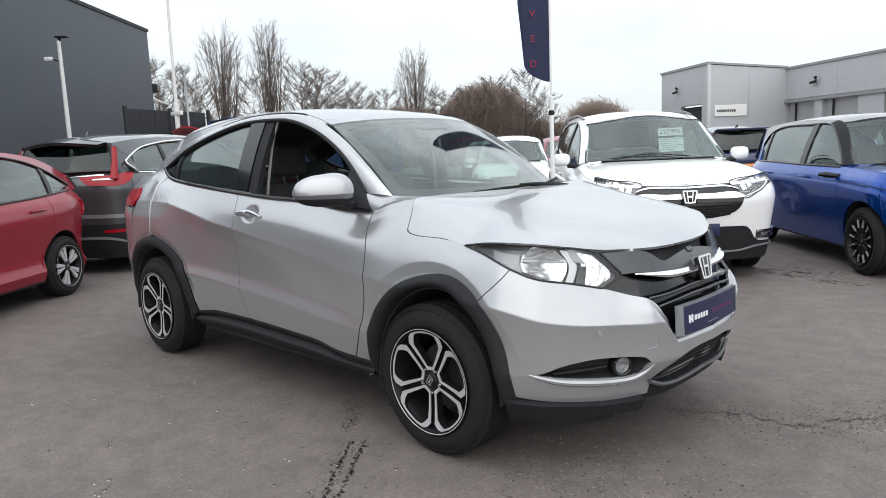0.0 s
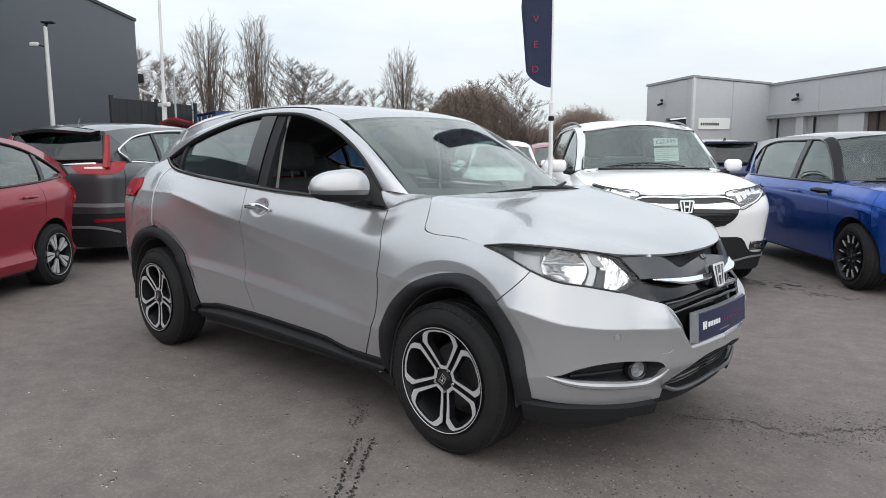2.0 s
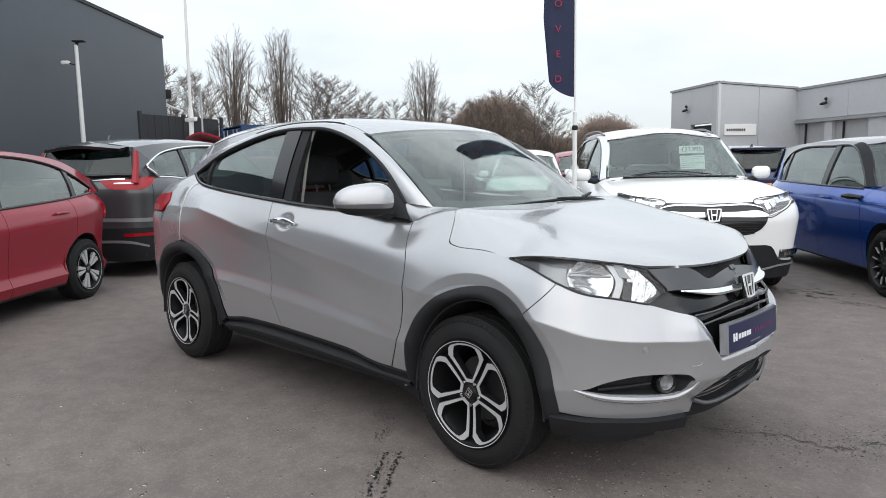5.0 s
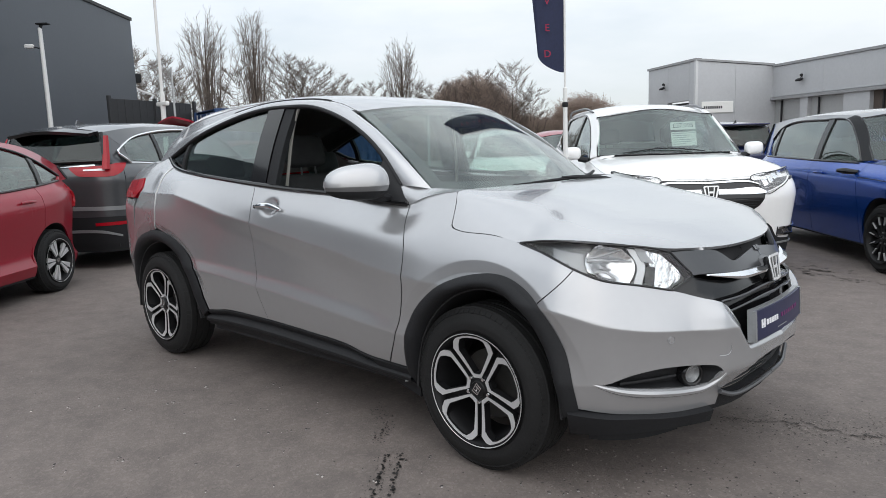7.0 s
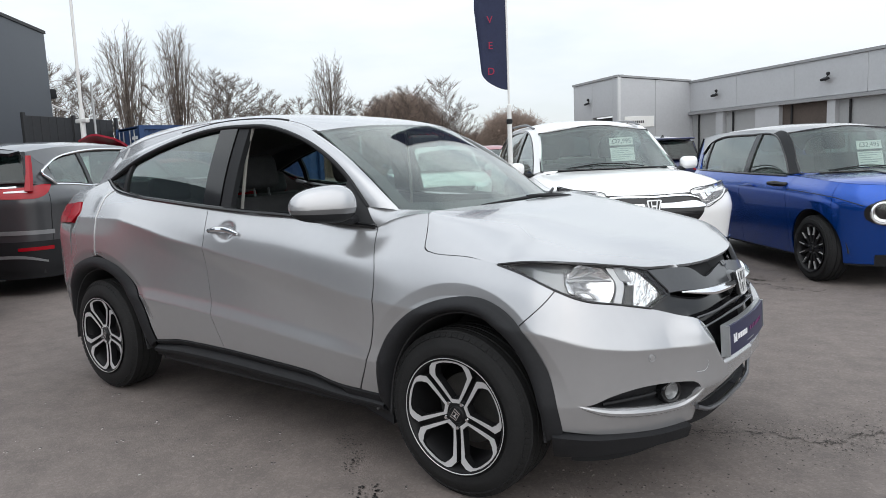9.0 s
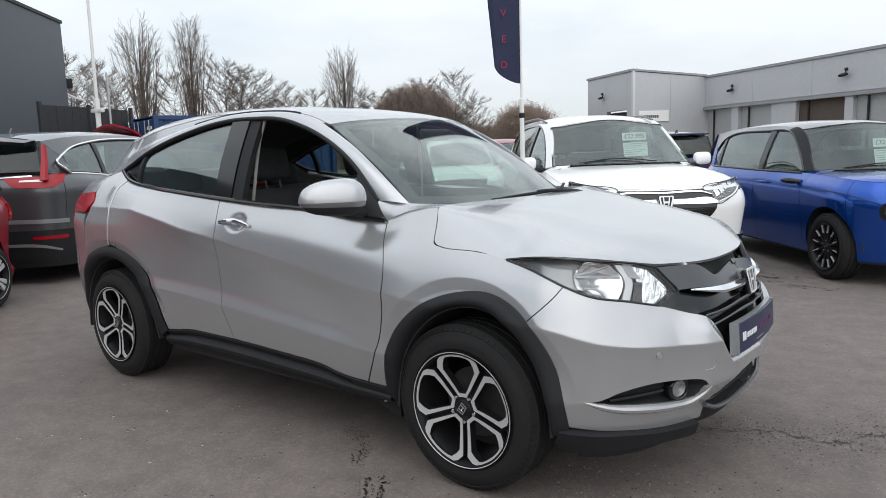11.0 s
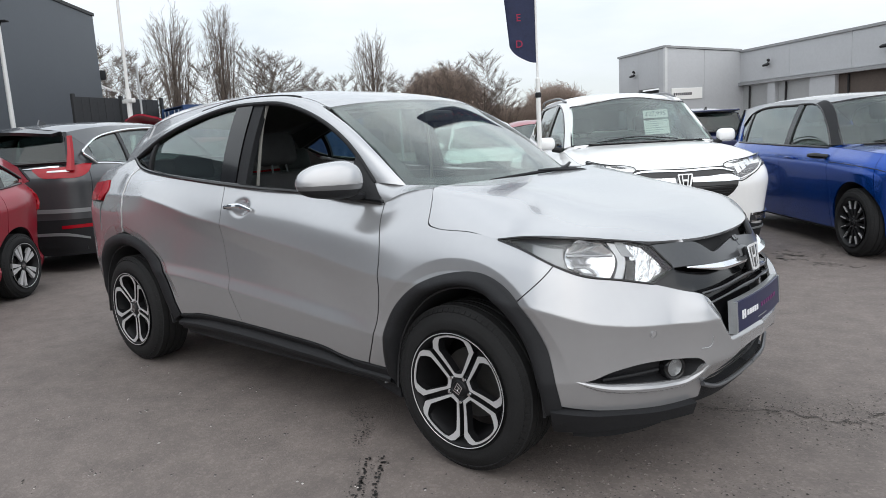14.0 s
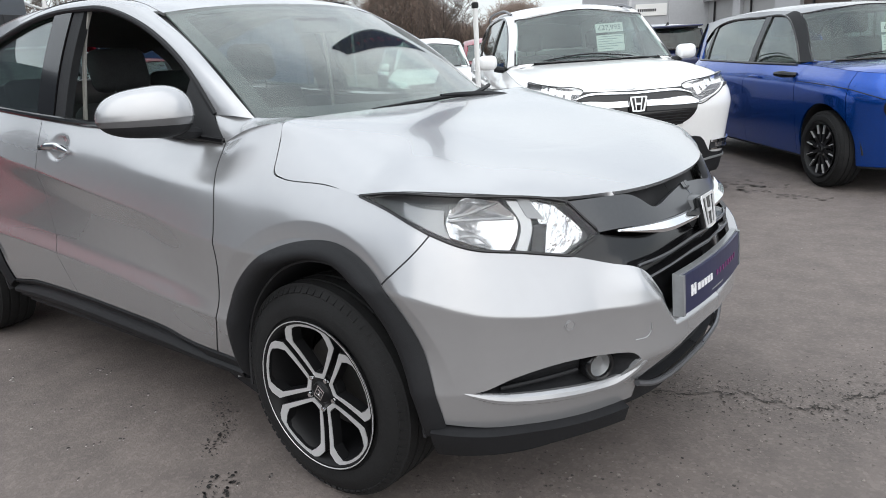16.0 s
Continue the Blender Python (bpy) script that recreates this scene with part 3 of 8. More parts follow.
# pale workshop building: a front block and a long wall of bays
PA, PB, PC, PD = (-20.86, 43.25), (-16.0, 39.5), (-12.87, 43.56), (8.5, 27.06)
m, L = wall_frame(PA, PB)
hole = [(L - 3.36, L - 0.73, 0.0, 3.4)]
wa = backing(m, L, 0, 5.72, CLADDING, "wall_workshop_front", "pale grey clad end of a workshop building", hole)
panels(wa, L, 0, 5.72, CLADDING, hole, 3.2)
part("doorway_shutter", mesh_of(*box(L - 3.36, L - 0.73, 0.15, 0.2, 0, 3.3), DARK, smooth=False), wa)
part("parapet", mesh_of(*box(-0.05, L + 0.05, -0.14, 0.3, 5.72, 5.86), FASCIA, smooth=False), wa, "grey parapet capping")
bulkhead(wa, L - 3.8, 4.5)
m, L = wall_frame(PB, PC)
wb_ = backing(m, L, 0, 5.7, CLADDING, "wall_workshop_return", "pale grey clad return wall with a white sign", (), 0.25, -0.07)
panels(wb_, L, 0, 5.7, CLADDING, (), 2.6, slope=-0.07)
v, f = box(-0.05, L, -0.14, 0.3, 5.72, 5.84)
v[:, 2] -= 0.07 * np.maximum(v[:, 0], 0)
part("parapet", mesh_of(v, f, FASCIA, smooth=False), wb_, "grey parapet capping")
part("corner_flashing", mesh_of(*box(-0.1, 0.06, -0.1, 0.1, 0, 5.76), CLADDING_LIGHT, smooth=False), wb_)
sign = part("sign_board", mesh_of(*rounded_box(0.32, 2.4, -0.14, -0.08, 2.6, 3.27, 0.01, 1), PAPER), wb_, "white sign board with dark print bars")
for k in range(9):
    part("print_bar", mesh_of(*box(0.45 + k * 0.14, 0.55 + k * 0.14, -0.147, -0.142, 2.84, 3.0), INK, smooth=False), sign)
m, L = wall_frame(PC, PD)
bays = [(0.05, 2.67), (3.31, 6.12), (7.95, 11.19), (11.7, 15.2), (16.3, 19.5), (20.3, 23.5)]
hole = [(a, b, 0.0, 3.25) for a, b in bays]
wc = backing(m, L, 0, 5.26, CLADDING, "wall_workshop_bays", "long pale grey workshop wall with roller-shutter bays", hole)
panels(wc, L, 3.45, 5.26, CLADDING, (), 4.5)
part("lintel", mesh_of(*box(0.0, L, -0.2, 0.0, 3.25, 3.42), FASCIA, smooth=False), wc)
part("parapet", mesh_of(*box(-0.05, L + 0.05, -0.14, 0.3, 5.26, 5.4), FASCIA, smooth=False), wc, "grey parapet capping")
for a, b in zip([0.0] + [b for a, b in bays], [a for a, b in bays] + [L]):
    if b - a > 0.1:
        part("pier", mesh_of(*box(a, b, -0.06, 0.0, 0, 3.25), CLADDING, smooth=False), wc)
for k, (a, b) in enumerate(bays):
    mat = SHUTTER_BROWN if k == 2 else SHUTTER
    sh_ = part("roller_shutter", mesh_of(*box(a, b, 0.18, 0.24, 0, 3.26), mat, smooth=False), wc, "open dark doorway" if k == 2 else "grey roller shutter")
    if k != 2:
        for z in np.arange(0.05, 3.2, 0.2):
            part("shutter_slat", mesh_of(*box(a + 0.02, b - 0.02, 0.165, 0.18, z, z + 0.194), mat, smooth=False), sh_)
    part("guide_rail", mesh_of(*box(a + 0.7, a + 0.78, 0.06, 0.14, 0, 3.2), DARK, smooth=False), sh_)
for x in (2.76, 11.21, 18.5):
    bulkhead(wc, x, 4.4)
part("air_brick_panel", mesh_of(*box(15.3, 16.2, -0.08, -0.062, 1.9, 2.3), FASCIA, smooth=False), wc)
roof = new("roof_workshop", mesh_of(*prism([PA, PB, PC, PD, (14, 40), (-15, 62)], 0.2, "z", 5.0), FASCIA, smooth=False))
tagged(roof, "flat grey roof of the workshop building", "roof", kind="structure")
# charcoal showroom building on the other side
LA, LB = (-28.7, 10.8), (-17.2, -0.95)
m, L = wall_frame(LA, LB)
wd = backing(m, L, 0, 6.85, CLADDING_DARK, "wall_showroom", "charcoal clad showroom wall with long horizontal sheets")
panels(wd, L, 0.2, 6.85, CLADDING_DARK, (), 5.5, 0.95, 0.05, gap=0.02)
part("parapet", mesh_of(*box(-0.06, L, -0.1, 0.3, 6.85, 6.97), FENCE, smooth=False), wd, "dark parapet capping")
m, L = wall_frame((-42.0, -2.2), LA)
backing(m, L, 0, 6.85, CLADDING_DARK, "wall_showroom_end", "charcoal clad end of the showroom")
m, L = wall_frame(LB, (-30.5, -13.95))
backing(m, L, 0, 6.85, CLADDING_DARK, "wall_showroom_side", "plain charcoal side of the showroom")
# added unseen wall: its height sets how far dark reflections climb the doors
m, L = wall_frame((-17.3, -1.2), (-6.0, -12.6))
backing(m, L, 0, 4.9, CLADDING_DARK, "wall_reflected_dark", "plain charcoal wall added out of view to darken reflections in the silver car")
# another added wall, unseen behind the camera, closing the yard for dark reflections
m, L = wall_frame((-5.8, -12.8), (14.0, -24.0))
backing(m, L, 0, 3.0, CLADDING_DARK, "wall_behind_camera", "plain dark wall added out of view to close the yard and darken reflections")
roof = new("roof_showroom", mesh_of(*prism([LA, LB, (-30.5, -13.95), (-42, -2.2)], 0.2, "z", 6.6), FASCIA, smooth=False))
tagged(roof, "flat roof of the charcoal showroom", "roof", kind="structure")
alarm = thing("security_camera", "black and white security cameras on the corner of the showroom", "camera", pose(-28.9, 11.1, 0))
part("camera_body", mesh_of(*rounded_box(-0.25, 0.25, -0.2, 0.2, 4.3, 4.7, 0.06), TRIM), alarm)
part("camera_bracket", mesh_of(*tube([(0.2, -0.3, 4.2), (0.0, 0.2, 4.0), (0.3, 0.6, 3.8)], 0.05, 6), POLE_WHITE), alarm)


def fence_run(p, q, height, label):
    """A close-boarded steel fence: posts, rails and upright sheets."""
    m, L = wall_frame(p, q)
    f = thing("steel_fence", label, "fence", m)
    n = max(1, round(L / 2.4))
    for k in range(n + 1):
        part("fence_post", mesh_of(*rounded_box(k * L / n - 0.05, k * L / n + 0.05, -0.06, 0.04, 0, height + 0.08, 0.01, 1), FENCE), f)
    w = 0.3
    me = mesh_of(*rounded_box(0.004, w - 0.004, -0.02, 0.02, 0.05, height, 0.008, 1), FENCE, smooth=False)
    for k in range(int(L / w)):
        part("fence_board", me, f, "", pose(k * w, 0.006 * (k % 2), 0))
    for z in (0.4, height * 0.5, height - 0.2):
        part("fence_rail", mesh_of(*box(0, L, 0.03, 0.08, z, z + 0.07), FENCE, smooth=False), f)
    return f


fence_run((-19.3, 5.9), (-20.8, 9.35), 2.9, "dark close-boarded steel fence round a compound")


def corrugated_container(m, label, length=6.06):
    """A steel shipping container with ribbed sides, posts and door bars."""
    c = thing("shipping_container", label, "container", m)
    w, h = 2.44, 2.6
    n = 66
    for y in (0, w):
        pts = []
        for k in range(n + 1):
            pts.append((k * (length - 0.2) / n + 0.1, y + (0.04 if (k // 2) % 2 else 0.0) * (1 if y == 0 else -1)))
        g = np.array([[(x, yy, z) for z in (0.15, h - 0.12)] for x, yy in pts])
        part("ribbed_side", mesh_of(*slab(g, 0.01), CONTAINER, smooth=False), c)
    for x in (0, length):
        for y in (0, w):
            part("corner_post", mesh_of(*rounded_box(x - 0.08, x + 0.08, y - 0.08, y + 0.08, 0, h, 0.01, 1), CONTAINER), c)
    for z in (0.08, h - 0.06):
        for y in (0, w):
            part("side_rail", mesh_of(*box(0, length, y - 0.05, y + 0.05, z - 0.06, z + 0.06), CONTAINER, smooth=False), c)
    part("container_roof", mesh_of(*box(0, length, 0, w, h - 0.03, h), CONTAINER, smooth=False), c)
    for y0, y1 in ((0.08, w / 2 - 0.01), (w / 2 + 0.01, w - 0.08)):
        d = part("container_door", mesh_of(*rounded_box(-0.05, 0.0, y0, y1, 0.1, h - 0.1, 0.01, 1), CONTAINER), c)
        for k in (0.3, 0.7):
            part("door_bar", mesh_of(*tube([(-0.08, y0 + (y1 - y0) * k, 0.12), (-0.08, y0 + (y1 - y0) * k, h - 0.12)], 0.02, 6, False), STEEL), d)
    for k, z in enumerate((2.2, 2.0, 1.4, 1.1, 0.85)):
        part("print_bar", mesh_of(*box(-0.06, -0.053, 0.2, 0.75 - 0.1 * (k % 2), z, z + 0.1), PAPER, smooth=False), c)
    return c


corrugated_container(pose(-18.4, 8.8, 0, 0, 0, 76), "dark blue ribbed shipping container behind the cars")


def lamp_post(m, height, label):
    """A car-park light: tapered column, arm and flat heads."""
    p = thing("street_lamp", label, "lamp post", m)
    part("column", mesh_of(*tube([(0, 0, 0), (0, 0, height)], [0.08, 0.055], 12, False), POLE_WHITE), p)
    part("base_plate", mesh_of(*rounded_box(-0.16, 0.16, -0.16, 0.16, 0, 0.03, 0.01, 1), STEEL), p)
    part("lamp_head", mesh_of(*rounded_box(-0.08, 0.28, -0.11, 0.11, height + 0.08, height + 0.13, 0.02), TRIM), p, "dark flat lamp head")
    part("lamp_neck", mesh_of(*tube([(0, 0, height - 0.05), (0.06, 0, height + 0.1)], 0.045, 8, False), TRIM), p)
    part("camera_head", mesh_of(*rounded_box(-0.5, -0.24, -0.07, 0.07, height - 0.6, height - 0.47, 0.04), POLE_WHITE), p, "white security camera")
    part("camera_arm", mesh_of(*tube([(-0.26, 0, height - 0.55), (0, 0, height - 0.62)], 0.02, 6, False), TRIM), p)
    return p


lamp_post(pose(-21.65, 5.08, 0, 0, 0, 44), 5.1, "white lamp post with a dark flat head and a camera")
mast = thing("flag_mast", "tall white mast with a bracket in the yard", "mast", pose(-18.01, 6.85, 0, -0.6, 0, 0))
part("mast_pole", mesh_of(*tube([(0, 0, 0), (0, 0, 3.0), (0, 0, 3.01), (0, 0, 9)], [0.07, 0.07, 0.045, 0.03], 10, False), POLE_WHITE), mast)
part("mast_bracket", mesh_of(*rounded_box(-0.3, 0.3, -0.06, 0.06, 2.62, 2.74, 0.03), POLE_WHITE), mast)
for x, y, h in ((-17.95, 7.19, 3.72),):
    lp = thing("timber_post", "thin grey post standing behind the yard", "post", pose(x, y, 0))
    part("post", mesh_of(*tube([(0, 0, 0), (0, 0, h)], [0.035, 0.03], 8, False), STEEL), lp)
for x, y, h in ((-19.5, 19.5, 3.0),):
    lp = thing("bollard_lamp", "small post-top lamp behind the cars", "lamp post", pose(x, y, 0))
    part("post", mesh_of(*tube([(0, 0, 0), (0, 0, h)], 0.06, 8, False), STEEL), lp)
    part("lamp_globe", mesh_of(*lathe([(0, 0.14), (0.09, 0.1), (0.12, 0), (0.08, -0.08), (0, -0.1)], 14, "z"), POLE_WHITE), lp, "white lamp globe", pose(0, 0, h + 0.08))
# feather flag beside the white car
flag = thing("feather_flag", "navy feather flag with red letters on a white pole", "flag", pose(-2.07, 3.05, 0, 0, 0, 0))
part("flag_pole", mesh_of(*tube([(0, 0, 0), (0, 0, 1.78), (0, 0, 1.79), (0, 0, 4.6)], [0.024, 0.022, 0.011, 0.008], 10, False), POLE_WHITE), flag, "white pole")
part("pole_collar", mesh_of(*lathe([(0.022, 1.6), (0.03, 1.61), (0.03, 1.64), (0.022, 1.65)], 16, "z"), TRIM), flag)
part("pole_base", mesh_of(*rounded_box(-0.3, 0.3, -0.3, 0.3, 0.0, 0.05, 0.02), TRIM), flag)
NAVY_CLOTH = material("navy_flag_cloth", (0.014, 0.02, 0.058), 0.75, 0, 0.12, 3, bump=0.3, bump_scale=60)
RED_PRINT = material("red_flag_print", (0.3, 0.012, 0.05), 0.7, 0, 0.05, 3)
fu, fv = np.linspace(0, 1, 26), np.linspace(0, 1, 44)
cloth = np.zeros((26, 44, 3))
for i, a in enumerate(fu):
    for j, b in enumerate(fv):
        low = 1.93 + 0.16 * a ** 2.2
        z = low + (4.5 - low) * b
        width = 0.34 * (1 - 0.35 * b ** 3) * (0.75 + 0.25 * min(1, b * 4))
        x = -a * width
        cloth[i, j] = (x * 0.72 + 0.0, x * 0.69 + 0.045 * math.sin(a * 6 + b * 5) * a, z)
part("flag_cloth", mesh_of(*slab(cloth, 0.004), NAVY_CLOTH), flag, "navy cloth")
for k, ch in enumerate("DEVORPPA"):
    lettering(ch, 0.095, RED_PRINT, flag, pose(-0.155 * 0.72 + 0.02, -0.155 * 0.69 - 0.052, 2.1 + k * 0.24, 90, 0, 43.8), extrude=0.002)


# ---- wheels ----
WHEEL_MESHES = {}


def petal(r0, r1, off, turn, n=10, flare=0.0, knee=0.84):
    """The outline of one loop of a wheel: a sector set off from the channel beside it, with clipped outer corners."""
    half = lambda r: math.pi / 5 - math.asin(min((off + flare * (r - r0)) / r, 0.58))
    pts = [(r0, half(r0) * 0.3)] + [(r, half(r)) for r in np.linspace(r0 * 1.06, r1 * knee, n)]
    pts += [(r1 * (knee + 0.1), half(r1) * 0.8), (r1 * 0.985, half(r1) * 0.62), (r1, half(r1) * 0.44), (r1, half(r1) * 0.2)]
    full = [(r, -h) for r, h in pts] + [(r, h) for r, h in reversed(pts)]
    return [(r * math.cos(turn + h), r * math.sin(turn + h)) for r, h in full]


def add_wheel(car, x, y, z, sgn, tyre_r, rim_r, width, style, turn=0.0, steer=0.0):
    """A wheel under a car: rim, tyre, spokes, cap. The outer face looks to sgn * y."""
    key = (tyre_r, rim_r, width, style)
    if key not in WHEEL_MESHES:
        h = width / 2
        prof = [(rim_r - 0.006, h - 0.012), (rim_r + 0.01, h - 0.006), (rim_r + 0.014, h - 0.001), (rim_r + 0.035, h + 0.003), (rim_r + 0.05, h + 0.001), (tyre_r - 0.04, h - 0.007), (tyre_r - 0.022, h - 0.016), (tyre_r - 0.01, h - 0.027)]
        tread = []
        for a, c in ((0.74, 0), (0.72, 1), (0.44, 1), (0.41, 0), (0.37, 0), (0.35, 1), (0.05, 1), (0.02, 0), (-0.02, 0), (-0.05, 1), (-0.35, 1), (-0.37, 0), (-0.41, 0), (-0.44, 1), (-0.78, 1), (-0.8, 0)):
            tread.append((tyre_r - (0 if c else 0.007) - 0.004 * a * a, h * a))
        back = [(r, -w) for r, w in reversed(prof)]
        tyre = mesh_of(*lathe(prof + tread + back, 64), RUBBER, sharp=28)
        lug = [moved(box(-0.0095, 0.0095, -0.013, 0.013, -0.005, 0.0014), pose(0, 0, 0, 0, 360 * k / 72, 0) @ pose(0, h - 0.021, tyre_r - 0.0165, -40, 0, 0)) for k in range(72)]
        lugs = mesh_of(*join(*lug), RUBBER, smooth=False)
        barrel = lathe([(rim_r, h - 0.008), (rim_r + 0.004, h - 0.002), (rim_r - 0.006, h - 0.004), (rim_r - 0.016, h - 0.02), (rim_r - 0.03, h - 0.06), (rim_r - 0.035, -h * 0.6), (rim_r, -h + 0.01)], 56)
        disc = lathe([(0.0, -0.012), (rim_r - 0.085, -0.012), (rim_r - 0.085, -0.022), (0, -0.022)], 40)
        rim = mesh_of(*barrel, ALLOY_BLACK)
        lip = mesh_of(*lathe([(rim_r - 0.001, h - 0.0035), (rim_r + 0.001, h - 0.0015), (rim_r + 0.003, h - 0.002), (rim_r + 0.002, h - 0.006), (rim_r - 0.001, h - 0.0035)], 56), ALLOY_BLACK if style == "thin" else ALLOY)
        brake = mesh_of(*disc, material("brake_disc", (0.07, 0.068, 0.066), 0.45, 0.5, 0.15, 20))
        spokes = []
        face = h - 0.018
        if style == "petal":
            step, n = 2 * math.pi / 5, 12
            for i in range(5):
                a = i * step
                def dished(band):
                    r = np.hypot(band[0][:, 0], band[0][:, 2])
                    band[0][:, 1] += -0.014 + 0.026 * np.clip(r / rim_r, 0, 1) ** 2
                    return band
                outer, inner = petal(0.044, rim_r - 0.002, 0.0105, a), petal(0.06, rim_r - 0.0165, 0.0225, a, flare=0.055, knee=0.8)
                spokes.append(("spoke", mesh_of(*dished(ring_prism(outer, inner, -0.034, "y", face - 0.0025)), ALLOY_BLACK, sharp=25)))
                outer, inner = petal(0.045, rim_r - 0.003, 0.0115, a), petal(0.059, rim_r - 0.0155, 0.0215, a, flare=0.055, knee=0.8)
                spokes.append(("spoke_face", mesh_of(*dished(ring_prism(outer, inner, -0.003, "y", face)), ALLOY, sharp=25)))
                c = a + step / 2
                bar = []
                for r, w in ((0.03, 0.02), (0.09, 0.012), (0.15, 0.012), (rim_r - 0.045, 0.016), (rim_r - 0.01, 0.036)):
                    bar.append((r, w))
                line = [(r, -w) for r, w in bar] + [(r, w) for r, w in reversed(bar)]
                rot = [(r * math.cos(c) - w * math.sin(c), r * math.sin(c) + w * math.cos(c)) for r, w in line]
                spokes.append(("channel", mesh_of(*prism(rot, -0.02, "y", face - 0.028), ALLOY_BLACK, sharp=25)))
        else:
            count, w0, w1, mat = {"twin": (10, 0.011, 0.015, ALLOY), "star": (10, 0.006, 0.023, ALLOY), "thin": (12, 0.0042, 0.003, ALLOY), "five": (5, 0.03, 0.045, ALLOY)}[style]
            for i in range(count):
                c = 2 * math.pi * i / count + (0.13 * (-1) ** i if style == "star" else 0)
                r_in, r_out = (0.05, rim_r - 0.008) if style != "thin" else (rim_r * 0.58, rim_r - 0.02)
                line = [(r_in, -w0), (r_out * 0.7, -w1 * 0.8), (r_out, -w1), (r_out, w1), (r_out * 0.7, w1 * 0.8), (r_in, w0)]
                rot = [(r * math.cos(c) - w * math.sin(c), r * math.sin(c) + w * math.cos(c)) for r, w in line]
                spokes.append(("spoke", mesh_of(*prism(rot, -0.025, "y", face), mat, sharp=25)))
                if style in ("thin", "star"):
                    line = [(0.04, -0.013), (rim_r - 0.012, -0.02), (rim_r - 0.012, 0.02), (0.04, 0.013)]
                    rot = [(r * math.cos(c) - w * math.sin(c), r * math.sin(c) + w * math.cos(c)) for r, w in line]
                    spokes.append(("spoke", mesh_of(*prism(rot, -0.025, "y", face - 0.014), ALLOY_BLACK, sharp=25)))
        hub = lathe([(0.0, face - 0.006), (0.03, face - 0.007), (0.034, face - 0.013), (0.05, face - 0.017), (0.064, face - 0.022), (0.066, face - 0.05)], 32)
        bolts = [moved(lathe([(0, 0.008), (0.007, 0.008), (0.009, 0.002), (0.009, -0.01)], 6), pose(0.052 * math.cos(a), face - 0.013, 0.052 * math.sin(a))) for a in (0.628,)]
        mark = ring_prism([(-0.019, -0.014), (0.019, -0.014), (0.022, 0.016), (-0.022, 0.016)], [(-0.015, -0.011), (0.015, -0.011), (0.018, 0.013), (-0.018, 0.013)], 0.003, "y", face - 0.006)
        bars = [box(-0.011, -0.006, face - 0.006, face - 0.003, -0.009, 0.011), box(0.006, 0.011, face - 0.006, face - 0.003, -0.009, 0.011), box(-0.007, 0.007, face - 0.006, face - 0.0035, -0.002, 0.003)]
        WHEEL_MESHES[key] = (rim, lip, tyre, brake, spokes, mesh_of(*hub, ALLOY_BLACK), mesh_of(*join(*bolts), CHROME), mesh_of(*join(mark, *bars), CHROME, smooth=False), lugs)
    rim, lip, tyre, brake, spokes, hub, bolts, mark, lugs = WHEEL_MESHES[key]
    m = pose(x, y, z, 0, 0, steer + (0 if sgn > 0 else 180)) @ pose(0, 0, 0, 0, turn, 0)
    w = part("wheel", rim, car, "alloy wheel with a black rubber tyre", m)
    part("tyre", tyre, w, "black rubber tyre", pose(0, -0.01, 0))
    tagged(part("tread_pattern", lugs, w, "", pose(0, -0.01, 0)), "", kind="stuff")
    part("brake_disc", brake, w)
    part("rim_lip", lip, w, "machined rim edge")
    for n, me in spokes:
        part(n, me, w)
    part("hub", hub, w)
    for k in range(5):
        part("wheel_bolt", bolts, w, "", pose(0, 0, 0, 0, 72 * k, 0))
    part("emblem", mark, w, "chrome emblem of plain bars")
    return w


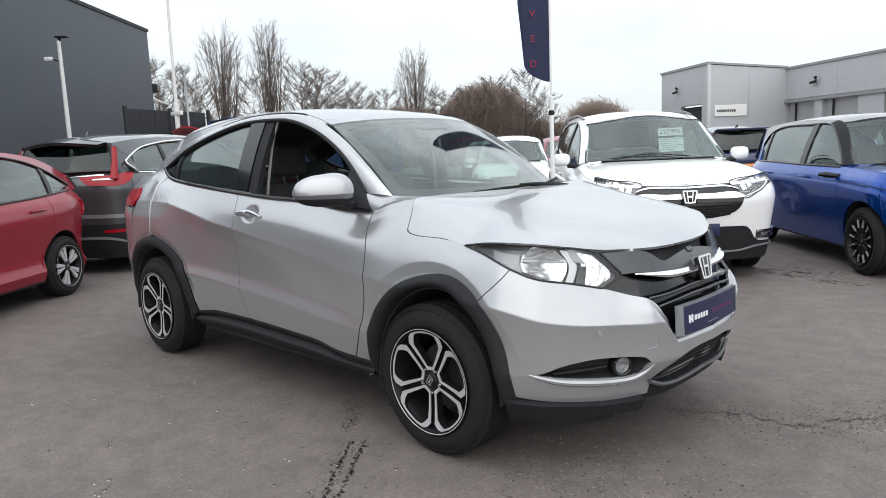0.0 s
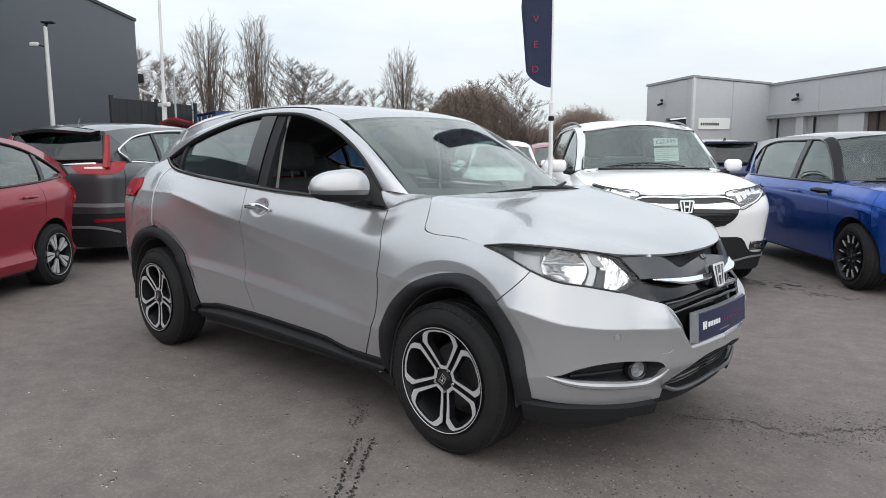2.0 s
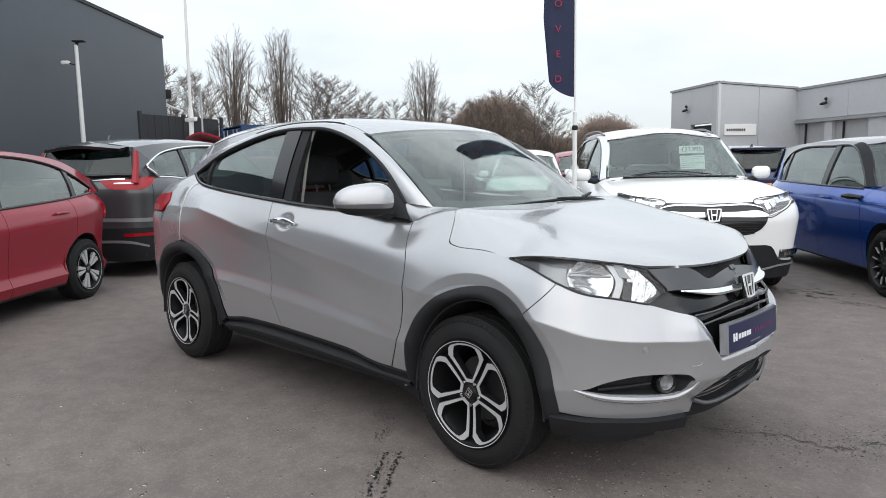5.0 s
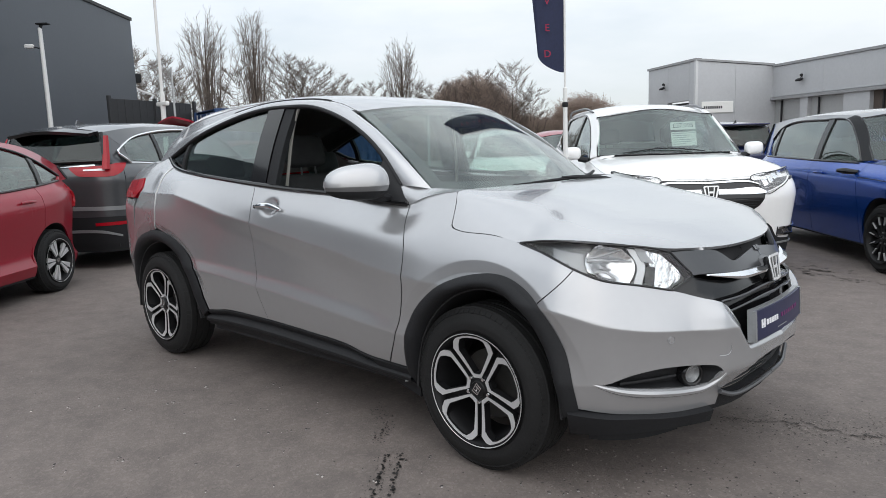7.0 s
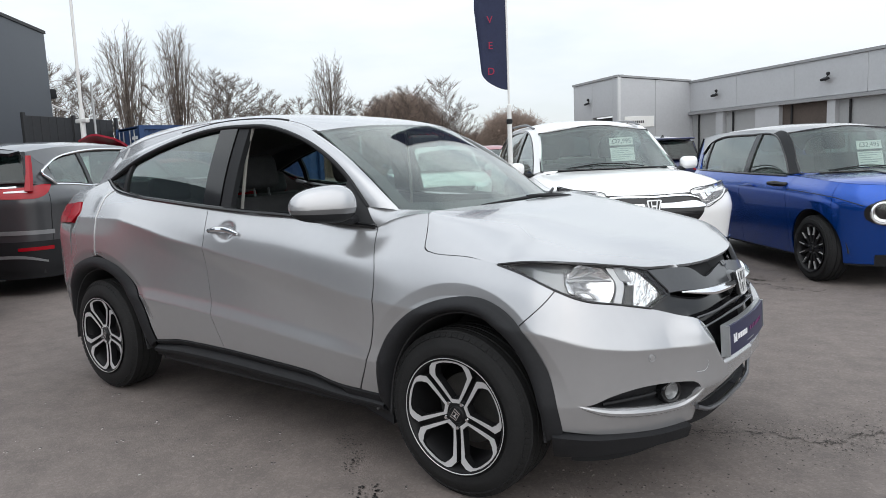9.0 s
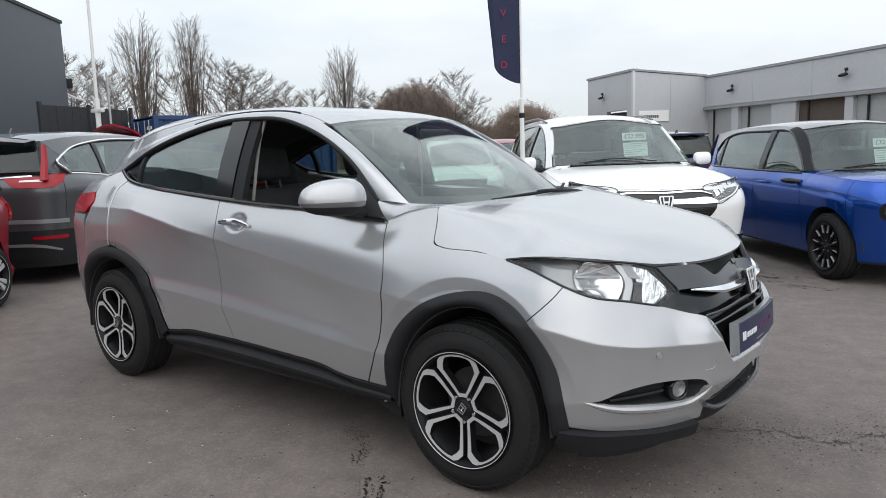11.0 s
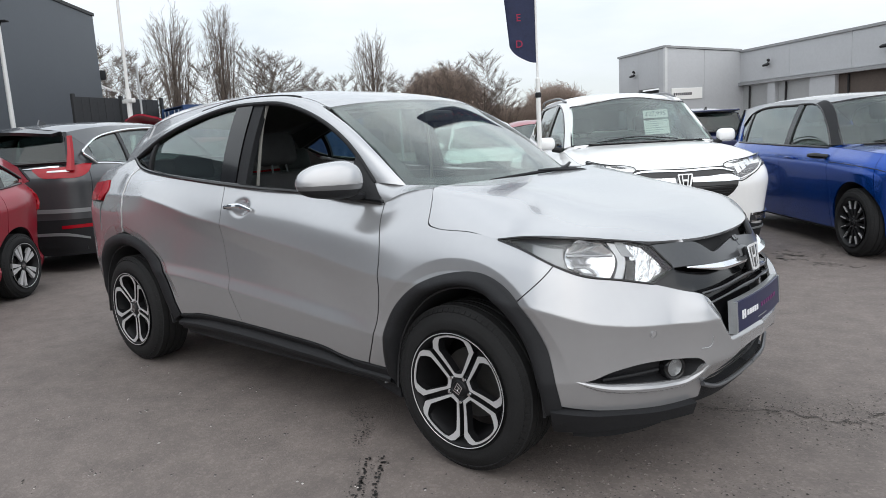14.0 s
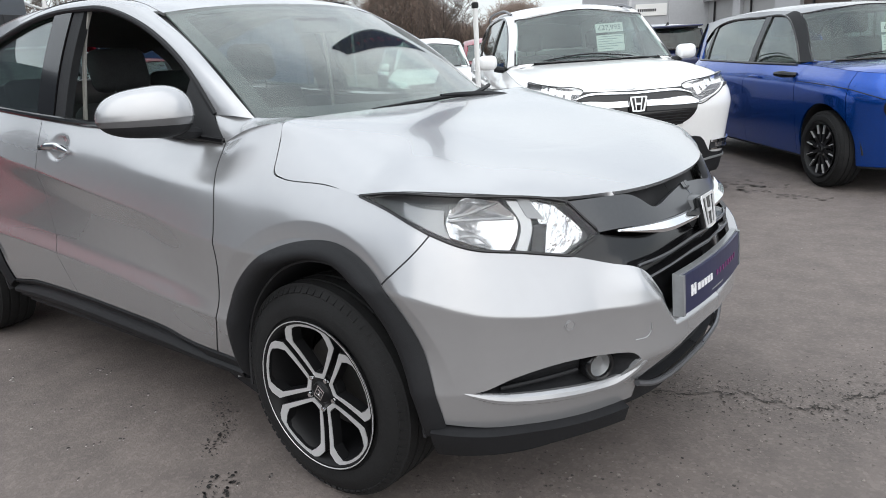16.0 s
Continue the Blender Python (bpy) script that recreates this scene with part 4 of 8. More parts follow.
# ---- the silver compact SUV ----
HRV = Shell(
    [(-3.44, 0), (-3.43, 0.3), (-3.36, 0.58), (-3.2, 0.78), (-2.95, 0.865), (-2.6, 0.886), (-1.6, 0.886), (-0.6, 0.886), (0.1, 0.886), (0.36, 0.882),
     (0.45, 0.856), (0.54, 0.795), (0.62, 0.695), (0.69, 0.585), (0.769, 0.43), (0.824, 0.26), (0.85, 0)],
    [([(-3.4, 0.24), (1, 0.24)], [(-4, 0.06), (-3, 0.1), (0.3, 0.1), (0.7, 0.07)]),
     ([(-3.4, 0.36), (-2, 0.37), (-0.6, 0.35), (0.45, 0.33), (1.4, 0.33)], [(-4, 0.03), (-2, 0.052), (-0.5, 0.05), (0.1, 0.02), (0.5, 0.04)]),
     ([(-2.6, 0.62), (-2, 0.6), (-1.48, 0.571), (-1.04, 0.54), (-0.59, 0.503), (0, 0.47), (0.45, 0.44)], [(-4, 0.004), (-2.6, 0.002), (-2, 0.014), (-0.6, 0.016), (-0.1, 0.002), (0.5, 0.012), (1.4, 0.012)]),
     ([(-2.6, 0.69), (-2, 0.675), (-1.48, 0.648), (-1.04, 0.616), (-0.59, 0.575), (0, 0.535), (0.45, 0.5)], [(-4, 0.003), (-2.5, 0.003), (-2, 0.034), (-0.7, 0.036), (-0.2, 0.006), (0.5, 0.011), (1.4, 0.011)]),
     ([(-2.3, 0.93), (-2.06, 0.89), (-1.77, 0.84), (-1.29, 0.78), (-0.5, 0.67), (0, 0.64), (0.4, 0.63), (0.6, 0.59), (1.4, 0.56)], [(-4, 0.01), (-2.6, 0.004), (-1.9, 0.03), (-0.8, 0.03), (-0.2, 0.006), (0.5, 0.006), (1.4, 0.005)]),
     ([(-2.3, 1.04), (-2.06, 1.0), (-1.77, 0.945), (-1.52, 0.915), (-1.29, 0.88), (-1, 0.84), (-0.77, 0.81), (-0.5, 0.765), (0, 0.72), (0.37, 0.7), (0.6, 0.645), (0.75, 0.622), (1, 0.606), (1.4, 0.6)],
      [(-4, 0.04), (-2.6, 0.026), (-2.1, 0.014), (-1, 0.01), (-0.4, 0.003), (0.4, 0), (1.4, 0)]),
     ([(-2.6, 1.16), (-2.2, 1.09), (-1.6, 1.0), (-1.25, 0.966), (-0.81, 0.931), (-0.447, 0.901), (-0.2, 0.882), (0, 0.855), (0.4, 0.81), (0.8, 0.73), (1.4, 0.72)], [(-4, 0.1), (-2.7, 0.11), (-2.3, 0.07), (-1.6, 0.043), (-1.25, 0.034), (-0.81, 0.036), (-0.447, 0.041), (-0.2, 0.055), (0, 0.047), (0.4, 0.046), (0.8, 0.045), (1.1, 0.03), (1.4, 0.02)]),
     ([(-3.2, 1.24), (-2.69, 1.256), (-2.53, 1.19), (-2.29, 1.16), (-1.98, 1.138), (-1.61, 1.112), (-1.24, 1.09), (-0.98, 1.078), (-0.49, 1.03), (-0.35, 1.066), (-0.2, 1.092), (-0.13, 1.088), (-0.04, 1.06), (0.05, 1.0), (0.18, 0.921), (0.5, 0.905), (1, 0.885), (1.44, 0.872)],
      [(-4, 0.2), (-3.1, 0.25), (-2.85, 0.225), (-2.69, 0.212), (-2.5, 0.165), (-2.2, 0.125), (-1.6, 0.1), (-1, 0.108), (-0.49, 0.172), (-0.2, 0.195), (-0.13, 0.195), (-0.04, 0.185), (0.05, 0.15), (0.18, 0.103), (0.5, 0.1), (1.2, 0.1), (1.44, 0.115)])], (2, 5))
ARCH_F = [(-0.4, 0.34), (-0.386, 0.43), (-0.358, 0.54), (-0.288, 0.638), (-0.168, 0.73), (-0.014, 0.787), (0.141, 0.798), (0.27, 0.748), (0.349, 0.667), (0.413, 0.558), (0.445, 0.423), (0.46, 0.345)]
ARCH_F_IN = [(-0.345, 0.27), (-0.335, 0.36), (-0.312, 0.47), (-0.25, 0.583), (-0.14, 0.684), (-0.01, 0.737), (0.11, 0.737), (0.207, 0.69), (0.278, 0.625), (0.338, 0.52), (0.372, 0.405), (0.385, 0.3)]
ARCH_R = [(-3.03, 0.33), (-3.015, 0.48), (-2.965, 0.63), (-2.865, 0.732), (-2.7, 0.793), (-2.52, 0.81), (-2.35, 0.772), (-2.215, 0.68), (-2.13, 0.53), (-2.075, 0.36)]
ARCH_R_IN = [(-2.985, 0.27), (-2.97, 0.42), (-2.915, 0.56), (-2.8, 0.68), (-2.61, 0.74), (-2.44, 0.718), (-2.31, 0.64), (-2.225, 0.5), (-2.16, 0.3)]
hrv = thing("compact_suv", "silver metallic compact SUV with black wheel-arch cladding, driver's window open", "car")


def hrv_panel(name, grid, mat, sgn, thick=0.012, lift=0.0, label="", parent=None):
    return part(name, mesh_of(*slab(sided(HRV(grid), sgn), thick, lift), mat), parent or hrv, label)


def stack(*grids):
    return np.concatenate([g if i == 0 else g[:, 1:] for i, g in enumerate(grids)], axis=1)


def low_front(pts):
    """Points of the lower front, drawn a little towards the middle of the nose."""
    return [(s + 0.028 * min(max((s - 0.6) / 0.25, 0), 1) * min(max((1.35 - s) / 0.25, 0), 1), z) for s, z in pts]


DENTS = [(-1.36, 1.0, 0.06, 0.02)]
_flat_inset = HRV.inset


def ease(x, a, b):
    t = np.clip((x - a) / (b - a), 0, 1)
    return t * t * (3 - 2 * t)


def dented(s, z):
    """The flank with the scoop behind the door handle."""
    d = _flat_inset(s, z)
    for cs, cz, r, deep in DENTS:
        d = d + deep * np.exp(-(((s - cs) / r) ** 2 + ((z - cz) / (r * 0.62)) ** 2) ** 2)
    for cs, rs, rz in ((0.03, 0.435, 0.462), (-2.573, 0.507, 0.473)):
        # a flat lip round the wheel arch
        q = np.hypot((s - cs) / rs, (z - 0.34) / rz)
        d = d + 0.011 * np.clip((1.1 - q) / 0.1, 0, 1) * np.clip((z - 0.44) / 0.12, 0, 1)
    # the bumper swells at its shoulders and in the lip under the plate
    top, fall = np.interp(s, [1.03, 1.16], [0.74, 0.548]), np.interp(s, [1.03, 1.16], [0.1, 0.045])
    return d - 0.03 * ease(s, 0.88, 1.04) * (1 - ease(z, top - fall, top)) * ease(z, 0.34, 0.46)


HRV.inset = dented
for sgn in (-1, 1):
    # front door
    g = coons([(-1.44, 0.4), (-1.083, 0.39), (-0.8, 0.376), (-0.7, 0.355), (-0.62, 0.345), (-0.515, 0.343)], [(-1.555, 1.108), (-1.24, 1.09), (-0.98, 1.078), (-0.471, 1.03)],
              [(-1.5, 0.6), (-1.515, 0.85), (-1.515, 0.95)], [(-0.43, 0.5), (-0.395, 0.6), (-0.375, 0.73), (-0.393, 0.904)], 110, 110, 0.0022)
    f_door = hrv_panel("front_door", g, SILVER, sgn, 0.03)
    # rear door
    low = coons([(-2.062, 0.365), (-1.95, 0.38), (-1.848, 0.395), (-1.6, 0.4), (-1.44, 0.4)], [(-2.565, 0.83), (-2.25, 0.83), (-1.9, 0.835), (-1.512, 0.84)],
                [(-2.118, 0.53), (-2.2, 0.675), (-2.34, 0.768), (-2.46, 0.805)], [(-1.5, 0.6)], 90, 70, 0.0022)
    high = coons([(-2.565, 0.83), (-2.25, 0.83), (-1.9, 0.835), (-1.512, 0.84)], [(-2.57, 1.2), (-2.29, 1.16), (-1.98, 1.138), (-1.61, 1.112), (-1.555, 1.108)],
                 [(-2.545, 0.94), (-2.548, 1.06)], [(-1.515, 0.95)], 90, 50, 0.0022)
    high[:, 0] = low[:, -1] = (high[:, 0] + low[:, -1]) / 2
    hrv_panel("rear_door", stack(low, high), SILVER, sgn, 0.03)
    # rear quarter
    g = coons([(-2.875, 0.735), (-2.7, 0.795), (-2.572, 0.818)], [(-2.85, 1.22), (-2.69, 1.256), (-2.63, 1.233), (-2.576, 1.203)],
              [(-2.872, 0.82), (-2.845, 0.946), (-2.79, 1.07), (-2.83, 1.14)], [(-2.548, 0.95), (-2.552, 1.08)], 40, 46, 0.0022)
    # the highlight along the rear door's edge, made as a thin bright tube
    edge = sided(HRV(spline([(-2.572, 0.825), (-2.549, 0.94), (-2.552, 1.05), (-2.566, 1.15), (-2.574, 1.195)])(np.linspace(0, 1, 30)), 0.001), sgn)
    part("door_edge_glint", mesh_of(*tube(edge, 0.0042, 6, False), ALLOY), hrv, "bright bar standing for the highlight on the rear door edge")
    hrv_panel("rear_quarter_panel", g, SILVER, sgn)
    # front wing
    mid = [(-0.384, 0.85), (-0.2, 0.862), (0, 0.868), (0.2, 0.866), (0.35, 0.855), (0.436, 0.843)]
    arch = spline([(-0.4, 0.343), *[(0.03 + (a - 0.03) * 0.965, 0.34 + (b - 0.34) * 0.965) for a, b in ARCH_F[1:8]], (0.3, 0.716)])
    edge = spline([(-0.508, 0.343), (-0.427, 0.5), (-0.392, 0.6), (-0.372, 0.73), (-0.384, 0.85)])
    u = np.linspace(0, 1, 121)
    outer = np.where(u[:, None] < 0.4, edge(np.minimum(u / 0.4, 1)), spline(mid)(np.clip((u - 0.4) / 0.6, 0, 1)))
    v = np.linspace(0, 1, 44)[None, :, None]
    low = arch(u)[:, None] * (1 - v) + outer[:, None] * v
    up = coons(mid, [(-0.15, 0.951), (-0.1, 0.943), (0.044, 0.937), (0.17, 0.917), (0.29, 0.887), (0.405, 0.852)], [(-0.27, 0.898)], [], 80, 14, 0.0)
    base = coons([(-0.384, 0.85), (-0.27, 0.898), (-0.15, 0.951)], [(-0.47, 1.03), (-0.4, 1.062), (-0.3, 1.085), (-0.212, 1.091)], [(-0.395, 0.904)], [(-0.168, 0.961), (-0.18, 1.0), (-0.194, 1.045)], 30, 34, 0.0)
    wing = join(*[slab(sided(HRV(g), sgn), 0.012) for g in (low, up, base)])
    part("front_wing", mesh_of(*wing, SILVER, sharp=40), hrv)
    # front bumper: upper skin, lower corner
    top = [(0.4405, 0.8412), (0.549, 0.806), (0.705, 0.778), (0.841, 0.75), (0.957, 0.716), (1.025, 0.698), (1.071, 0.672), (1.096, 0.64), (1.121, 0.6), (1.145, 0.56), (1.17, 0.534), (1.21, 0.524), (1.3, 0.522), (1.443, 0.521)]
    cut = low_front([(0.43, 0.5), (0.5, 0.465), (0.549, 0.447), (0.646, 0.471), (0.753, 0.485), (0.88, 0.48), (0.967, 0.471), (0.995, 0.445), (1.012, 0.4), (1.03, 0.367), (1.06, 0.386), (1.12, 0.42), (1.2, 0.45), (1.3, 0.462), (1.443, 0.466)])
    g = coons(cut, top, [(0.402, 0.55), (0.342, 0.658), (0.3052, 0.7175), (0.3785, 0.784)], [], 190, 60, 0.0)
    hrv_panel("front_bumper", g, SILVER, sgn)
    g = coons(low_front([(0.457, 0.35), (0.666, 0.318), (0.841, 0.299), (1.028, 0.297)]), low_front([(0.43, 0.5), (0.5, 0.465), (0.545, 0.447), (0.6, 0.424), (0.695, 0.401), (0.841, 0.387), (0.93, 0.39), (0.965, 0.416), (0.99, 0.444), (0.9955, 0.4445), (1.0125, 0.4), (1.03, 0.372)]),
              low_front([(0.444, 0.423)]), low_front([(1.03, 0.335)]), 110, 20, 0.0)
    hrv_panel("bumper_corner", g, SILVER, sgn, 0.012, 0.0)
    seam = sided(HRV(spline([(0.3065, 0.7225), (0.376, 0.7845), (0.4385, 0.8425)])(np.linspace(0, 1, 14))), sgn)
    part("panel_seam", mesh_of(*tube(seam, 0.0022, 5, False), DARK), hrv)
    for pts, r in (([(-0.512, 0.345), (-0.428, 0.5), (-0.393, 0.6), (-0.3735, 0.73), (-0.39, 0.904), (-0.47, 1.029)], 0.002), ([(-1.44, 0.402), (-1.5, 0.6), (-1.5145, 0.85), (-1.515, 0.95), (-1.5545, 1.106)], 0.0004)):
        seam = sided(HRV(spline(pts)(np.linspace(0, 1, 60))), sgn)
        part("panel_seam", mesh_of(*tube(seam, r, 5, False), DARK), hrv)
    # fog lamp recess, a real hollow
    g = coons(low_front([(0.552, 0.442), (0.6, 0.424), (0.695, 0.401), (0.841, 0.387), (0.93, 0.39), (0.965, 0.416)]), low_front([(0.552, 0.446), (0.646, 0.471), (0.753, 0.485), (0.88, 0.48), (0.967, 0.471)]), [], low_front([(0.99, 0.444)]), 40, 14, 0.0)
    w = np.minimum(np.linspace(0, 1, 40)[:, None] * 6, 1) * np.minimum(np.minimum(np.linspace(0, 1, 14), np.linspace(1, 0, 14))[None] * 7, 1) * np.minimum((1 - np.linspace(0, 1, 40))[:, None] * 8, 1)
    p = HRV(g)
    n = normals(sided(p, 1))
    hollow = sided(p - n * (0.006 + 0.042 * w[..., None]), sgn)
    fog = part("fog_lamp_recess", mesh_of(*slab(hollow, 0.01), TRIM), hrv, "black plastic fog lamp surround")
    c = HRV(np.array([0.916, 0.441]))
    nrm = np.array([0.86, 0.5, 0.0])
    turn = pose(*(c * np.array([1, sgn, 1]) - nrm * np.array([1, sgn, 0]) * 0.026), 0, 0, math.degrees(math.atan2(0.5 * sgn, 0.86)))
    part("fog_lamp", mesh_of(*lathe([(0.0, -0.018), (0.02, -0.012), (0.029, 0.0), (0.032, 0.002), (0.034, 0.0), (0.035, -0.03)], 32, "x"), LAMP_GREY), fog, "round fog lamp with a clear lens", turn)
    part("fog_lamp_bezel", mesh_of(*lathe([(0.031, -0.004), (0.033, 0.01), (0.039, 0.012), (0.046, 0.004), (0.05, -0.02)], 32, "x"), BLACK_GLOSS), fog, "", turn)
    part("fog_lamp_lens", mesh_of(*lathe([(0.0, 0.012), (0.016, 0.011), (0.029, 0.007), (0.029, 0.004), (0, 0.008)], 32, "x"), CLEAR), fog, "", turn)
    blade = spline(low_front([(0.62, 0.437), (0.72, 0.44), (0.82, 0.444)]))(np.linspace(0, 1, 16))
    pb = sided(HRV(blade), sgn)
    part("fog_recess_rib", mesh_of(*tube(pb - np.array([0.02, 0.014 * sgn, 0]), 0.006, 6, False), TRIM), fog)
    ridge = spline(low_front([(0.5, 0.452), (0.56, 0.432), (0.64, 0.409), (0.75, 0.391), (0.86, 0.381), (0.94, 0.386), (0.99, 0.412), (1.01, 0.44)]))(np.linspace(0, 1, 40))
    pr_ = HRV(ridge)
    part("bumper_ridge", mesh_of(*tube(sided(pr_ + np.array([-0.004, -0.003, 0]), sgn), [0.003, 0.013, 0.017, 0.018, 0.017, 0.016, 0.009], 10, False), SILVER), hrv)
    # lower centre grille and chin
    g = coons(low_front([(1.02, 0.35), (1.1, 0.324), (1.3, 0.324), (1.443, 0.338)]), low_front([(1.03, 0.37), (1.06, 0.389), (1.12, 0.423), (1.2, 0.453), (1.3, 0.465), (1.443, 0.469)]), [], [], 30, 8)
    hrv_panel("lower_grille", g, DARK, sgn, 0.01, -0.06)
    g = coons(low_front([(1.0, 0.27), (1.2, 0.27), (1.443, 0.28)]), low_front([(1.02, 0.352), (1.1, 0.326), (1.3, 0.326), (1.443, 0.34)]), [], [], 30, 8)
    hrv_panel("chin", g, TRIM, sgn, 0.03, -0.006)
    for k in range(4):
        a = [(1.07 + 0.02 * k, 0.35 + 0.02 * k), (1.25, 0.352 + 0.024 * k), (1.443, 0.364 + 0.024 * k)]
        part("lower_grille_bar", mesh_of(*tube(sided(HRV(spline(a)(np.linspace(0, 1, 14))), sgn) - np.array([0.03, 0, 0]), 0.004, 6, False), TRIM), hrv)
    rimline = spline(low_front([(1.015, 0.357), (1.1, 0.328), (1.3, 0.328), (1.443, 0.342)]))(np.linspace(0, 1, 24))
    part("chin_edge", mesh_of(*tube(sided(HRV(rimline, 0.012), sgn), 0.009, 8, False), GRILLE_GREY), hrv, "grey lip edge")
    # aero lip under the corner
    g = coons([(0.42, 0.262), (0.7, 0.255), (1.02, 0.25)], [(0.42, 0.345), (0.666, 0.318), (0.841, 0.3), (1.02, 0.298)], [], [], 40, 8)
    p = sided(HRV(g), sgn)
    part("aero_lip", mesh_of(*slab(p, 0.05, 0.028), TRIM), hrv, "dark grey plastic lip spoiler")
    g = coons([(0.5, 0.19), (0.8, 0.18), (0.94, 0.19)], [(0.5, 0.27), (0.7, 0.26), (0.94, 0.255)], [], [], 20, 5)
    part("air_deflector", mesh_of(*slab(sided(HRV(g), sgn), 0.02, -0.06), TRIM), hrv)
    # cladding round the arches and along the sill
    for inner, outer in ((ARCH_F_IN, ARCH_F), (ARCH_R_IN, ARCH_R)):
        g = HRV(coons(inner, outer, [], [], 110, 20))
        v = np.linspace(0, 1, 20)[None, :, None]
        g = g + np.array([0, 1, 0]) * (0.017 * np.sin(np.pi * v ** 0.8) ** 0.8 - 0.03 * (1 - v) ** 6)
        part("arch_cladding", mesh_of(*slab(sided(g, sgn), 0.03, 0.004), TRIM, sharp=50), hrv, "black textured wheel-arch cladding")
    g = coons([(-2.12, 0.27), (-1.5, 0.275), (-0.9, 0.26), (-0.38, 0.25)], [(-2.07, 0.362), (-1.95, 0.378), (-1.848, 0.392), (-1.44, 0.397), (-1.083, 0.387), (-0.8, 0.373), (-0.7, 0.352), (-0.62, 0.342), (-0.395, 0.338)], [], [], 90, 12)
    z01 = np.linspace(0, 1, 12)[None, :, None]
    bead = np.exp(-((z01 - 0.4) / 0.14) ** 2) * 0.02 - np.exp(-((z01 - 0.72) / 0.12) ** 2) * 0.02
    p = HRV(g)
    part("sill_cladding", mesh_of(*slab(sided(p + np.array([0, 1, 0]) * bead, sgn), 0.04, 0.006), TRIM), hrv, "black plastic sill cladding")
    g = coons([(-0.5, 0.235), (-0.43, 0.215), (-0.37, 0.2)], [(-0.64, 0.34), (-0.45, 0.336), (-0.37, 0.336)], [], [], 12, 8)
    hrv_panel("mud_flap", g, TRIM, sgn, 0.02, 0.006, "black plastic flap before the wheel arch")
    # wheel housings
    for cx, pts in ((0.03, ARCH_F_IN), (-2.59, ARCH_R_IN)):
        edge = spline(pts)(np.linspace(0, 1, 40))
        rows = [np.stack([edge[:, 0], np.full(40, y * sgn), edge[:, 1]], -1) for y in (0.84, 0.7, 0.5)]
        part("wheel_housing", mesh_of(*slab(np.stack(rows, 1), 0.01), DARK), hrv)
        part("wheel_housing_back", mesh_of(*prism([*edge.tolist(), (edge[-1, 0], 0.25), (edge[0, 0], 0.25)], 0.02, "y", 0.5 * sgn), DARK, smooth=False), hrv)
    # headlamp: housing, reflectors, divider, indicator, lens
    hl_top = [(0.17, 0.9185), (0.306, 0.935), (0.578, 0.926), (0.773, 0.904), (0.86, 0.883)]
    hl_bot = [(0.17, 0.9175), (0.287, 0.89), (0.442, 0.842), (0.549, 0.807), (0.705, 0.779), (0.841, 0.751)]
    g = coons(hl_bot, hl_top, [], [(0.9, 0.775), (0.94, 0.793), (0.905, 0.835)], 60, 16, 0.001)
    lamp = hrv_panel("headlamp", g, material("headlamp_housing", (0.13, 0.135, 0.14), 0.3, 0.5, 0.06, 9), sgn, 0.02, -0.05, "headlamp with clear lens and chrome reflectors")
    hrv_panel("headlamp_lens", g, CLEAR, sgn, 0.004, 0.0015, "clear lens", lamp).visible_shadow = False
    rim_pts = np.vstack([g[:, 0], g[-1, 1:], g[::-1, -1][1:]])
    part("headlamp_seal", mesh_of(*tube(sided(HRV(rim_pts), sgn), 0.0045, 6, False), BLACK_GLOSS), lamp)
    g2 = coons([(0.5, 0.838), (0.58, 0.812), (0.672, 0.787)], [(0.5, 0.898), (0.56, 0.918), (0.665, 0.905)], [(0.488, 0.87)], [(0.7, 0.82), (0.708, 0.86)], 18, 14)
    bowl = np.sin(np.linspace(0, math.pi, 18))[:, None] * np.sin(np.linspace(0, math.pi, 14))[None]
    p = HRV(g2)
    part("main_reflector", mesh_of(*slab(sided(p - normals(p) * (0.012 + 0.03 * bowl[..., None]), sgn), 0.004), BOWL), lamp, "bright main reflector")
    g2 = coons([(0.69, 0.782), (0.722, 0.778)], [(0.685, 0.905), (0.72, 0.9)], [(0.718, 0.845)], [(0.752, 0.843)], 5, 12)
    hrv_panel("divider", g2, material("divider_silver", (0.55, 0.56, 0.57), 0.25, 0.4, 0.03, 9), sgn, 0.012, -0.012, "", lamp)
    g2 = coons([(0.755, 0.772), (0.83, 0.762)], [(0.75, 0.9), (0.83, 0.878)], [(0.775, 0.84)], [(0.9, 0.8)], 12, 12)
    hrv_panel("indicator_reflector", g2, REFLECTOR, sgn, 0.01, -0.016, "faceted chrome indicator", lamp)
    g2 = coons([(0.33, 0.885), (0.45, 0.85), (0.5, 0.834)], [(0.31, 0.915), (0.4, 0.905), (0.478, 0.9)], [], [(0.48, 0.87)], 12, 8)
    hrv_panel("headlamp_bezel", g2, LAMP_GREY, sgn, 0.01, -0.02, "", lamp)
    g2 = coons([(0.735, 0.778), (0.775, 0.771)], [(0.757, 0.84), (0.795, 0.838)], [], [], 5, 6)
    hrv_panel("divider_foot", g2, BLACK_GLOSS, sgn, 0.012, -0.01, "", lamp)
    g2 = coons([(0.74, 0.858), (0.79, 0.85)], [(0.715, 0.905), (0.752, 0.9)], [], [], 5, 6)
    hrv_panel("divider_head", g2, LAMP_GREY, sgn, 0.012, -0.01, "", lamp)
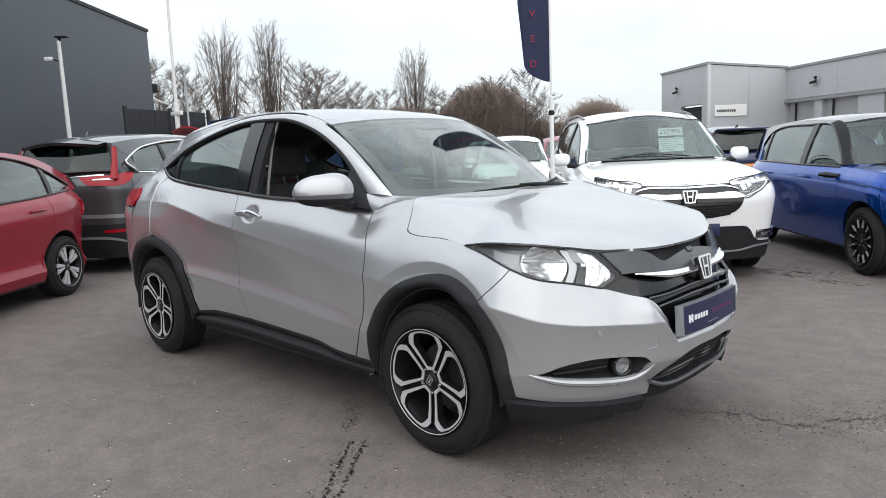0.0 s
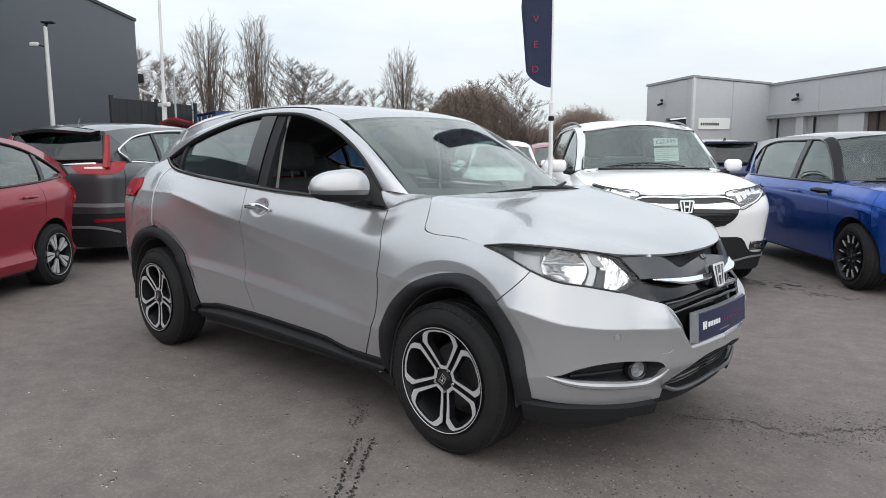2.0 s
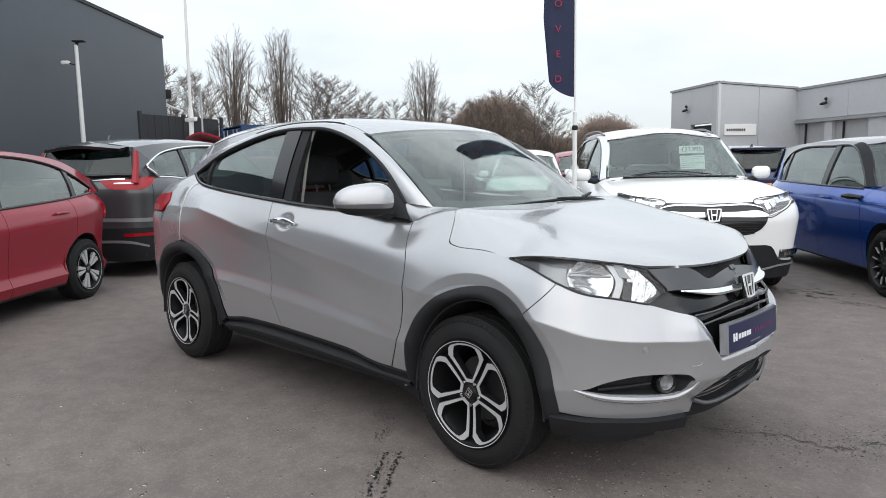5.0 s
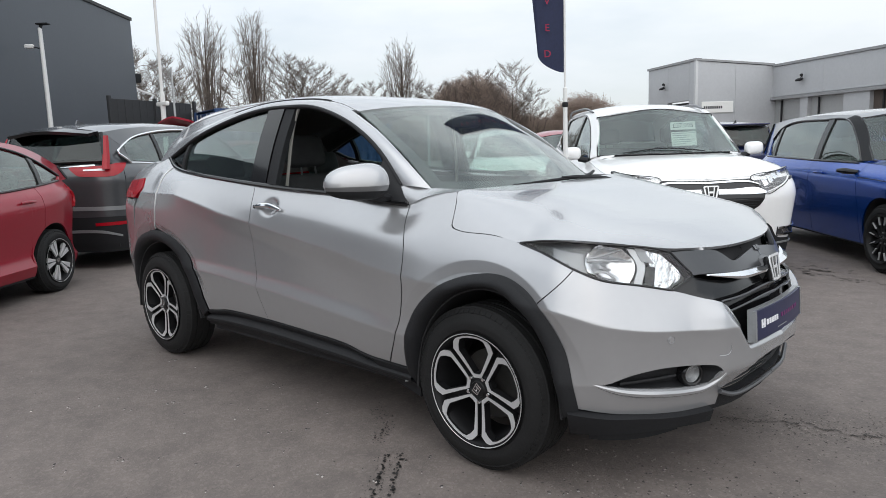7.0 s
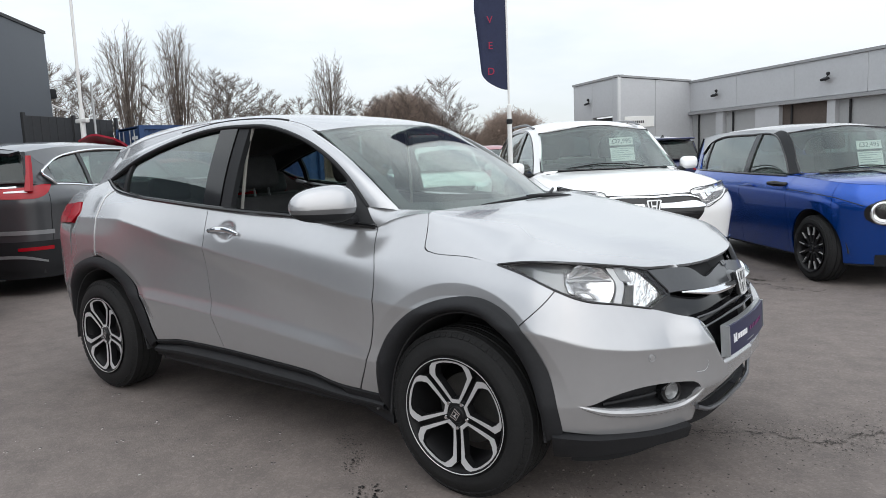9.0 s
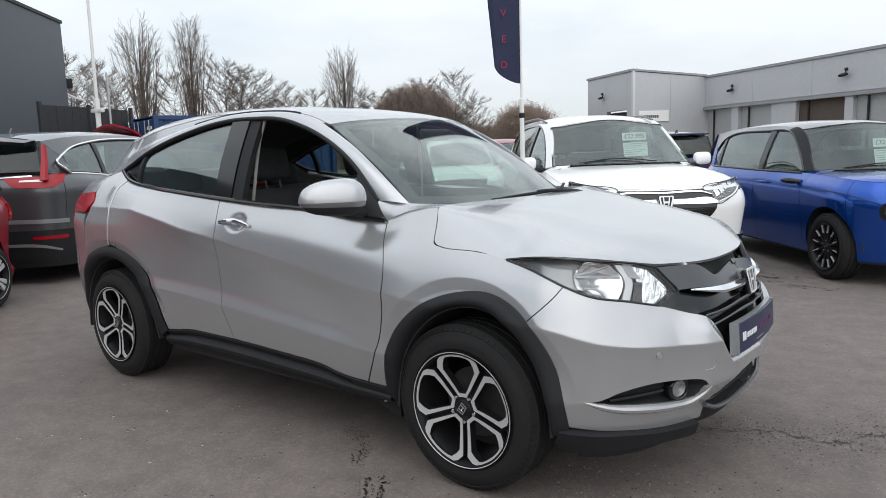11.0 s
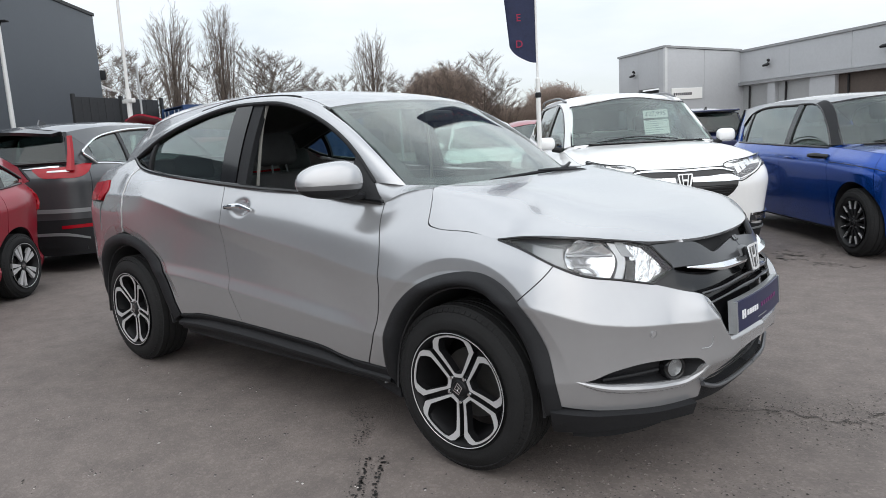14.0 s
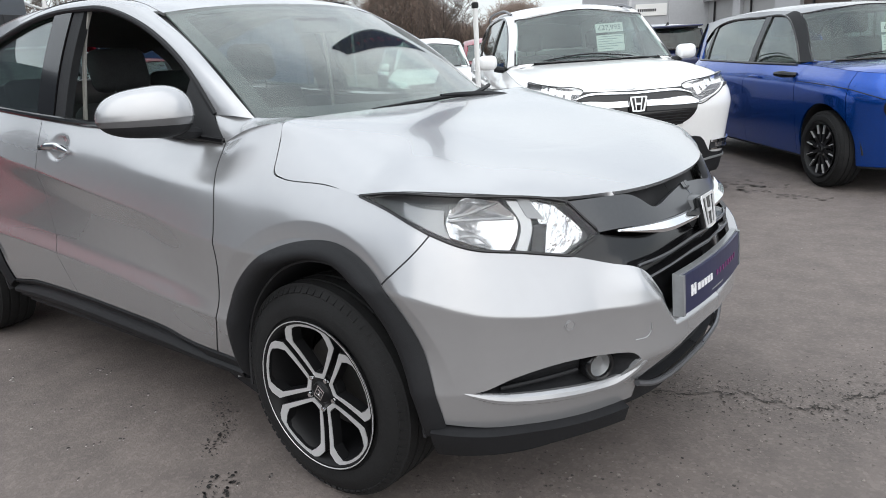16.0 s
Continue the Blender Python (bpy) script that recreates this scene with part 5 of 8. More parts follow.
    for pts in ([(0.5, 0.876), (0.57, 0.882), (0.668, 0.9)], [(0.5, 0.868), (0.6, 0.866), (0.7, 0.858)], [(0.53, 0.83), (0.58, 0.828), (0.62, 0.8)]):
        line = HRV(spline(pts)(np.linspace(0, 1, 10)))
        part("reflector_rib", mesh_of(*tube(sided(line - normals(np.stack([line, line + np.array([0, 0, 0.01])], 1))[:, 0] * 0.016, sgn), 0.004, 5, False), LAMP_GREY), lamp)
    # upper grille half, chrome wing, black mesh
    g = coons([(0.945, 0.796), (1.0, 0.796), (1.17, 0.789), (1.3, 0.786), (1.443, 0.785)], [(0.865, 0.882), (1.0, 0.878), (1.09, 0.871), (1.13, 0.855), (1.175, 0.828), (1.2, 0.825), (1.3, 0.838), (1.443, 0.852)], [(0.91, 0.836)], [], 40, 10)
    hrv_panel("upper_grille_panel", g, GRILLE_SATIN, sgn, 0.02, -0.004)
    ss_ = np.linspace(0, 1, 40)
    low, high = (spline(q)(ss_) for q in ([(1.0, 0.79), (1.09, 0.775), (1.17, 0.763), (1.3, 0.762), (1.443, 0.763)], [(1.0, 0.794), (1.17, 0.787), (1.3, 0.783), (1.443, 0.782)]))
    ridge = low + (high - low) * 0.4
    edge = lambda q, proud: HRV(q, 0.006 + proud * np.minimum(1, ss_ * 5))
    strip = np.stack([edge(low, 0.004), edge(low, 0.008), edge(ridge, 0.013), edge(high, 0.002), edge(high, -0.012)], 1)
    part("chrome_grille_bar", mesh_of(*slab(sided(strip, sgn), 0.004), CHROME, sharp=20), hrv, "chrome grille bar")
    g = coons([(0.845, 0.752), (0.957, 0.718), (1.025, 0.7), (1.071, 0.674), (1.096, 0.642), (1.121, 0.602), (1.145, 0.562), (1.17, 0.536), (1.21, 0.526), (1.443, 0.523)], [(0.948, 0.793), (0.99, 0.787), (1.05, 0.775), (1.16, 0.765), (1.443, 0.77)], [(0.905, 0.772)], [], 60, 16)
    hrv_panel("lower_grille_panel", g, BLACK_GLOSS, sgn, 0.02, -0.03, "gloss black grille")
    for pts, r in (([(1.045, 0.694), (1.15, 0.7), (1.3, 0.712), (1.443, 0.718)], 0.0045), ([(1.075, 0.655), (1.18, 0.668), (1.3, 0.678), (1.443, 0.682)], 0.0045)):
        line = sided(HRV(spline(pts)(np.linspace(0, 1, 30))), sgn)
        part("grille_line", mesh_of(*tube(line - np.array([0.004, 0, 0]), r * 0.8, 6, False), GRILLE_GREY), hrv, "grey grille line")
        shelf = np.stack([line - np.array([0.004, 0, 0.004]), line - np.array([0.045, 0, -0.006])], 1)
        part("grille_shelf", mesh_of(*slab(shelf, 0.006), BLACK_GLOSS), hrv)
    notch = coons([(1.04, 0.862), (1.12, 0.85), (1.18, 0.815), (1.3, 0.826), (1.443, 0.842)], [(1.04, 0.884), (1.2, 0.88), (1.443, 0.874)], [], [], 24, 6)
    hrv_panel("bonnet_shadow_gap", notch, DARK, sgn, 0.01, -0.055, "dark recess under the bonnet edge")
    # tail
    g = coons([(-4.066, 0.36), (-3.5, 0.35), (-3.035, 0.34)], [(-4.066, 0.8), (-3.6, 0.82), (-3.3, 0.985), (-2.86, 1.0)], [], [(-3.018, 0.48), (-2.968, 0.63), (-2.87, 0.735), (-2.875, 0.85)], 60, 24, 0.002)
    hrv_panel("rear_bumper", g, SILVER, sgn)
    g = coons([(-4.066, 0.26), (-3.4, 0.28), (-3.04, 0.325)], [(-4.066, 0.355), (-3.5, 0.345), (-3.035, 0.335)], [], [], 30, 5)
    hrv_panel("rear_skirt", g, TRIM, sgn, 0.02)
    g = coons([(-3.45, 0.99), (-3.2, 1.0), (-2.858, 1.008)], [(-3.45, 1.09), (-3.1, 1.11), (-2.835, 1.13)], [], [(-2.79, 1.07)], 24, 10, 0.001)
    hrv_panel("tail_lamp", g, TAIL_RED, sgn, 0.03, 0.006, "red tail lamp")
    g = coons([(-3.45, 1.09), (-3.1, 1.11), (-2.835, 1.132)], [(-3.45, 1.235), (-3.1, 1.23), (-2.85, 1.222)], [], [], 20, 8)
    hrv_panel("rear_corner_panel", g, SILVER, sgn)
    g = coons([(-4.066, 0.8), (-3.6, 0.82), (-3.45, 0.9)], [(-4.066, 1.235), (-3.45, 1.235)], [], [], 24, 16, 0.002)
    hrv_panel("tailgate", g, SILVER, sgn)

# upper body lines
DLO_TOP = [(-2.69, 0.668, 1.257), (-2.36, 0.66, 1.377), (-1.93, 0.64, 1.474), (-1.66, 0.63, 1.507), (-1.43, 0.625, 1.509), (-1.25, 0.625, 1.498), (-1.09, 0.63, 1.46), (-0.93, 0.64, 1.4), (-0.78, 0.655, 1.319), (-0.68, 0.665, 1.241), (-0.6, 0.675, 1.16), (-0.556, 0.68, 1.112)]
RAIL = [(-2.7, 0.585, 1.372), (-2.4, 0.595, 1.44), (-1.95, 0.585, 1.516), (-1.66, 0.575, 1.545), (-1.4, 0.57, 1.545), (-1.2, 0.57, 1.53), (-1.05, 0.572, 1.495), (-0.93, 0.58, 1.44), (-0.75, 0.602, 1.345), (-0.6, 0.622, 1.245), (-0.48, 0.634, 1.155), (-0.4, 0.64, 1.095)]
BELT = [(-2.69, 0.672, 1.256), (-2.56, 0.71, 1.2), (-2.29, 0.748, 1.162), (-1.98, 0.77, 1.14), (-1.61, 0.782, 1.114), (-1.24, 0.785, 1.092), (-0.98, 0.776, 1.08), (-0.7, 0.748, 1.055), (-0.48, 0.71, 1.032)]
ROOF_EDGE = [(-2.87, 0.505, 1.412), (-2.66, 0.54, 1.455), (-2.45, 0.558, 1.49), (-2.0, 0.56, 1.54), (-1.66, 0.553, 1.553), (-1.35, 0.55, 1.547), (-1.1, 0.55, 1.51), (-0.965, 0.553, 1.462)]
ROOF_MID = [(-3.28, 0, 1.492), (-2.9, 0, 1.562), (-2.45, 0, 1.596), (-2.0, 0, 1.603), (-1.6, 0, 1.592), (-1.25, 0, 1.562), (-1.0, 0, 1.523), (-0.87, 0, 1.492)]
rt, mt = spline(ROOF_EDGE), spline(ROOF_MID)
u = np.linspace(0, 1, 60)
rows = []
e, c = rt(u), mt(u)
for v in np.linspace(-1, 1, 31):
    k = abs(v)
    lift = 1 - k ** 2.6
    p = e * np.array([1, v, 1]) + (c - e) * np.array([1 - k ** 2, 0, lift])
    rows.append(p)
roof_grid = np.stack(rows, 1)
part("roof", mesh_of(*slab(roof_grid, 0.012), SILVER), hrv)
part("headliner", mesh_of(*slab(roof_grid * np.array([1, 0.96, 1]) - np.array([0, 0, 0.035]), 0.012), HEADLINER), hrv)
for sgn in (-1, 1):
    def three(name, grid, mat, thick=0.01, lift=0.0, label="", parent=None):
        return part(name, mesh_of(*slab(sided(grid, sgn), thick, lift), mat), parent or hrv, label)
    # frame of the side windows up to the roof, from tail to scuttle
    a, b = spline(DLO_TOP)(np.linspace(0.0, 1, 80)), spline(RAIL)(np.linspace(0, 1, 80))
    v = np.linspace(0.04, 0.98, 7)[None, :, None]
    band = a[:, None] * (1 - v) + b[:, None] * v
    band += normals(band) * (0.012 * np.sin(np.pi * v))
    three("roof_rail", band, SILVER, 0.03)
    three("roof_lining", band - np.array([0, 0.05, 0.012]), CABIN, 0.006)
    xs = np.linspace(-2.69, -0.99, 50)
    ra, rb_ = spline(RAIL)(np.linspace(0, 1, 300)), spline(ROOF_EDGE)(np.linspace(0, 1, 300))
    lo = np.stack([np.interp(xs, ra[:, 0], ra[:, c]) for c in range(3)], -1)
    hi = np.stack([np.interp(xs, rb_[:, 0], rb_[:, c]) for c in range(3)], -1)
    gut = lo[:, None] * (1 - np.linspace(-0.05, 1.1, 4)[None, :, None]) + hi[:, None] * np.linspace(-0.05, 1.1, 4)[None, :, None]
    three("roof_gutter", gut, SILVER, 0.01, -0.002)
    # drip moulding between rail and roof, and the black window surround
    part("drip_moulding", mesh_of(*tube(sided(spline(RAIL)(np.linspace(0.28, 0.64, 60)) + np.array([0, -0.004, 0.002]), sgn), 0.005, 6, False), TRIM), hrv)
    part("window_surround", mesh_of(*tube(sided(spline(DLO_TOP)(np.linspace(0, 1, 90)), sgn), 0.011, 8, False), TRIM), hrv, "black window surround")
    part("waist_strip", mesh_of(*tube(sided(spline(BELT)(np.linspace(0, 1, 80)) + np.array([0, 0.006, 0.0]), sgn), 0.012, 8, False), BLACK_GLOSS), hrv, "black waist strip")
    # A-pillar and its foot beside the screen
    outer = spline(RAIL)(np.linspace(0.62, 1, 30))
    inner = spline([(-0.968, 0.552, 1.458), (-0.8, 0.58, 1.365), (-0.6, 0.612, 1.235), (-0.4, 0.638, 1.09)])(np.linspace(0, 1, 30))
    v = np.linspace(0, 1, 5)[None, :, None]
    three("pillar_foot", coons([tuple(p) for p in HRV(np.array([(-0.472, 1.03), (-0.4, 1.062), (-0.3, 1.085), (-0.214, 1.0905)]))], [(-0.556, 0.682, 1.112), (-0.47, 0.655, 1.104), (-0.39, 0.632, 1.099), (-0.3, 0.585, 1.096), (-0.212, 0.6, 1.096)], [(-0.52, 0.7, 1.07)], [(-0.216, 0.66, 1.095)], 40, 12), SILVER, 0.012, 0.0)
    # C-pillar and shoulder behind the small window
    three("rear_pillar", coons([(-2.88, 0.675, 1.2), (-2.78, 0.672, 1.225), (-2.69, 0.67, 1.252)], [(-2.87, 0.507, 1.412), (-2.78, 0.55, 1.4), (-2.68, 0.588, 1.375)], [(-2.845, 0.62, 1.3)], [(-2.7, 0.64, 1.31)], 14, 14), SILVER, 0.012, 0.002)
    three("roof_corner", coons([(-2.87, 0.507, 1.412), (-2.78, 0.55, 1.4), (-2.68, 0.588, 1.375)], [(-2.87, 0.505, 1.414), (-2.78, 0.52, 1.432), (-2.68, 0.537, 1.452)], [], [], 10, 5), SILVER, 0.01, 0.003)
    # glass of rear door and quarter; the driver's window is down
    def dlo(x0, x1, n):
        """Side glass between waist and frame, from x0 to x1."""
        bt, tp = spline(BELT)(np.linspace(0, 1, 300)), spline(DLO_TOP)(np.linspace(0, 1, 300))
        xs = np.linspace(x0, x1, n)
        lo = np.stack([np.interp(xs, bt[:, 0], bt[:, c]) for c in range(3)], -1)
        hi = np.stack([np.interp(xs, tp[:, 0], tp[:, c]) for c in range(3)], -1)
        v = np.linspace(0, 1, 9)[None, :, None]
        return lo[:, None] * (1 - v) + hi[:, None] * v + np.array([0, 0.012, 0]) * np.sin(np.pi * v)
    inset = np.array([0, -0.014, 0])
    three("rear_door_glass", dlo(-2.44, -1.6, 30) + inset, TINT, 0.004, 0, "dark tinted rear door glass").visible_shadow = False
    three("quarter_glass", dlo(-2.67, -2.46, 12) + inset, PRIVACY, 0.004).visible_shadow = False
    if sgn > 0:
        three("front_door_glass", dlo(-1.4, -0.62, 30) + inset, TINT, 0.004).visible_shadow = False
    three("door_pillar", dlo(-1.61, -1.47, 5), BLACK_GLOSS, 0.02, 0.002, "gloss black door pillar")
    three("door_pillar", dlo(-1.465, -1.385, 5), TRIM, 0.03, -0.004)
    three("window_divider", dlo(-2.47, -2.435, 4), TRIM, 0.02, -0.004)
    # black sail at the mirror
    sail = coons([(-0.68, 0.748, 1.053), (-0.58, 0.735, 1.04), (-0.485, 0.712, 1.033)], [(-0.67, 0.672, 1.235), (-0.6, 0.68, 1.155), (-0.556, 0.685, 1.11)], [(-0.675, 0.71, 1.15)], [(-0.52, 0.7, 1.07)], 8, 8)
    three("mirror_sail", sail, TRIM, 0.012, 0.004)
    # door mirror
    mirror_m = pose(-0.622, 0.885 * sgn, 1.126, 0, 0, 0) if sgn < 0 else pose(-0.7, 0.79, 1.09, 0, 0, 0)
    for part_name, v0, v1, mat in (("mirror_cap", -0.02, 1.0, SILVER), ("mirror_base", -1.0, -0.22, TRIM), ("mirror_band", -0.22, -0.02, MIRROR_GREY)):
        vv, uu = np.linspace(v0, v1, 14) * math.pi / 2, np.linspace(0, 2 * math.pi, 40)
        U, V = uu[:, None], vv[None]
        pw = lambda a, k: np.sign(a) * np.abs(a) ** k
        tall = 0.088 if part_name == "mirror_cap" else 0.064
        along, deep, up = 0.141 * pw(np.cos(U), 0.85) * pw(np.cos(V), 0.68), 0.075 * pw(np.sin(U), 0.75) * pw(np.cos(V), 0.68), tall * pw(np.sin(V), 0.9) + 0 * U
        deep = np.where(deep < 0, deep * 0.75, deep)
        ax, dp = np.array([-0.5, 0.866, 0]), np.array([0.866, 0.5, 0])
        taper = 1 - 0.16 * (along / 0.138)
        pts = along[..., None] * ax + (deep * taper)[..., None] * dp + (up * taper)[..., None] * np.array([0, 0, 1])
        me = mesh_of(*slab(sided(pts, sgn), 0.003), mat)
        if part_name == "mirror_cap":
            mirror = part("door_mirror", me, hrv, "silver door mirror with black base", mirror_m)
        else:
            part(part_name, me, mirror)
    foot = [(-0.575, 0.81, 1.085), (-0.562, 0.775, 1.072), (-0.56, 0.735, 1.064)]
    part("mirror_arm", mesh_of(*tube(sided(np.array(foot) - np.array([-0.605, 0.885, 1.128]), sgn), [0.032, 0.026, 0.014], 10), TRIM), mirror)
    # door handles
    hp = HRV(np.array([[[-1.478, 1.0], [-1.42, 1.006], [-1.36, 1.007], [-1.3, 1.002], [-1.245, 0.992]]]))[0]
    base = spline(hp)(np.linspace(0, 1, 20)) + np.array([0, 0.016, 0])
    base[:, 1] += 0.01 * np.sin(np.linspace(0, math.pi, 20))
    part("door_handle", mesh_of(*tube(sided(base, sgn), [0.006, 0.013, 0.015, 0.014, 0.007], 10, False), CHROME), f_door, "chrome door handle")
    part("handle_foot", mesh_of(*tube(sided(np.array([hp[0] + [0, -0.005, 0], hp[0] + [0.01, 0.018, 0]]), sgn), 0.01, 8, False), BLACK_GLOSS), f_door)

# screen, rear window, bonnet
screen = coons([(-0.41, -0.633, 1.096), (-0.27, -0.45, 1.085), (-0.17, -0.2, 1.08), (-0.15, 0, 1.08), (-0.17, 0.2, 1.08), (-0.27, 0.45, 1.085), (-0.41, 0.633, 1.096)],
               [(-0.962, -0.548, 1.458), (-0.9, -0.3, 1.483), (-0.875, 0, 1.49), (-0.9, 0.3, 1.483), (-0.962, 0.548, 1.458)], [(-0.6, -0.605, 1.24), (-0.8, -0.573, 1.363)], [(-0.6, 0.605, 1.24), (-0.8, 0.573, 1.363)], 40, 24)
sc = part("windscreen", mesh_of(*slab(screen, 0.006, 0.004), SCREEN), hrv, "windscreen reflecting the sky")
sc.visible_shadow = False
for band in (screen[:, 0:3], screen[:, -2:], screen[0:3], screen[-3:]):
    part("screen_border", mesh_of(*slab(band, 0.003, -0.005), FRIT), hrv, "black printed screen border")
rear = coons([(-2.9, -0.665, 1.2), (-3.2, -0.45, 1.2), (-3.3, 0, 1.2), (-3.2, 0.45, 1.2), (-2.9, 0.665, 1.2)], [(-2.88, -0.5, 1.41), (-3.16, -0.3, 1.468), (-3.27, 0, 1.488), (-3.16, 0.3, 1.468), (-2.88, 0.5, 1.41)], [(-2.85, -0.62, 1.3)], [(-2.85, 0.62, 1.3)], 30, 10)
part("rear_window", mesh_of(*slab(rear, 0.006), PRIVACY), hrv).visible_shadow = False
BON_EDGE = [*[tuple(p) for p in HRV(np.array([(-0.147, 0.954), (-0.1, 0.9455), (0.044, 0.9395), (0.17, 0.9195)]))], (0.3, 0.782, 0.938), (0.48, 0.705, 0.931), (0.58, 0.575, 0.906), (0.63, 0.49, 0.893), (0.682, 0.36, 0.884)]
BON_MID = [(-0.125, 0, 1.097), (0.1, 0, 1.066), (0.3, 0, 1.02), (0.5, 0, 0.966), (0.65, 0, 0.912), (0.737, 0, 0.876)]
BON_REAR = [(-0.125, 0, 1.097), (-0.15, 0.22, 1.098), (-0.185, 0.45, 1.098), (-0.203, 0.58, 1.098), (-0.209, 0.65, 1.097), *[tuple(p) for p in HRV(np.array([(-0.207, 1.0895), (-0.19, 1.045), (-0.176, 1.0), (-0.165, 0.965), (-0.147, 0.954)]))]]


def even(p, n):
    """n points spread evenly along a dense line."""
    run = np.concatenate([[0], np.cumsum(np.linalg.norm(np.diff(p, axis=0), axis=1))])
    at = np.linspace(0, run[-1], n)
    return np.stack([np.interp(at, run, p[:, c]) for c in range(3)], -1)


eu, cu_ = spline(BON_EDGE)(np.linspace(0, 1, 90)), spline(BON_MID)(np.linspace(0, 1, 90))
rear_line = even(spline(BON_REAR)(np.linspace(0, 1, 800)), 64)
half = []
for i, t in enumerate(np.linspace(0, 1, 90)):
    k = np.linspace(0, 1, 900)
    f = (1 - k ** (2.7 + 1.2 * (1 - t) + 9 * math.exp(-7 * t))) ** (1 / (1.08 + 0.1 * t))
    line = np.stack([cu_[i, 0] + (eu[i, 0] - cu_[i, 0]) * k ** 2.4, eu[i, 1] * k, eu[i, 2] + (cu_[i, 2] - eu[i, 2]) * f], -1)
    half.append(even(line, 64))
half = np.stack(half, 0)
half += (rear_line - half[0])[None] * np.exp(-9 * np.linspace(0, 1, 90))[:, None, None] * (1 - np.linspace(0, 1, 90))[:, None, None]
bon = np.concatenate([(half * np.array([1, -1, 1]))[:, :0:-1], half], 1)
part("bonnet", mesh_of(*slab(bon, 0.012), SILVER, sharp=50), hrv)
part("scuttle", mesh_of(*slab(np.stack([screen[:, 0] + np.array([0, 0, -0.006]), screen[:, 0] * np.array([1, 1.02, 1]) + np.array([0.16, 0, -0.04])], 1), 0.02), TRIM), hrv)
# badge, plate, sensors, tow cover
badge = ring_prism([(-0.04, -0.048), (0, -0.052), (0.04, -0.048), (0.058, 0.042), (0.05, 0.05), (-0.05, 0.05), (-0.058, 0.042)], [(-0.032, -0.04), (0, -0.043), (0.032, -0.04), (0.047, 0.037), (0.042, 0.041), (-0.042, 0.041), (-0.047, 0.037)], 0.003, "x", 0)
uprights = [prism([(0.026 * s, 0.042), (0.019 * s, 0.042), (0.013 * s, -0.044), (0.018 * s, -0.044)], 0.003, "x", 0) for s in (-1, 1)] + [prism([(-0.018, -0.004), (0.018, -0.004), (0.018, 0.006), (-0.018, 0.006)], 0.0026, "x", 0)]
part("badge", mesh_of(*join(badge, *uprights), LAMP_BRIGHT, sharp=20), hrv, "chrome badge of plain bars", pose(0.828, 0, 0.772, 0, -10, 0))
part("badge_backing", mesh_of(*rounded_box(-0.02, -0.0005, -0.052, 0.052, -0.046, 0.046, 0.004), BLACK_GLOSS), hrv, "", pose(0.828, 0, 0.772, 0, -10, 0))
part("badge_mount", mesh_of(*rounded_box(-0.1, -0.018, -0.05, 0.05, -0.05, 0.05, 0.028), GRILLE_SATIN), hrv, "", pose(0.828, 0, 0.772, 0, -10, 0))
def bowed(shape):
    """A flat plate bent a little round the nose."""
    v, f = shape
    v = np.array(v, float)
    v[:, 0] -= 0.24 * v[:, 1] ** 2
    return v, f


def plate_block(x0, x1, y0, y1, z0, z1):
    """A bowed block in a few strips."""
    ys = np.linspace(y0, y1, max(2, int((y1 - y0) / 0.03) + 1))
    return bowed(join(*[box(x0, x1, a, b, z0, z1) for a, b in zip(ys, ys[1:])]))


plate = part("number_plate", mesh_of(*plate_block(-0.006, 0.006, -0.26, 0.26, -0.0555, 0.0555), NAVY_CARD, smooth=False), hrv, "navy dealer plate with white and purple bars", pose(0.862, 0, 0.589, 0, -3, 0))
part("plate_holder", mesh_of(*plate_block(-0.022, -0.003, -0.272, 0.272, -0.06, 0.062), LAMP_GREY, smooth=False), plate, "grey plate holder")
for y in (-0.267, 0.267):
    part("plate_end", mesh_of(*plate_block(-0.01, 0.009, y - 0.006, y + 0.006, -0.058, 0.058), LAMP_GREY, smooth=False), plate, "pale plate end")
part("plate_mark", mesh_of(*bowed(join(box(0.006, 0.008, -0.222, -0.21, -0.014, 0.018), box(0.006, 0.008, -0.203, -0.191, -0.014, 0.018), box(0.006, 0.008, -0.212, -0.2, -0.004, 0.004))), PLATE_WHITE, smooth=False), plate)
for k in range(5):
    part("plate_bar", mesh_of(*plate_block(0.006, 0.008, -0.178 + k * 0.023, -0.162 + k * 0.023, -0.009, 0.011), PLATE_WHITE, smooth=False), plate)
for k in range(8):
    part("plate_bar", mesh_of(*plate_block(0.006, 0.0075, -0.03 + k * 0.028, -0.018 + k * 0.028, -0.007, 0.009), PURPLE_PRINT, smooth=False), plate)
part("plate_bar", mesh_of(*plate_block(0.006, 0.0072, -0.07, 0.03, -0.041, -0.0375), LAMP_GREY, smooth=False), plate)
for sgn in (-1, 1):
    for y in (0.6, 0.22):
        if y < 0.5:
            continue
        s = HRV.at_y(y)
        c = sided(HRV(np.array([[[s, 0.588]]])), sgn)[0, 0]
        part("parking_sensor", mesh_of(*lathe([(0, 0.003), (0.009, 0.003), (0.0095, 0.001), (0.012, 0.001), (0.013, 0.003), (0.0145, 0.003), (0.015, -0.008)], 24, "x"), SILVER, sharp=20), hrv, "", pose(*c, 0, 0, 33 * sgn))
line = [(1.0, 0.508), (1.04, 0.51), (1.052, 0.525), (1.05, 0.545)]
part("tow_eye_cover", mesh_of(*tube(sided(HRV(spline(line)(np.linspace(0, 1, 12))), -1), 0.0016, 5, False), LAMP_GREY), hrv)
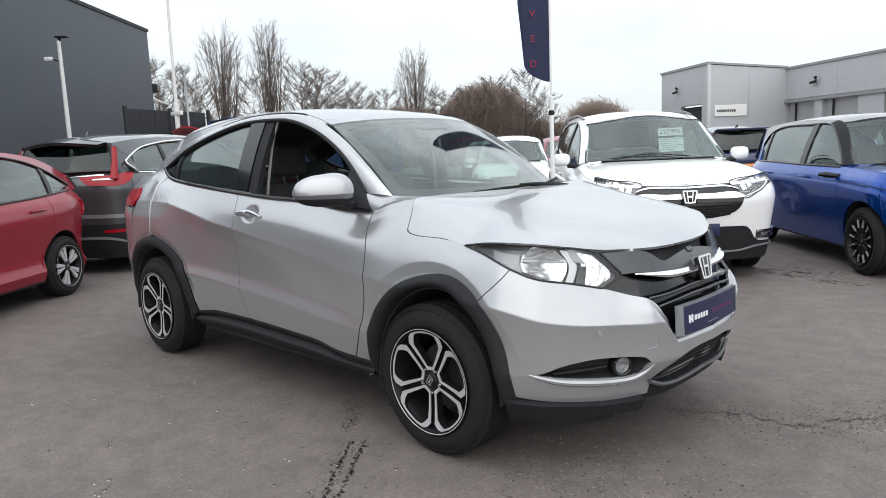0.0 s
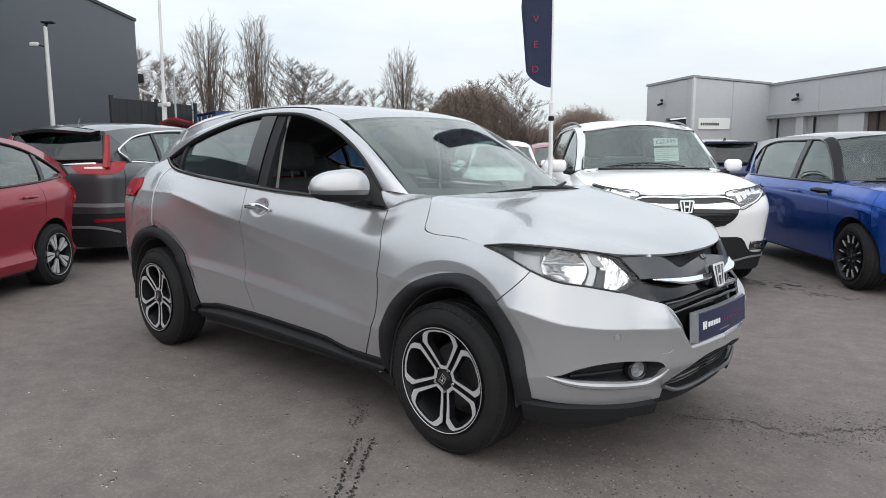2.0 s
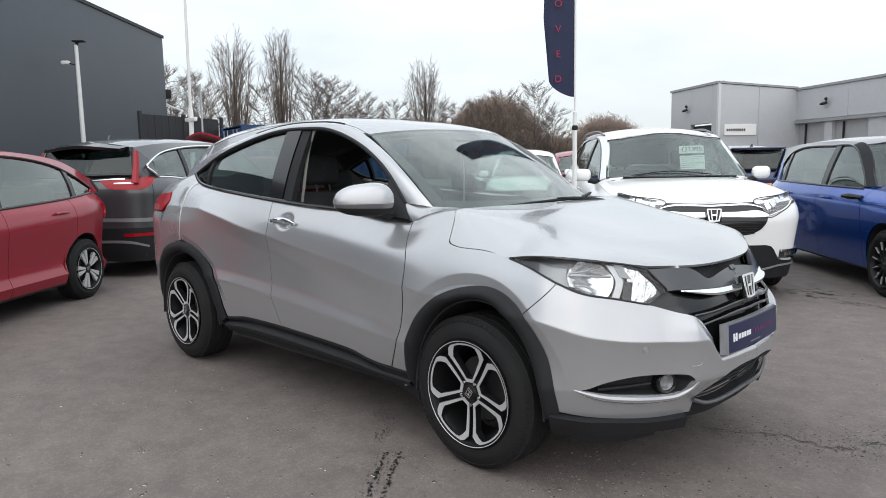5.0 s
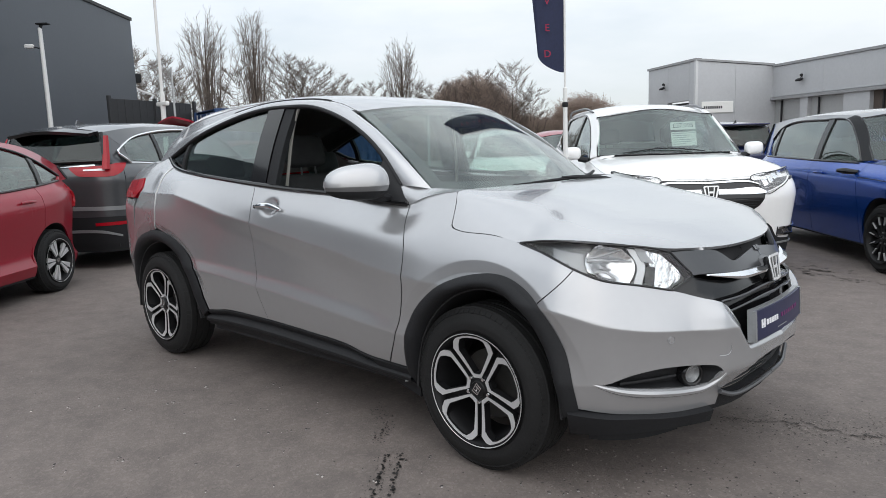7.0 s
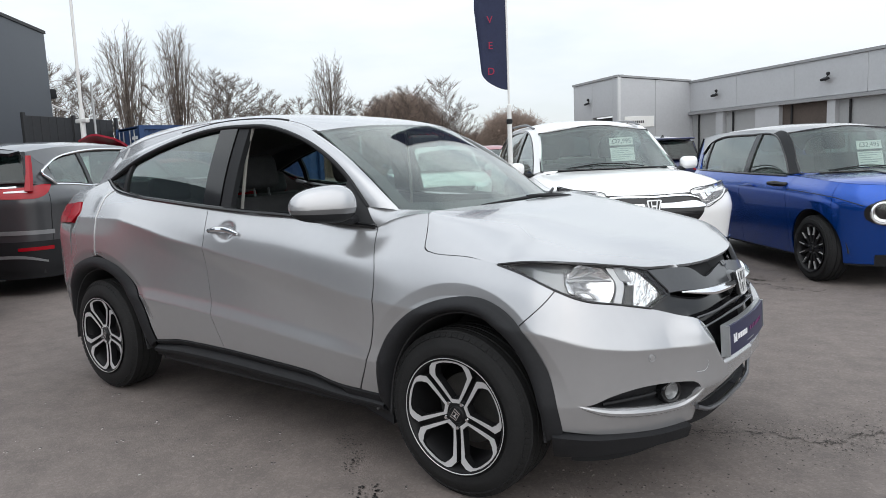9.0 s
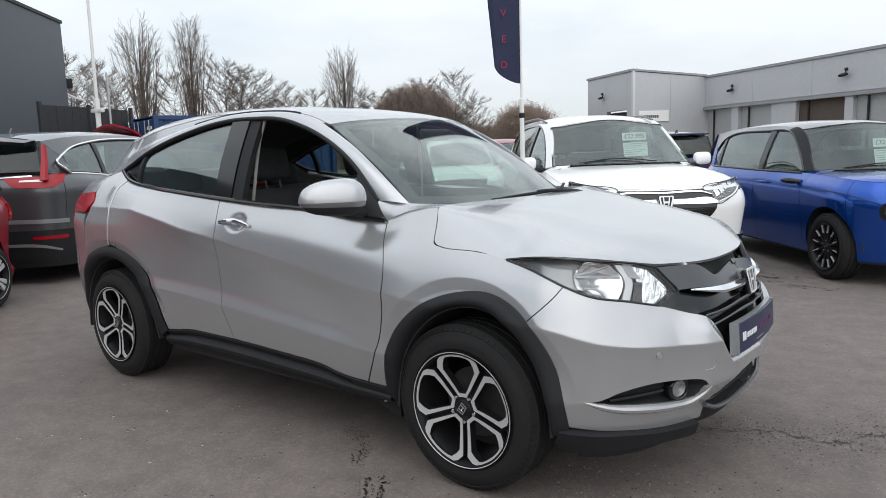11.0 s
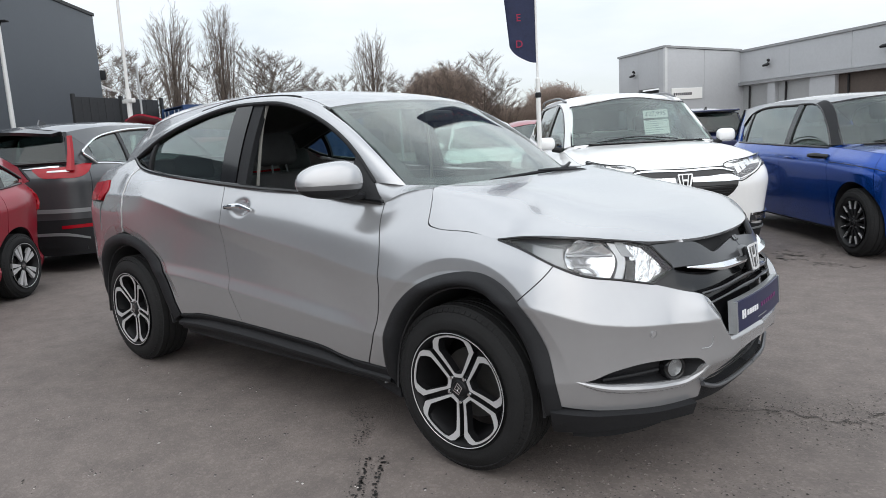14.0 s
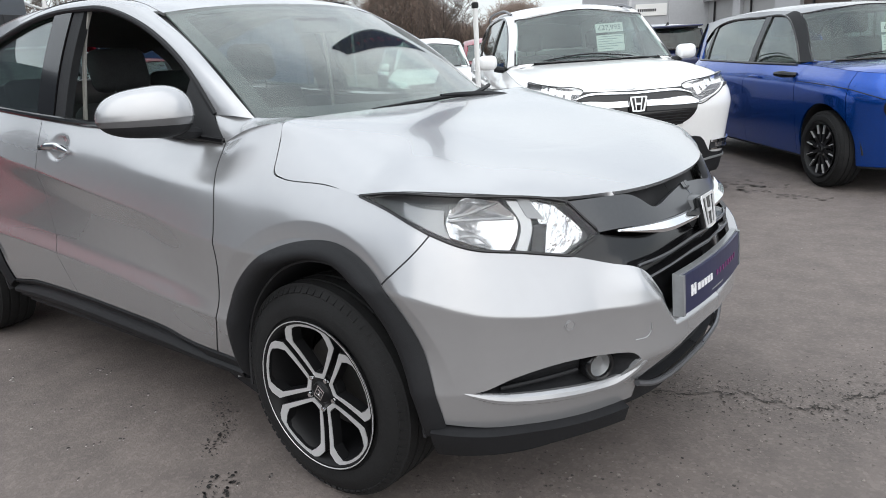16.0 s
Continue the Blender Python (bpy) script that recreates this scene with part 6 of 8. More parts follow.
# wipers
blade = [(-0.215, -0.3, 1.094), (-0.19, -0.2, 1.098), (-0.168, -0.05, 1.102), (-0.155, 0.1, 1.104), (-0.15, 0.24, 1.1)]
wiper = part("wiper", mesh_of(*tube(blade, [0.003, 0.006, 0.008, 0.008, 0.005], 6), TRIM), hrv, "black windscreen wiper")
part("wiper_arm", mesh_of(*tube([(-0.16, 0.02, 1.112), (-0.145, 0.15, 1.108), (-0.12, 0.34, 1.09), (-0.1, 0.4, 1.075)], [0.006, 0.009, 0.011, 0.014], 6), TRIM), wiper)
part("wiper", mesh_of(*tube([(-0.2, 0.3, 1.1), (-0.24, 0.42, 1.11), (-0.3, 0.55, 1.115)], 0.008, 6), TRIM), hrv, "black windscreen wiper")
for x, y, z in ((-0.36, 0.838, 0.442), (-0.43, 0.82, 0.268)):
    for sgn in (-1, 1):
        part("liner_clip", mesh_of(*lathe([(0, 0.006), (0.004, 0.005), (0.0055, 0.0), (0.0055, -0.03)], 10, "y"), LAMP_GREY), hrv, "small pale liner clip", pose(x, y * sgn, z, 0, 0, 0 if sgn > 0 else 180))
# wheels
for x, sgn, st in ((0, -1, 1), (-2.61, -1, 0), (0, 1, 1), (-2.61, 1, 0)):
    add_wheel(hrv, x, sgn * 0.7675, 0.332, sgn, 0.332, 0.226, 0.215, "petal", 58 if x == 0 else 63, 0)
# cabin
part("floor_pan", mesh_of(*join(box(-2.1, -0.45, -0.78, 0.78, 0.24, 0.3), box(-3.2, -2.1, -0.48, 0.48, 0.3, 0.7), box(-0.45, 0.6, -0.48, 0.48, 0.24, 0.75)), DARK, smooth=False), hrv)
for sgn in (-1, 1):
    part("door_card", mesh_of(*slab(np.array([[[x, 0.72 * sgn, z] for z in (0.35, 0.7, 1.075)] for x in (-2.4, -1.5, -0.66)]), 0.03), CABIN), hrv)
dash = coons([(-0.62, -0.7, 0.86), (-0.55, 0, 0.84), (-0.62, 0.7, 0.86)], [(-0.3, -0.62, 1.07), (-0.2, 0, 1.06), (-0.3, 0.62, 1.07)], [(-0.64, -0.68, 1.0)], [(-0.64, 0.68, 1.0)], 20, 10)
part("dashboard", mesh_of(*slab(dash, 0.04), CABIN), hrv, "dark dashboard")


def car_seat(car, x, y, z, tall=0.62, wide=0.5, head=True):
    """A car seat with cushion, backrest and headrest."""
    cush = rounded_box(-0.28, 0.26, -wide / 2, wide / 2, -0.07, 0.08, 0.05, 3)
    s = part("seat", mesh_of(*cush, SEAT), car, "dark cloth seat", pose(x, y, z))
    part("backrest", mesh_of(*rounded_box(-0.07, 0.07, -wide / 2, wide / 2, 0, tall, 0.055, 3), SEAT), s, "", pose(-0.26, 0, 0.02, 0, -16, 0))
    if head:
        part("headrest", mesh_of(*rounded_box(-0.05, 0.05, -0.13, 0.13, 0, 0.19, 0.045, 3), SEAT), s, "", pose(-0.455, 0, tall + 0.04, 0, -12, 0))
        for dy in (-0.05, 0.05):
            part("headrest_post", mesh_of(*tube([(-0.43, dy, tall - 0.04), (-0.455, dy, tall + 0.08)], 0.006, 6, False), GRILLE_GREY), s)
    return s


for y in (-0.37, 0.37):
    car_seat(hrv, -1.2, y, 0.52)
car_seat(hrv, -2.05, 0, 0.55, 0.56, 1.24, False)
for y in (-0.4, 0.4):
    part("rear_headrest", mesh_of(*rounded_box(-0.05, 0.05, -0.13, 0.13, 0, 0.16, 0.045, 3), SEAT), hrv, "", pose(-2.48, y, 1.1, 0, -14, 0))
for sgn in (-1, 1):
    belt_path = np.array([(-1.345, 0.595, 1.52), (-1.36, 0.63, 1.42), (-1.375, 0.67, 1.2), (-1.39, 0.69, 1.0), (-1.38, 0.68, 0.7)])
    part("pillar_trim", mesh_of(*tube(sided(belt_path + np.array([-0.035, 0, 0]), sgn), 0.009, 6), PILLAR_TRIM), hrv, "pale grey inner pillar trim")
wheel_ring = lathe([(0.18 + 0.014 * math.cos(a), 0.014 * math.sin(a)) for a in np.linspace(0, 2 * math.pi, 9)], 36, "x")
stw = part("steering_wheel", mesh_of(*wheel_ring, CABIN), hrv, "black steering wheel", pose(-0.72, -0.37, 0.93, 0, -24, 0))
part("steering_boss", mesh_of(*rounded_box(-0.03, 0.01, -0.07, 0.07, -0.06, 0.06, 0.02), CABIN), stw)
for a in (0, 180, 270):
    part("steering_spoke", mesh_of(*box(-0.008, 0.008, 0.04, 0.175, -0.016, 0.016), CABIN, smooth=False), stw, "", pose(0, 0, 0, a, 0, 0))
part("interior_mirror", mesh_of(*rounded_box(-0.02, 0.02, -0.115, 0.115, -0.03, 0.03, 0.015), CABIN), hrv, "", pose(-0.76, 0, 1.4))


# ---- the other cars in the yard ----
def unit_np(v):
    return v / np.linalg.norm(v)


class Car:
    """A parked car from a few body lines: origin on the ground under the middle of the front axle, nose to +x."""

    def __init__(self, name, label, m, paint, wb, fo, ro, hw, tyre, rim, style, belt, edge, roof, top, rail, screen, rear, clad=False, roof_paint=None, group="", mirrors=True, pillar=None, low=0.34, corner=(0.93, 0.81, 0.6, 0.32), ledge=False):
        self.root = thing(name, label, "car", m, group)
        self.mirrors, self.pillar, self.low = mirrors, pillar or paint, low
        self.paint, self.wb, self.fo, self.ro, self.hw, self.tyre = paint, wb, fo, ro, hw, tyre
        xr = -(wb + ro)
        w = hw
        plan = [(xr, 0), (xr + 0.012, 0.35 * w), (xr + 0.06, 0.66 * w), (xr + 0.2, 0.87 * w), (xr + 0.48, 0.97 * w), (-wb + 0.1, w), (-wb * 0.6, w), (-wb * 0.25, w), (0.05, 0.997 * w),
                (fo - 0.5, 0.985 * w), *[(fo - back, k * w) for back, k in zip((0.34, 0.21, 0.11, 0.035), corner)], (fo, 0)]
        far, near = xr - 1.0, fo + 1.0
        line = belt + edge
        self.line = line
        foot = [(0.2, 0.05), (0.31, 0.012), (0.385, 0.048)] if ledge else [(0.2, 0.085), (0.38, 0.05)]
        self.shell = Shell(plan, [
            *[([(far, z), (near, z)], [(far, d), (near, d)]) for z, d in foot],
            ([(x, z - 0.3) for x, z in line], [(far, 0.014), (near, 0.014)]),
            ([(x, z - 0.19) for x, z in line], [(far, 0), (near, 0)]),
            ([(x, z - 0.1) for x, z in line], [(far, 0.022), (near, 0.022)]),
            (line, [(far, 0.09), (xr + 0.5, 0.1), (-wb * 0.5, 0.075), (-0.4, 0.12), (0.2, 0.1), (near, 0.09)])], creases=(len(foot) + 1,))
        self.zs = lambda s: pchip(*zip(*line), s)
        self.body(clad)
        self.upper(belt, roof, top, rail, screen, rear, roof_paint or paint)
        for x in (0, -wb):
            for sgn in (-1, 1):
                add_wheel(self.root, x, sgn * (hw - 0.115), tyre, sgn, tyre, rim, 0.215, style, 20, 0)
        self.cabin(screen)

    def put(self, name, shape, mat, label="", parent=None, m=None, sharp=32):
        return part(name, mesh_of(*shape, mat, sharp=sharp), parent or self.root, label, m)

    def patch(self, name, b, t, l, r, mat, sgn, thick=0.01, lift=0.004, nu=14, nv=8, label="", parent=None):
        return self.put(name, slab(sided(self.shell(coons(b, t, l, r, nu, nv)), sgn), thick, lift), mat, label, parent)

    def body(self, clad):
        wb, fo, hw, tyre = self.wb, self.fo, self.hw, self.tyre
        ra = tyre + 0.06
        floor_z = self.low

        def low(s):
            z = np.full(np.shape(s), floor_z)
            for c in (0, -wb):
                k = np.abs(s - c) < ra
                z = np.where(k, np.maximum(z, tyre + np.sqrt(np.maximum(ra * ra - (s - c) ** 2, 0))), z)
            return z
        sh = self.shell
        seams = [("tailgate_side", sh.tail, -(wb + self.ro) + 0.25), ("rear_quarter_panel", -(wb + self.ro) + 0.25, -wb + 0.16), ("rear_door", -wb + 0.16, -wb * 0.5 - 0.12),
                 ("front_door", -wb * 0.5 - 0.12, -0.43), ("front_wing", -0.43, fo - 0.42), ("front_bumper", fo - 0.42, sh.nose)]
        for sgn in (-1, 1):
            for name, a, b in seams:
                us = np.linspace(a + 0.003, b - 0.003 if b < sh.nose else b, 44)
                extra = [c + ra * math.cos(t) for c in (0, -wb) for t in np.linspace(0, math.pi, 30) if a + 0.01 < c + ra * math.cos(t) < b - 0.01]
                us = np.unique(np.round(np.concatenate([us, extra]), 4))
                lo, hi = low(us), self.zs(us)
                v = np.linspace(0, 1, 18)[None]
                g = np.stack([np.repeat(us[:, None], 18, 1), lo[:, None] * (1 - v) + hi[:, None] * v], -1)
                self.put(name, slab(sided(sh(g), sgn), 0.014), self.paint)
                if name.endswith("door"):
                    hx = a + 0.14
                    z = float(self.zs(hx)) - 0.12
                    c = sh(np.array([[[hx, z], [hx + 0.1, z + 0.004], [hx + 0.2, z]]]))[0] + np.array([0, 0.02, 0])
                    self.put("door_handle", tube(sided(c, sgn), [0.01, 0.014, 0.01], 8), self.paint)
            us = np.linspace(-wb + ra, -ra, 40)
            g = np.stack([np.repeat(us[:, None], 5, 1), np.linspace(0.2, floor_z - 0.004, 5)[None] + 0 * us[:, None]], -1)
            self.put("sill", slab(sided(sh(g), sgn), 0.03, 0.004), TRIM)
            for c in (0, -wb):
                ang = np.linspace(-0.02, math.pi + 0.02, 40)
                ring = np.stack([c + ra * np.cos(ang), tyre + ra * np.sin(ang)], -1)
                edge = np.minimum(sh(ring[None])[0, :, 1] - 0.02, hw - 0.03)
                rows = [np.stack([ring[:, 0], y * sgn, ring[:, 1]], -1) for y in (edge, np.minimum(edge - 0.05, hw - 0.2), np.full(40, hw - 0.36))]
                self.put("wheel_housing", slab(np.stack(rows, 1), 0.01), DARK)
                self.put("wheel_housing_back", prism([*ring.tolist(), (c - ra, 0.2), (c + ra, 0.2)], 0.02, "y", sgn * (hw - 0.36)), DARK)
                if clad:
                    rr = np.linspace(ra - 0.004, ra + 0.055, 4)
                    g = np.stack([c + rr[None] * np.cos(ang)[:, None], tyre + rr[None] * np.sin(ang)[:, None]], -1)
                    self.put("arch_cladding", slab(sided(sh(g), sgn), 0.03, 0.01), TRIM)
            for a, b in ((sh.tail, -wb - ra - 0.01), (ra + 0.01, sh.nose)):
                us = np.linspace(a, b, 30)
                g = np.stack([np.repeat(us[:, None], 5, 1), np.linspace(0.2, floor_z - 0.004, 5)[None] + 0 * us[:, None]], -1)
                self.put("lower_skirt", slab(sided(sh(g), sgn), 0.02, 0.002), TRIM)
        self.put("underbody", join(box(-wb + ra, -ra, -hw + 0.1, hw - 0.1, 0.2, 0.3), box(-ra, ra, -hw + 0.38, hw - 0.38, 0.2, 0.8), box(-wb - ra, -wb + ra, -hw + 0.38, hw - 0.38, 0.25, 0.8), box(-wb - self.ro + 0.2, -wb - ra, -hw + 0.2, hw - 0.2, 0.25, 0.7)), DARK)

    def upper(self, belt, roof, top, rail, screen, rear, roof_paint):
        """roof: middle (x, z); top: upper line of the side glass (x, y, z); rail: edge of the roof (x, y, z); screen and rear: base middle (x, z) and base corner (x, y, z)."""
        sh = self.shell
        e, c = spline(rail)(np.linspace(0, 1, 44)), spline([(x, 0, z) for x, z in roof])(np.linspace(0, 1, 44))
        rows = [e * np.array([1, v, 1]) + (c - e) * np.array([1 - v * v, 0, 1 - abs(v) ** 2.6]) for v in np.linspace(-1, 1, 25)]
        self.put("roof", slab(np.stack(rows, 1), 0.014), roof_paint)
        self.put("headliner", slab(np.stack(rows, 1) * np.array([1, 0.95, 1]) - np.array([0, 0, 0.04]), 0.01), HEADLINER)
        sx = np.array([top[0][0] + (top[-1][0] - top[0][0]) * k for k in np.linspace(0, 1, 60)])
        base = sh(np.stack([sx, self.zs(sx)], -1)[None])[0]
        base[:, 1] -= 0.004
        tops = spline(top)(np.linspace(0, 1, 300))

        def strip(x0, x1, x2, x3, n=14, rows=8, bulge=0.012):
            """Between waist (x0 to x1) and the upper line (x2 to x3)."""
            lo = np.stack([np.interp(np.linspace(x0, x1, n), base[:, 0], base[:, c]) for c in range(3)], -1)
            hi = np.stack([np.interp(np.linspace(x2, x3, n), tops[:, 0], tops[:, c]) for c in range(3)], -1)
            v = np.linspace(0, 1, rows)[None, :, None]
            return lo[:, None] * (1 - v) + hi[:, None] * v + np.array([0, bulge, 0]) * np.sin(np.pi * v)
        x0, x1 = top[0][0], top[-1][0]
        b = -self.wb * 0.5 - 0.12
        self.strip = strip
        for sgn in (-1, 1):
            q = -self.wb + 0.02
            for name, a in (("rear_quarter_glass", (x0 + 0.02, q - 0.03, x0 + 0.05, q - 0.03)), ("rear_door_glass", (q + 0.02, b - 0.04, q + 0.02, b - 0.04)), ("front_door_glass", (b + 0.05, x1 - 0.03, b + 0.05, x1 - 0.03))):
                self.put(name, slab(sided(strip(*a) - np.array([0, 0.012, 0]), sgn), 0.004), TINT).visible_shadow = False
            self.put("door_pillar", slab(sided(strip(b - 0.05, b + 0.06, b - 0.05, b + 0.06, 4), sgn), 0.02, 0.002), BLACK_GLOSS)
            self.put("door_pillar", slab(sided(strip(q - 0.035, q + 0.025, q - 0.035, q + 0.025, 4), sgn), 0.02, 0.0), BLACK_GLOSS)
            r2 = spline([*rail, (screen[1][0], screen[1][1], screen[1][2])])(np.linspace(0, 1, 50))
            a2 = spline([*top])(np.linspace(0, 1, 50))
            v = np.linspace(0, 1, 5)[None, :, None]
            band = a2[:, None] * (1 - v) + r2[:, None] * v
            k = int(np.argmax(a2[:, 0] > rail[-1][0] - 0.2))
            self.put("roof_rail_panel", slab(sided(band[:k + 1], sgn), 0.03, 0.004), roof_paint)
            self.put("screen_pillar", slab(sided(band[k:], sgn), 0.03, 0.004), self.pillar)
            self.put("window_surround", tube(sided(a2, sgn), 0.01, 6, False), BLACK_GLOSS)
            self.put("waist_strip", tube(sided(base + np.array([0, 0.008, 0]), sgn), 0.012, 6, False), BLACK_GLOSS)
            # shoulder behind the side glass, to the tail
            tail_s = np.linspace(-(self.wb + self.ro) + 0.12, x0 + 0.02, 16)
            lo = sh(np.stack([tail_s, self.zs(tail_s)], -1)[None])[0]
            hi = spline([(rear[1][0], rear[1][1], rear[1][2]), rail[0], top[0]])(np.linspace(0, 1, 16))
            v = np.linspace(0, 1, 8)[None, :, None]
            self.put("rear_pillar", slab(sided(lo[:, None] * (1 - v) + hi[:, None] * v, sgn), 0.014, 0.002), self.paint)
            # scuttle corner
            zc = float(self.zs(x1))
            self.put("pillar_foot", slab(sided(coons([(x1 - 0.02, base[-1][1], zc), (-0.25, base[-1][1] - 0.02, float(self.zs(-0.25)))], [tuple(screen[1]), (screen[0][0] - 0.1, screen[1][1] * 0.8, screen[0][1])], [], [], 8, 5), sgn), 0.012), self.paint)
            # mirror
            if not self.mirrors:
                continue
            mm = pose(x1 - 0.08, sgn * (self.hw + 0.03), zc + 0.08)
            mir = self.put("door_mirror", rounded_box(-0.06, 0.06, -0.1, 0.085, -0.06, 0.075, 0.05, 4), self.paint, "", None, mm)
            self.put("mirror_arm", tube([(0, -0.06 * sgn, -0.05), (0.03, -0.16 * sgn, -0.07)], 0.03, 8, False), TRIM, "", mir)
        sb, sc_ = screen
        scr = coons([(sc_[0], -sc_[1], sc_[2]), (sb[0] - 0.06, -sc_[1] * 0.5, sb[1]), (sb[0], 0, sb[1]), (sb[0] - 0.06, sc_[1] * 0.5, sb[1]), (sc_[0], sc_[1], sc_[2])],
                    [(rail[-1][0], -rail[-1][1], rail[-1][2]), (roof[-1][0], 0, roof[-1][1]), (rail[-1][0], rail[-1][1], rail[-1][2])], [], [], 24, 14)
        self.scr = scr
        self.put("windscreen", slab(scr, 0.005, 0.004), SCREEN_DARK).visible_shadow = False
        for line in (scr[:, 0], scr[:, -1], scr[0], scr[-1]):
            self.put("screen_border", tube(line, 0.009, 6, False), BLACK_GLOSS)
        rb, rc = rear
        rw = coons([(rc[0], -rc[1], rc[2]), (rb[0], 0, rb[1]), (rc[0], rc[1], rc[2])], [(rail[0][0], -rail[0][1], rail[0][2]), (roof[0][0], 0, roof[0][1]), (rail[0][0], rail[0][1], rail[0][2])], [], [], 20, 10)
        self.rw = rw
        self.put("rear_window", slab(rw, 0.005, 0.004), REAR_DARK).visible_shadow = False
        for line in (rw[:, 0], rw[0], rw[-1]):
            self.put("screen_border", tube(line, 0.02, 6, False), BLACK_GLOSS)
        # tailgate between waist and rear window
        us = np.linspace(sh.tail, -(self.wb + self.ro) + 0.2, 20)
        lo = sh(np.stack([us, self.zs(us)], -1)[None])[0]
        hi = spline([(rb[0], 0, rb[1]), (rc[0], rc[1], rc[2])])(np.linspace(0, 1, 20))
        v = np.linspace(0, 1, 5)[None, :, None]
        for sgn in (-1, 1):
            self.put("tailgate", slab(sided(lo[:, None] * (1 - v) + hi[:, None] * v, sgn), 0.014), self.paint)
        # bonnet: from the wing tops to the middle line
        us = np.linspace(max(-0.38, x1 + 0.02), sh.nose, 60)
        e = sh(np.stack([us, self.zs(us) + 0.003], -1)[None])[0]
        zn = float(self.zs(sh.nose))
        mid = spline([(sb[0] + 0.04, 0, sb[1] - 0.01), (sb[0] * 0.4 + self.fo * 0.35, 0, sb[1] * 0.62 + zn * 0.38 + 0.035), (self.fo - 0.25, 0, zn + 0.06), (self.fo - 0.09, 0, zn + 0.003)])(np.linspace(0, 1, 60))
        rows = []
        for v in np.linspace(-1, 1, 41):
            k = abs(v)
            t = np.linspace(0, 1, 60)[:, None]
            f = (1 - k ** (4 - 1.5 * t)) ** (1 / (1.7 - 0.4 * t))
            rows.append(np.concatenate([mid[:, :1] + (e[:, :1] - mid[:, :1]) * k ** 2, e[:, 1:2] * v, e[:, 2:] + (mid[:, 2:] - e[:, 2:]) * f], 1))
        self.put("bonnet", slab(np.stack(rows, 1), 0.012), self.paint, sharp=50)
        self.put("wiper", tube([scr[4, 0] + [0, 0, 0.02], scr[10, 1] + [0, 0, 0.02], scr[16, 0] + [0.02, 0, 0.02]], 0.006, 6), TRIM)

    def cabin(self, screen):
        for y in (-0.37, 0.37):
            car_seat(self.root, -1.15, y, 0.55)
        car_seat(self.root, -self.wb + 0.55, 0, 0.58, 0.56, 1.2, False)
        x, z = screen[0]
        self.put("dashboard", rounded_box(x - 0.55, x - 0.05, -self.hw + 0.2, self.hw - 0.2, z - 0.25, z - 0.03, 0.05, 3), CABIN)

    def badge(self, x, z, k=1.0, lean=-6):
        b = ring_prism([(-0.04, -0.048), (0, -0.052), (0.04, -0.048), (0.058, 0.042), (0.05, 0.05), (-0.05, 0.05), (-0.058, 0.042)], [(-0.03, -0.038), (0, -0.041), (0.03, -0.038), (0.046, 0.036), (0.041, 0.04), (-0.041, 0.04), (-0.046, 0.036)], 0.004, "x", 0)
        u = [prism([(0.028 * e, 0.042), (0.019 * e, 0.042), (0.011 * e, -0.044), (0.018 * e, -0.044)], 0.004, "x", 0) for e in (-1, 1)] + [prism([(-0.02, -0.006), (0.02, -0.006), (0.02, 0.008), (-0.02, 0.008)], 0.0036, "x", 0)]
        self.put("badge_backing", rounded_box(-0.03, -0.001, -0.056 * k, 0.056 * k, -0.05 * k, 0.05 * k, 0.004), BLACK_GLOSS, "", None, pose(x, 0, z, 0, lean, 0))
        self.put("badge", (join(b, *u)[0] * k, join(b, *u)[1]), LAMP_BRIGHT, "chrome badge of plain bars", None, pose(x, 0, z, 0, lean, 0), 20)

    def price(self, text, u, v, text_size=0.085):
        """A price card and a sheet behind the windscreen."""
        p = self.scr[u, v]
        n = normals(self.scr)[u, v]
        n = unit_np(n * np.array([1, 0, 0.2]))
        across = np.array([0.0, 1.0, 0.0])
        up = np.cross(n, across)
        m = Matrix(((across[0], up[0], n[0], p[0] - n[0] * 0.1), (across[1], up[1], n[1], p[1] - n[1] * 0.1), (across[2], up[2], n[2], p[2] - n[2] * 0.1), (0, 0, 0, 1)))
        return m @ pose(0, 0, 0, 0, 0, 1)


CROSSOVER = dict(wb=2.66, fo=0.93, ro=1.0, hw=0.928, tyre=0.352, rim=0.242,
                 belt=[(-4.6, 1.21), (-3.3, 1.205), (-2.5, 1.15), (-1.2, 1.08), (-0.5, 1.05)], edge=[(-0.25, 1.03), (0.1, 1.0), (0.5, 0.96), (0.95, 0.93), (1.6, 0.9)],
                 roof=[(-3.42, 1.6), (-3.0, 1.655), (-2.2, 1.685), (-1.5, 1.665), (-0.9, 1.585)],
                 top=[(-3.25, 0.72, 1.38), (-3.05, 0.7, 1.465), (-2.6, 0.69, 1.54), (-1.9, 0.68, 1.57), (-1.35, 0.68, 1.55), (-1.0, 0.7, 1.44), (-0.7, 0.745, 1.25), (-0.5, 0.79, 1.08)],
                 rail=[(-3.42, 0.6, 1.54), (-3.0, 0.625, 1.59), (-2.2, 0.625, 1.62), (-1.5, 0.62, 1.605), (-0.99, 0.625, 1.52)],
                 screen=((-0.14, 1.115), (-0.38, 0.73, 1.105)), rear=((-3.62, 1.22), (-3.52, 0.68, 1.225)), clad=True, corner=(0.95, 0.87, 0.68, 0.37))


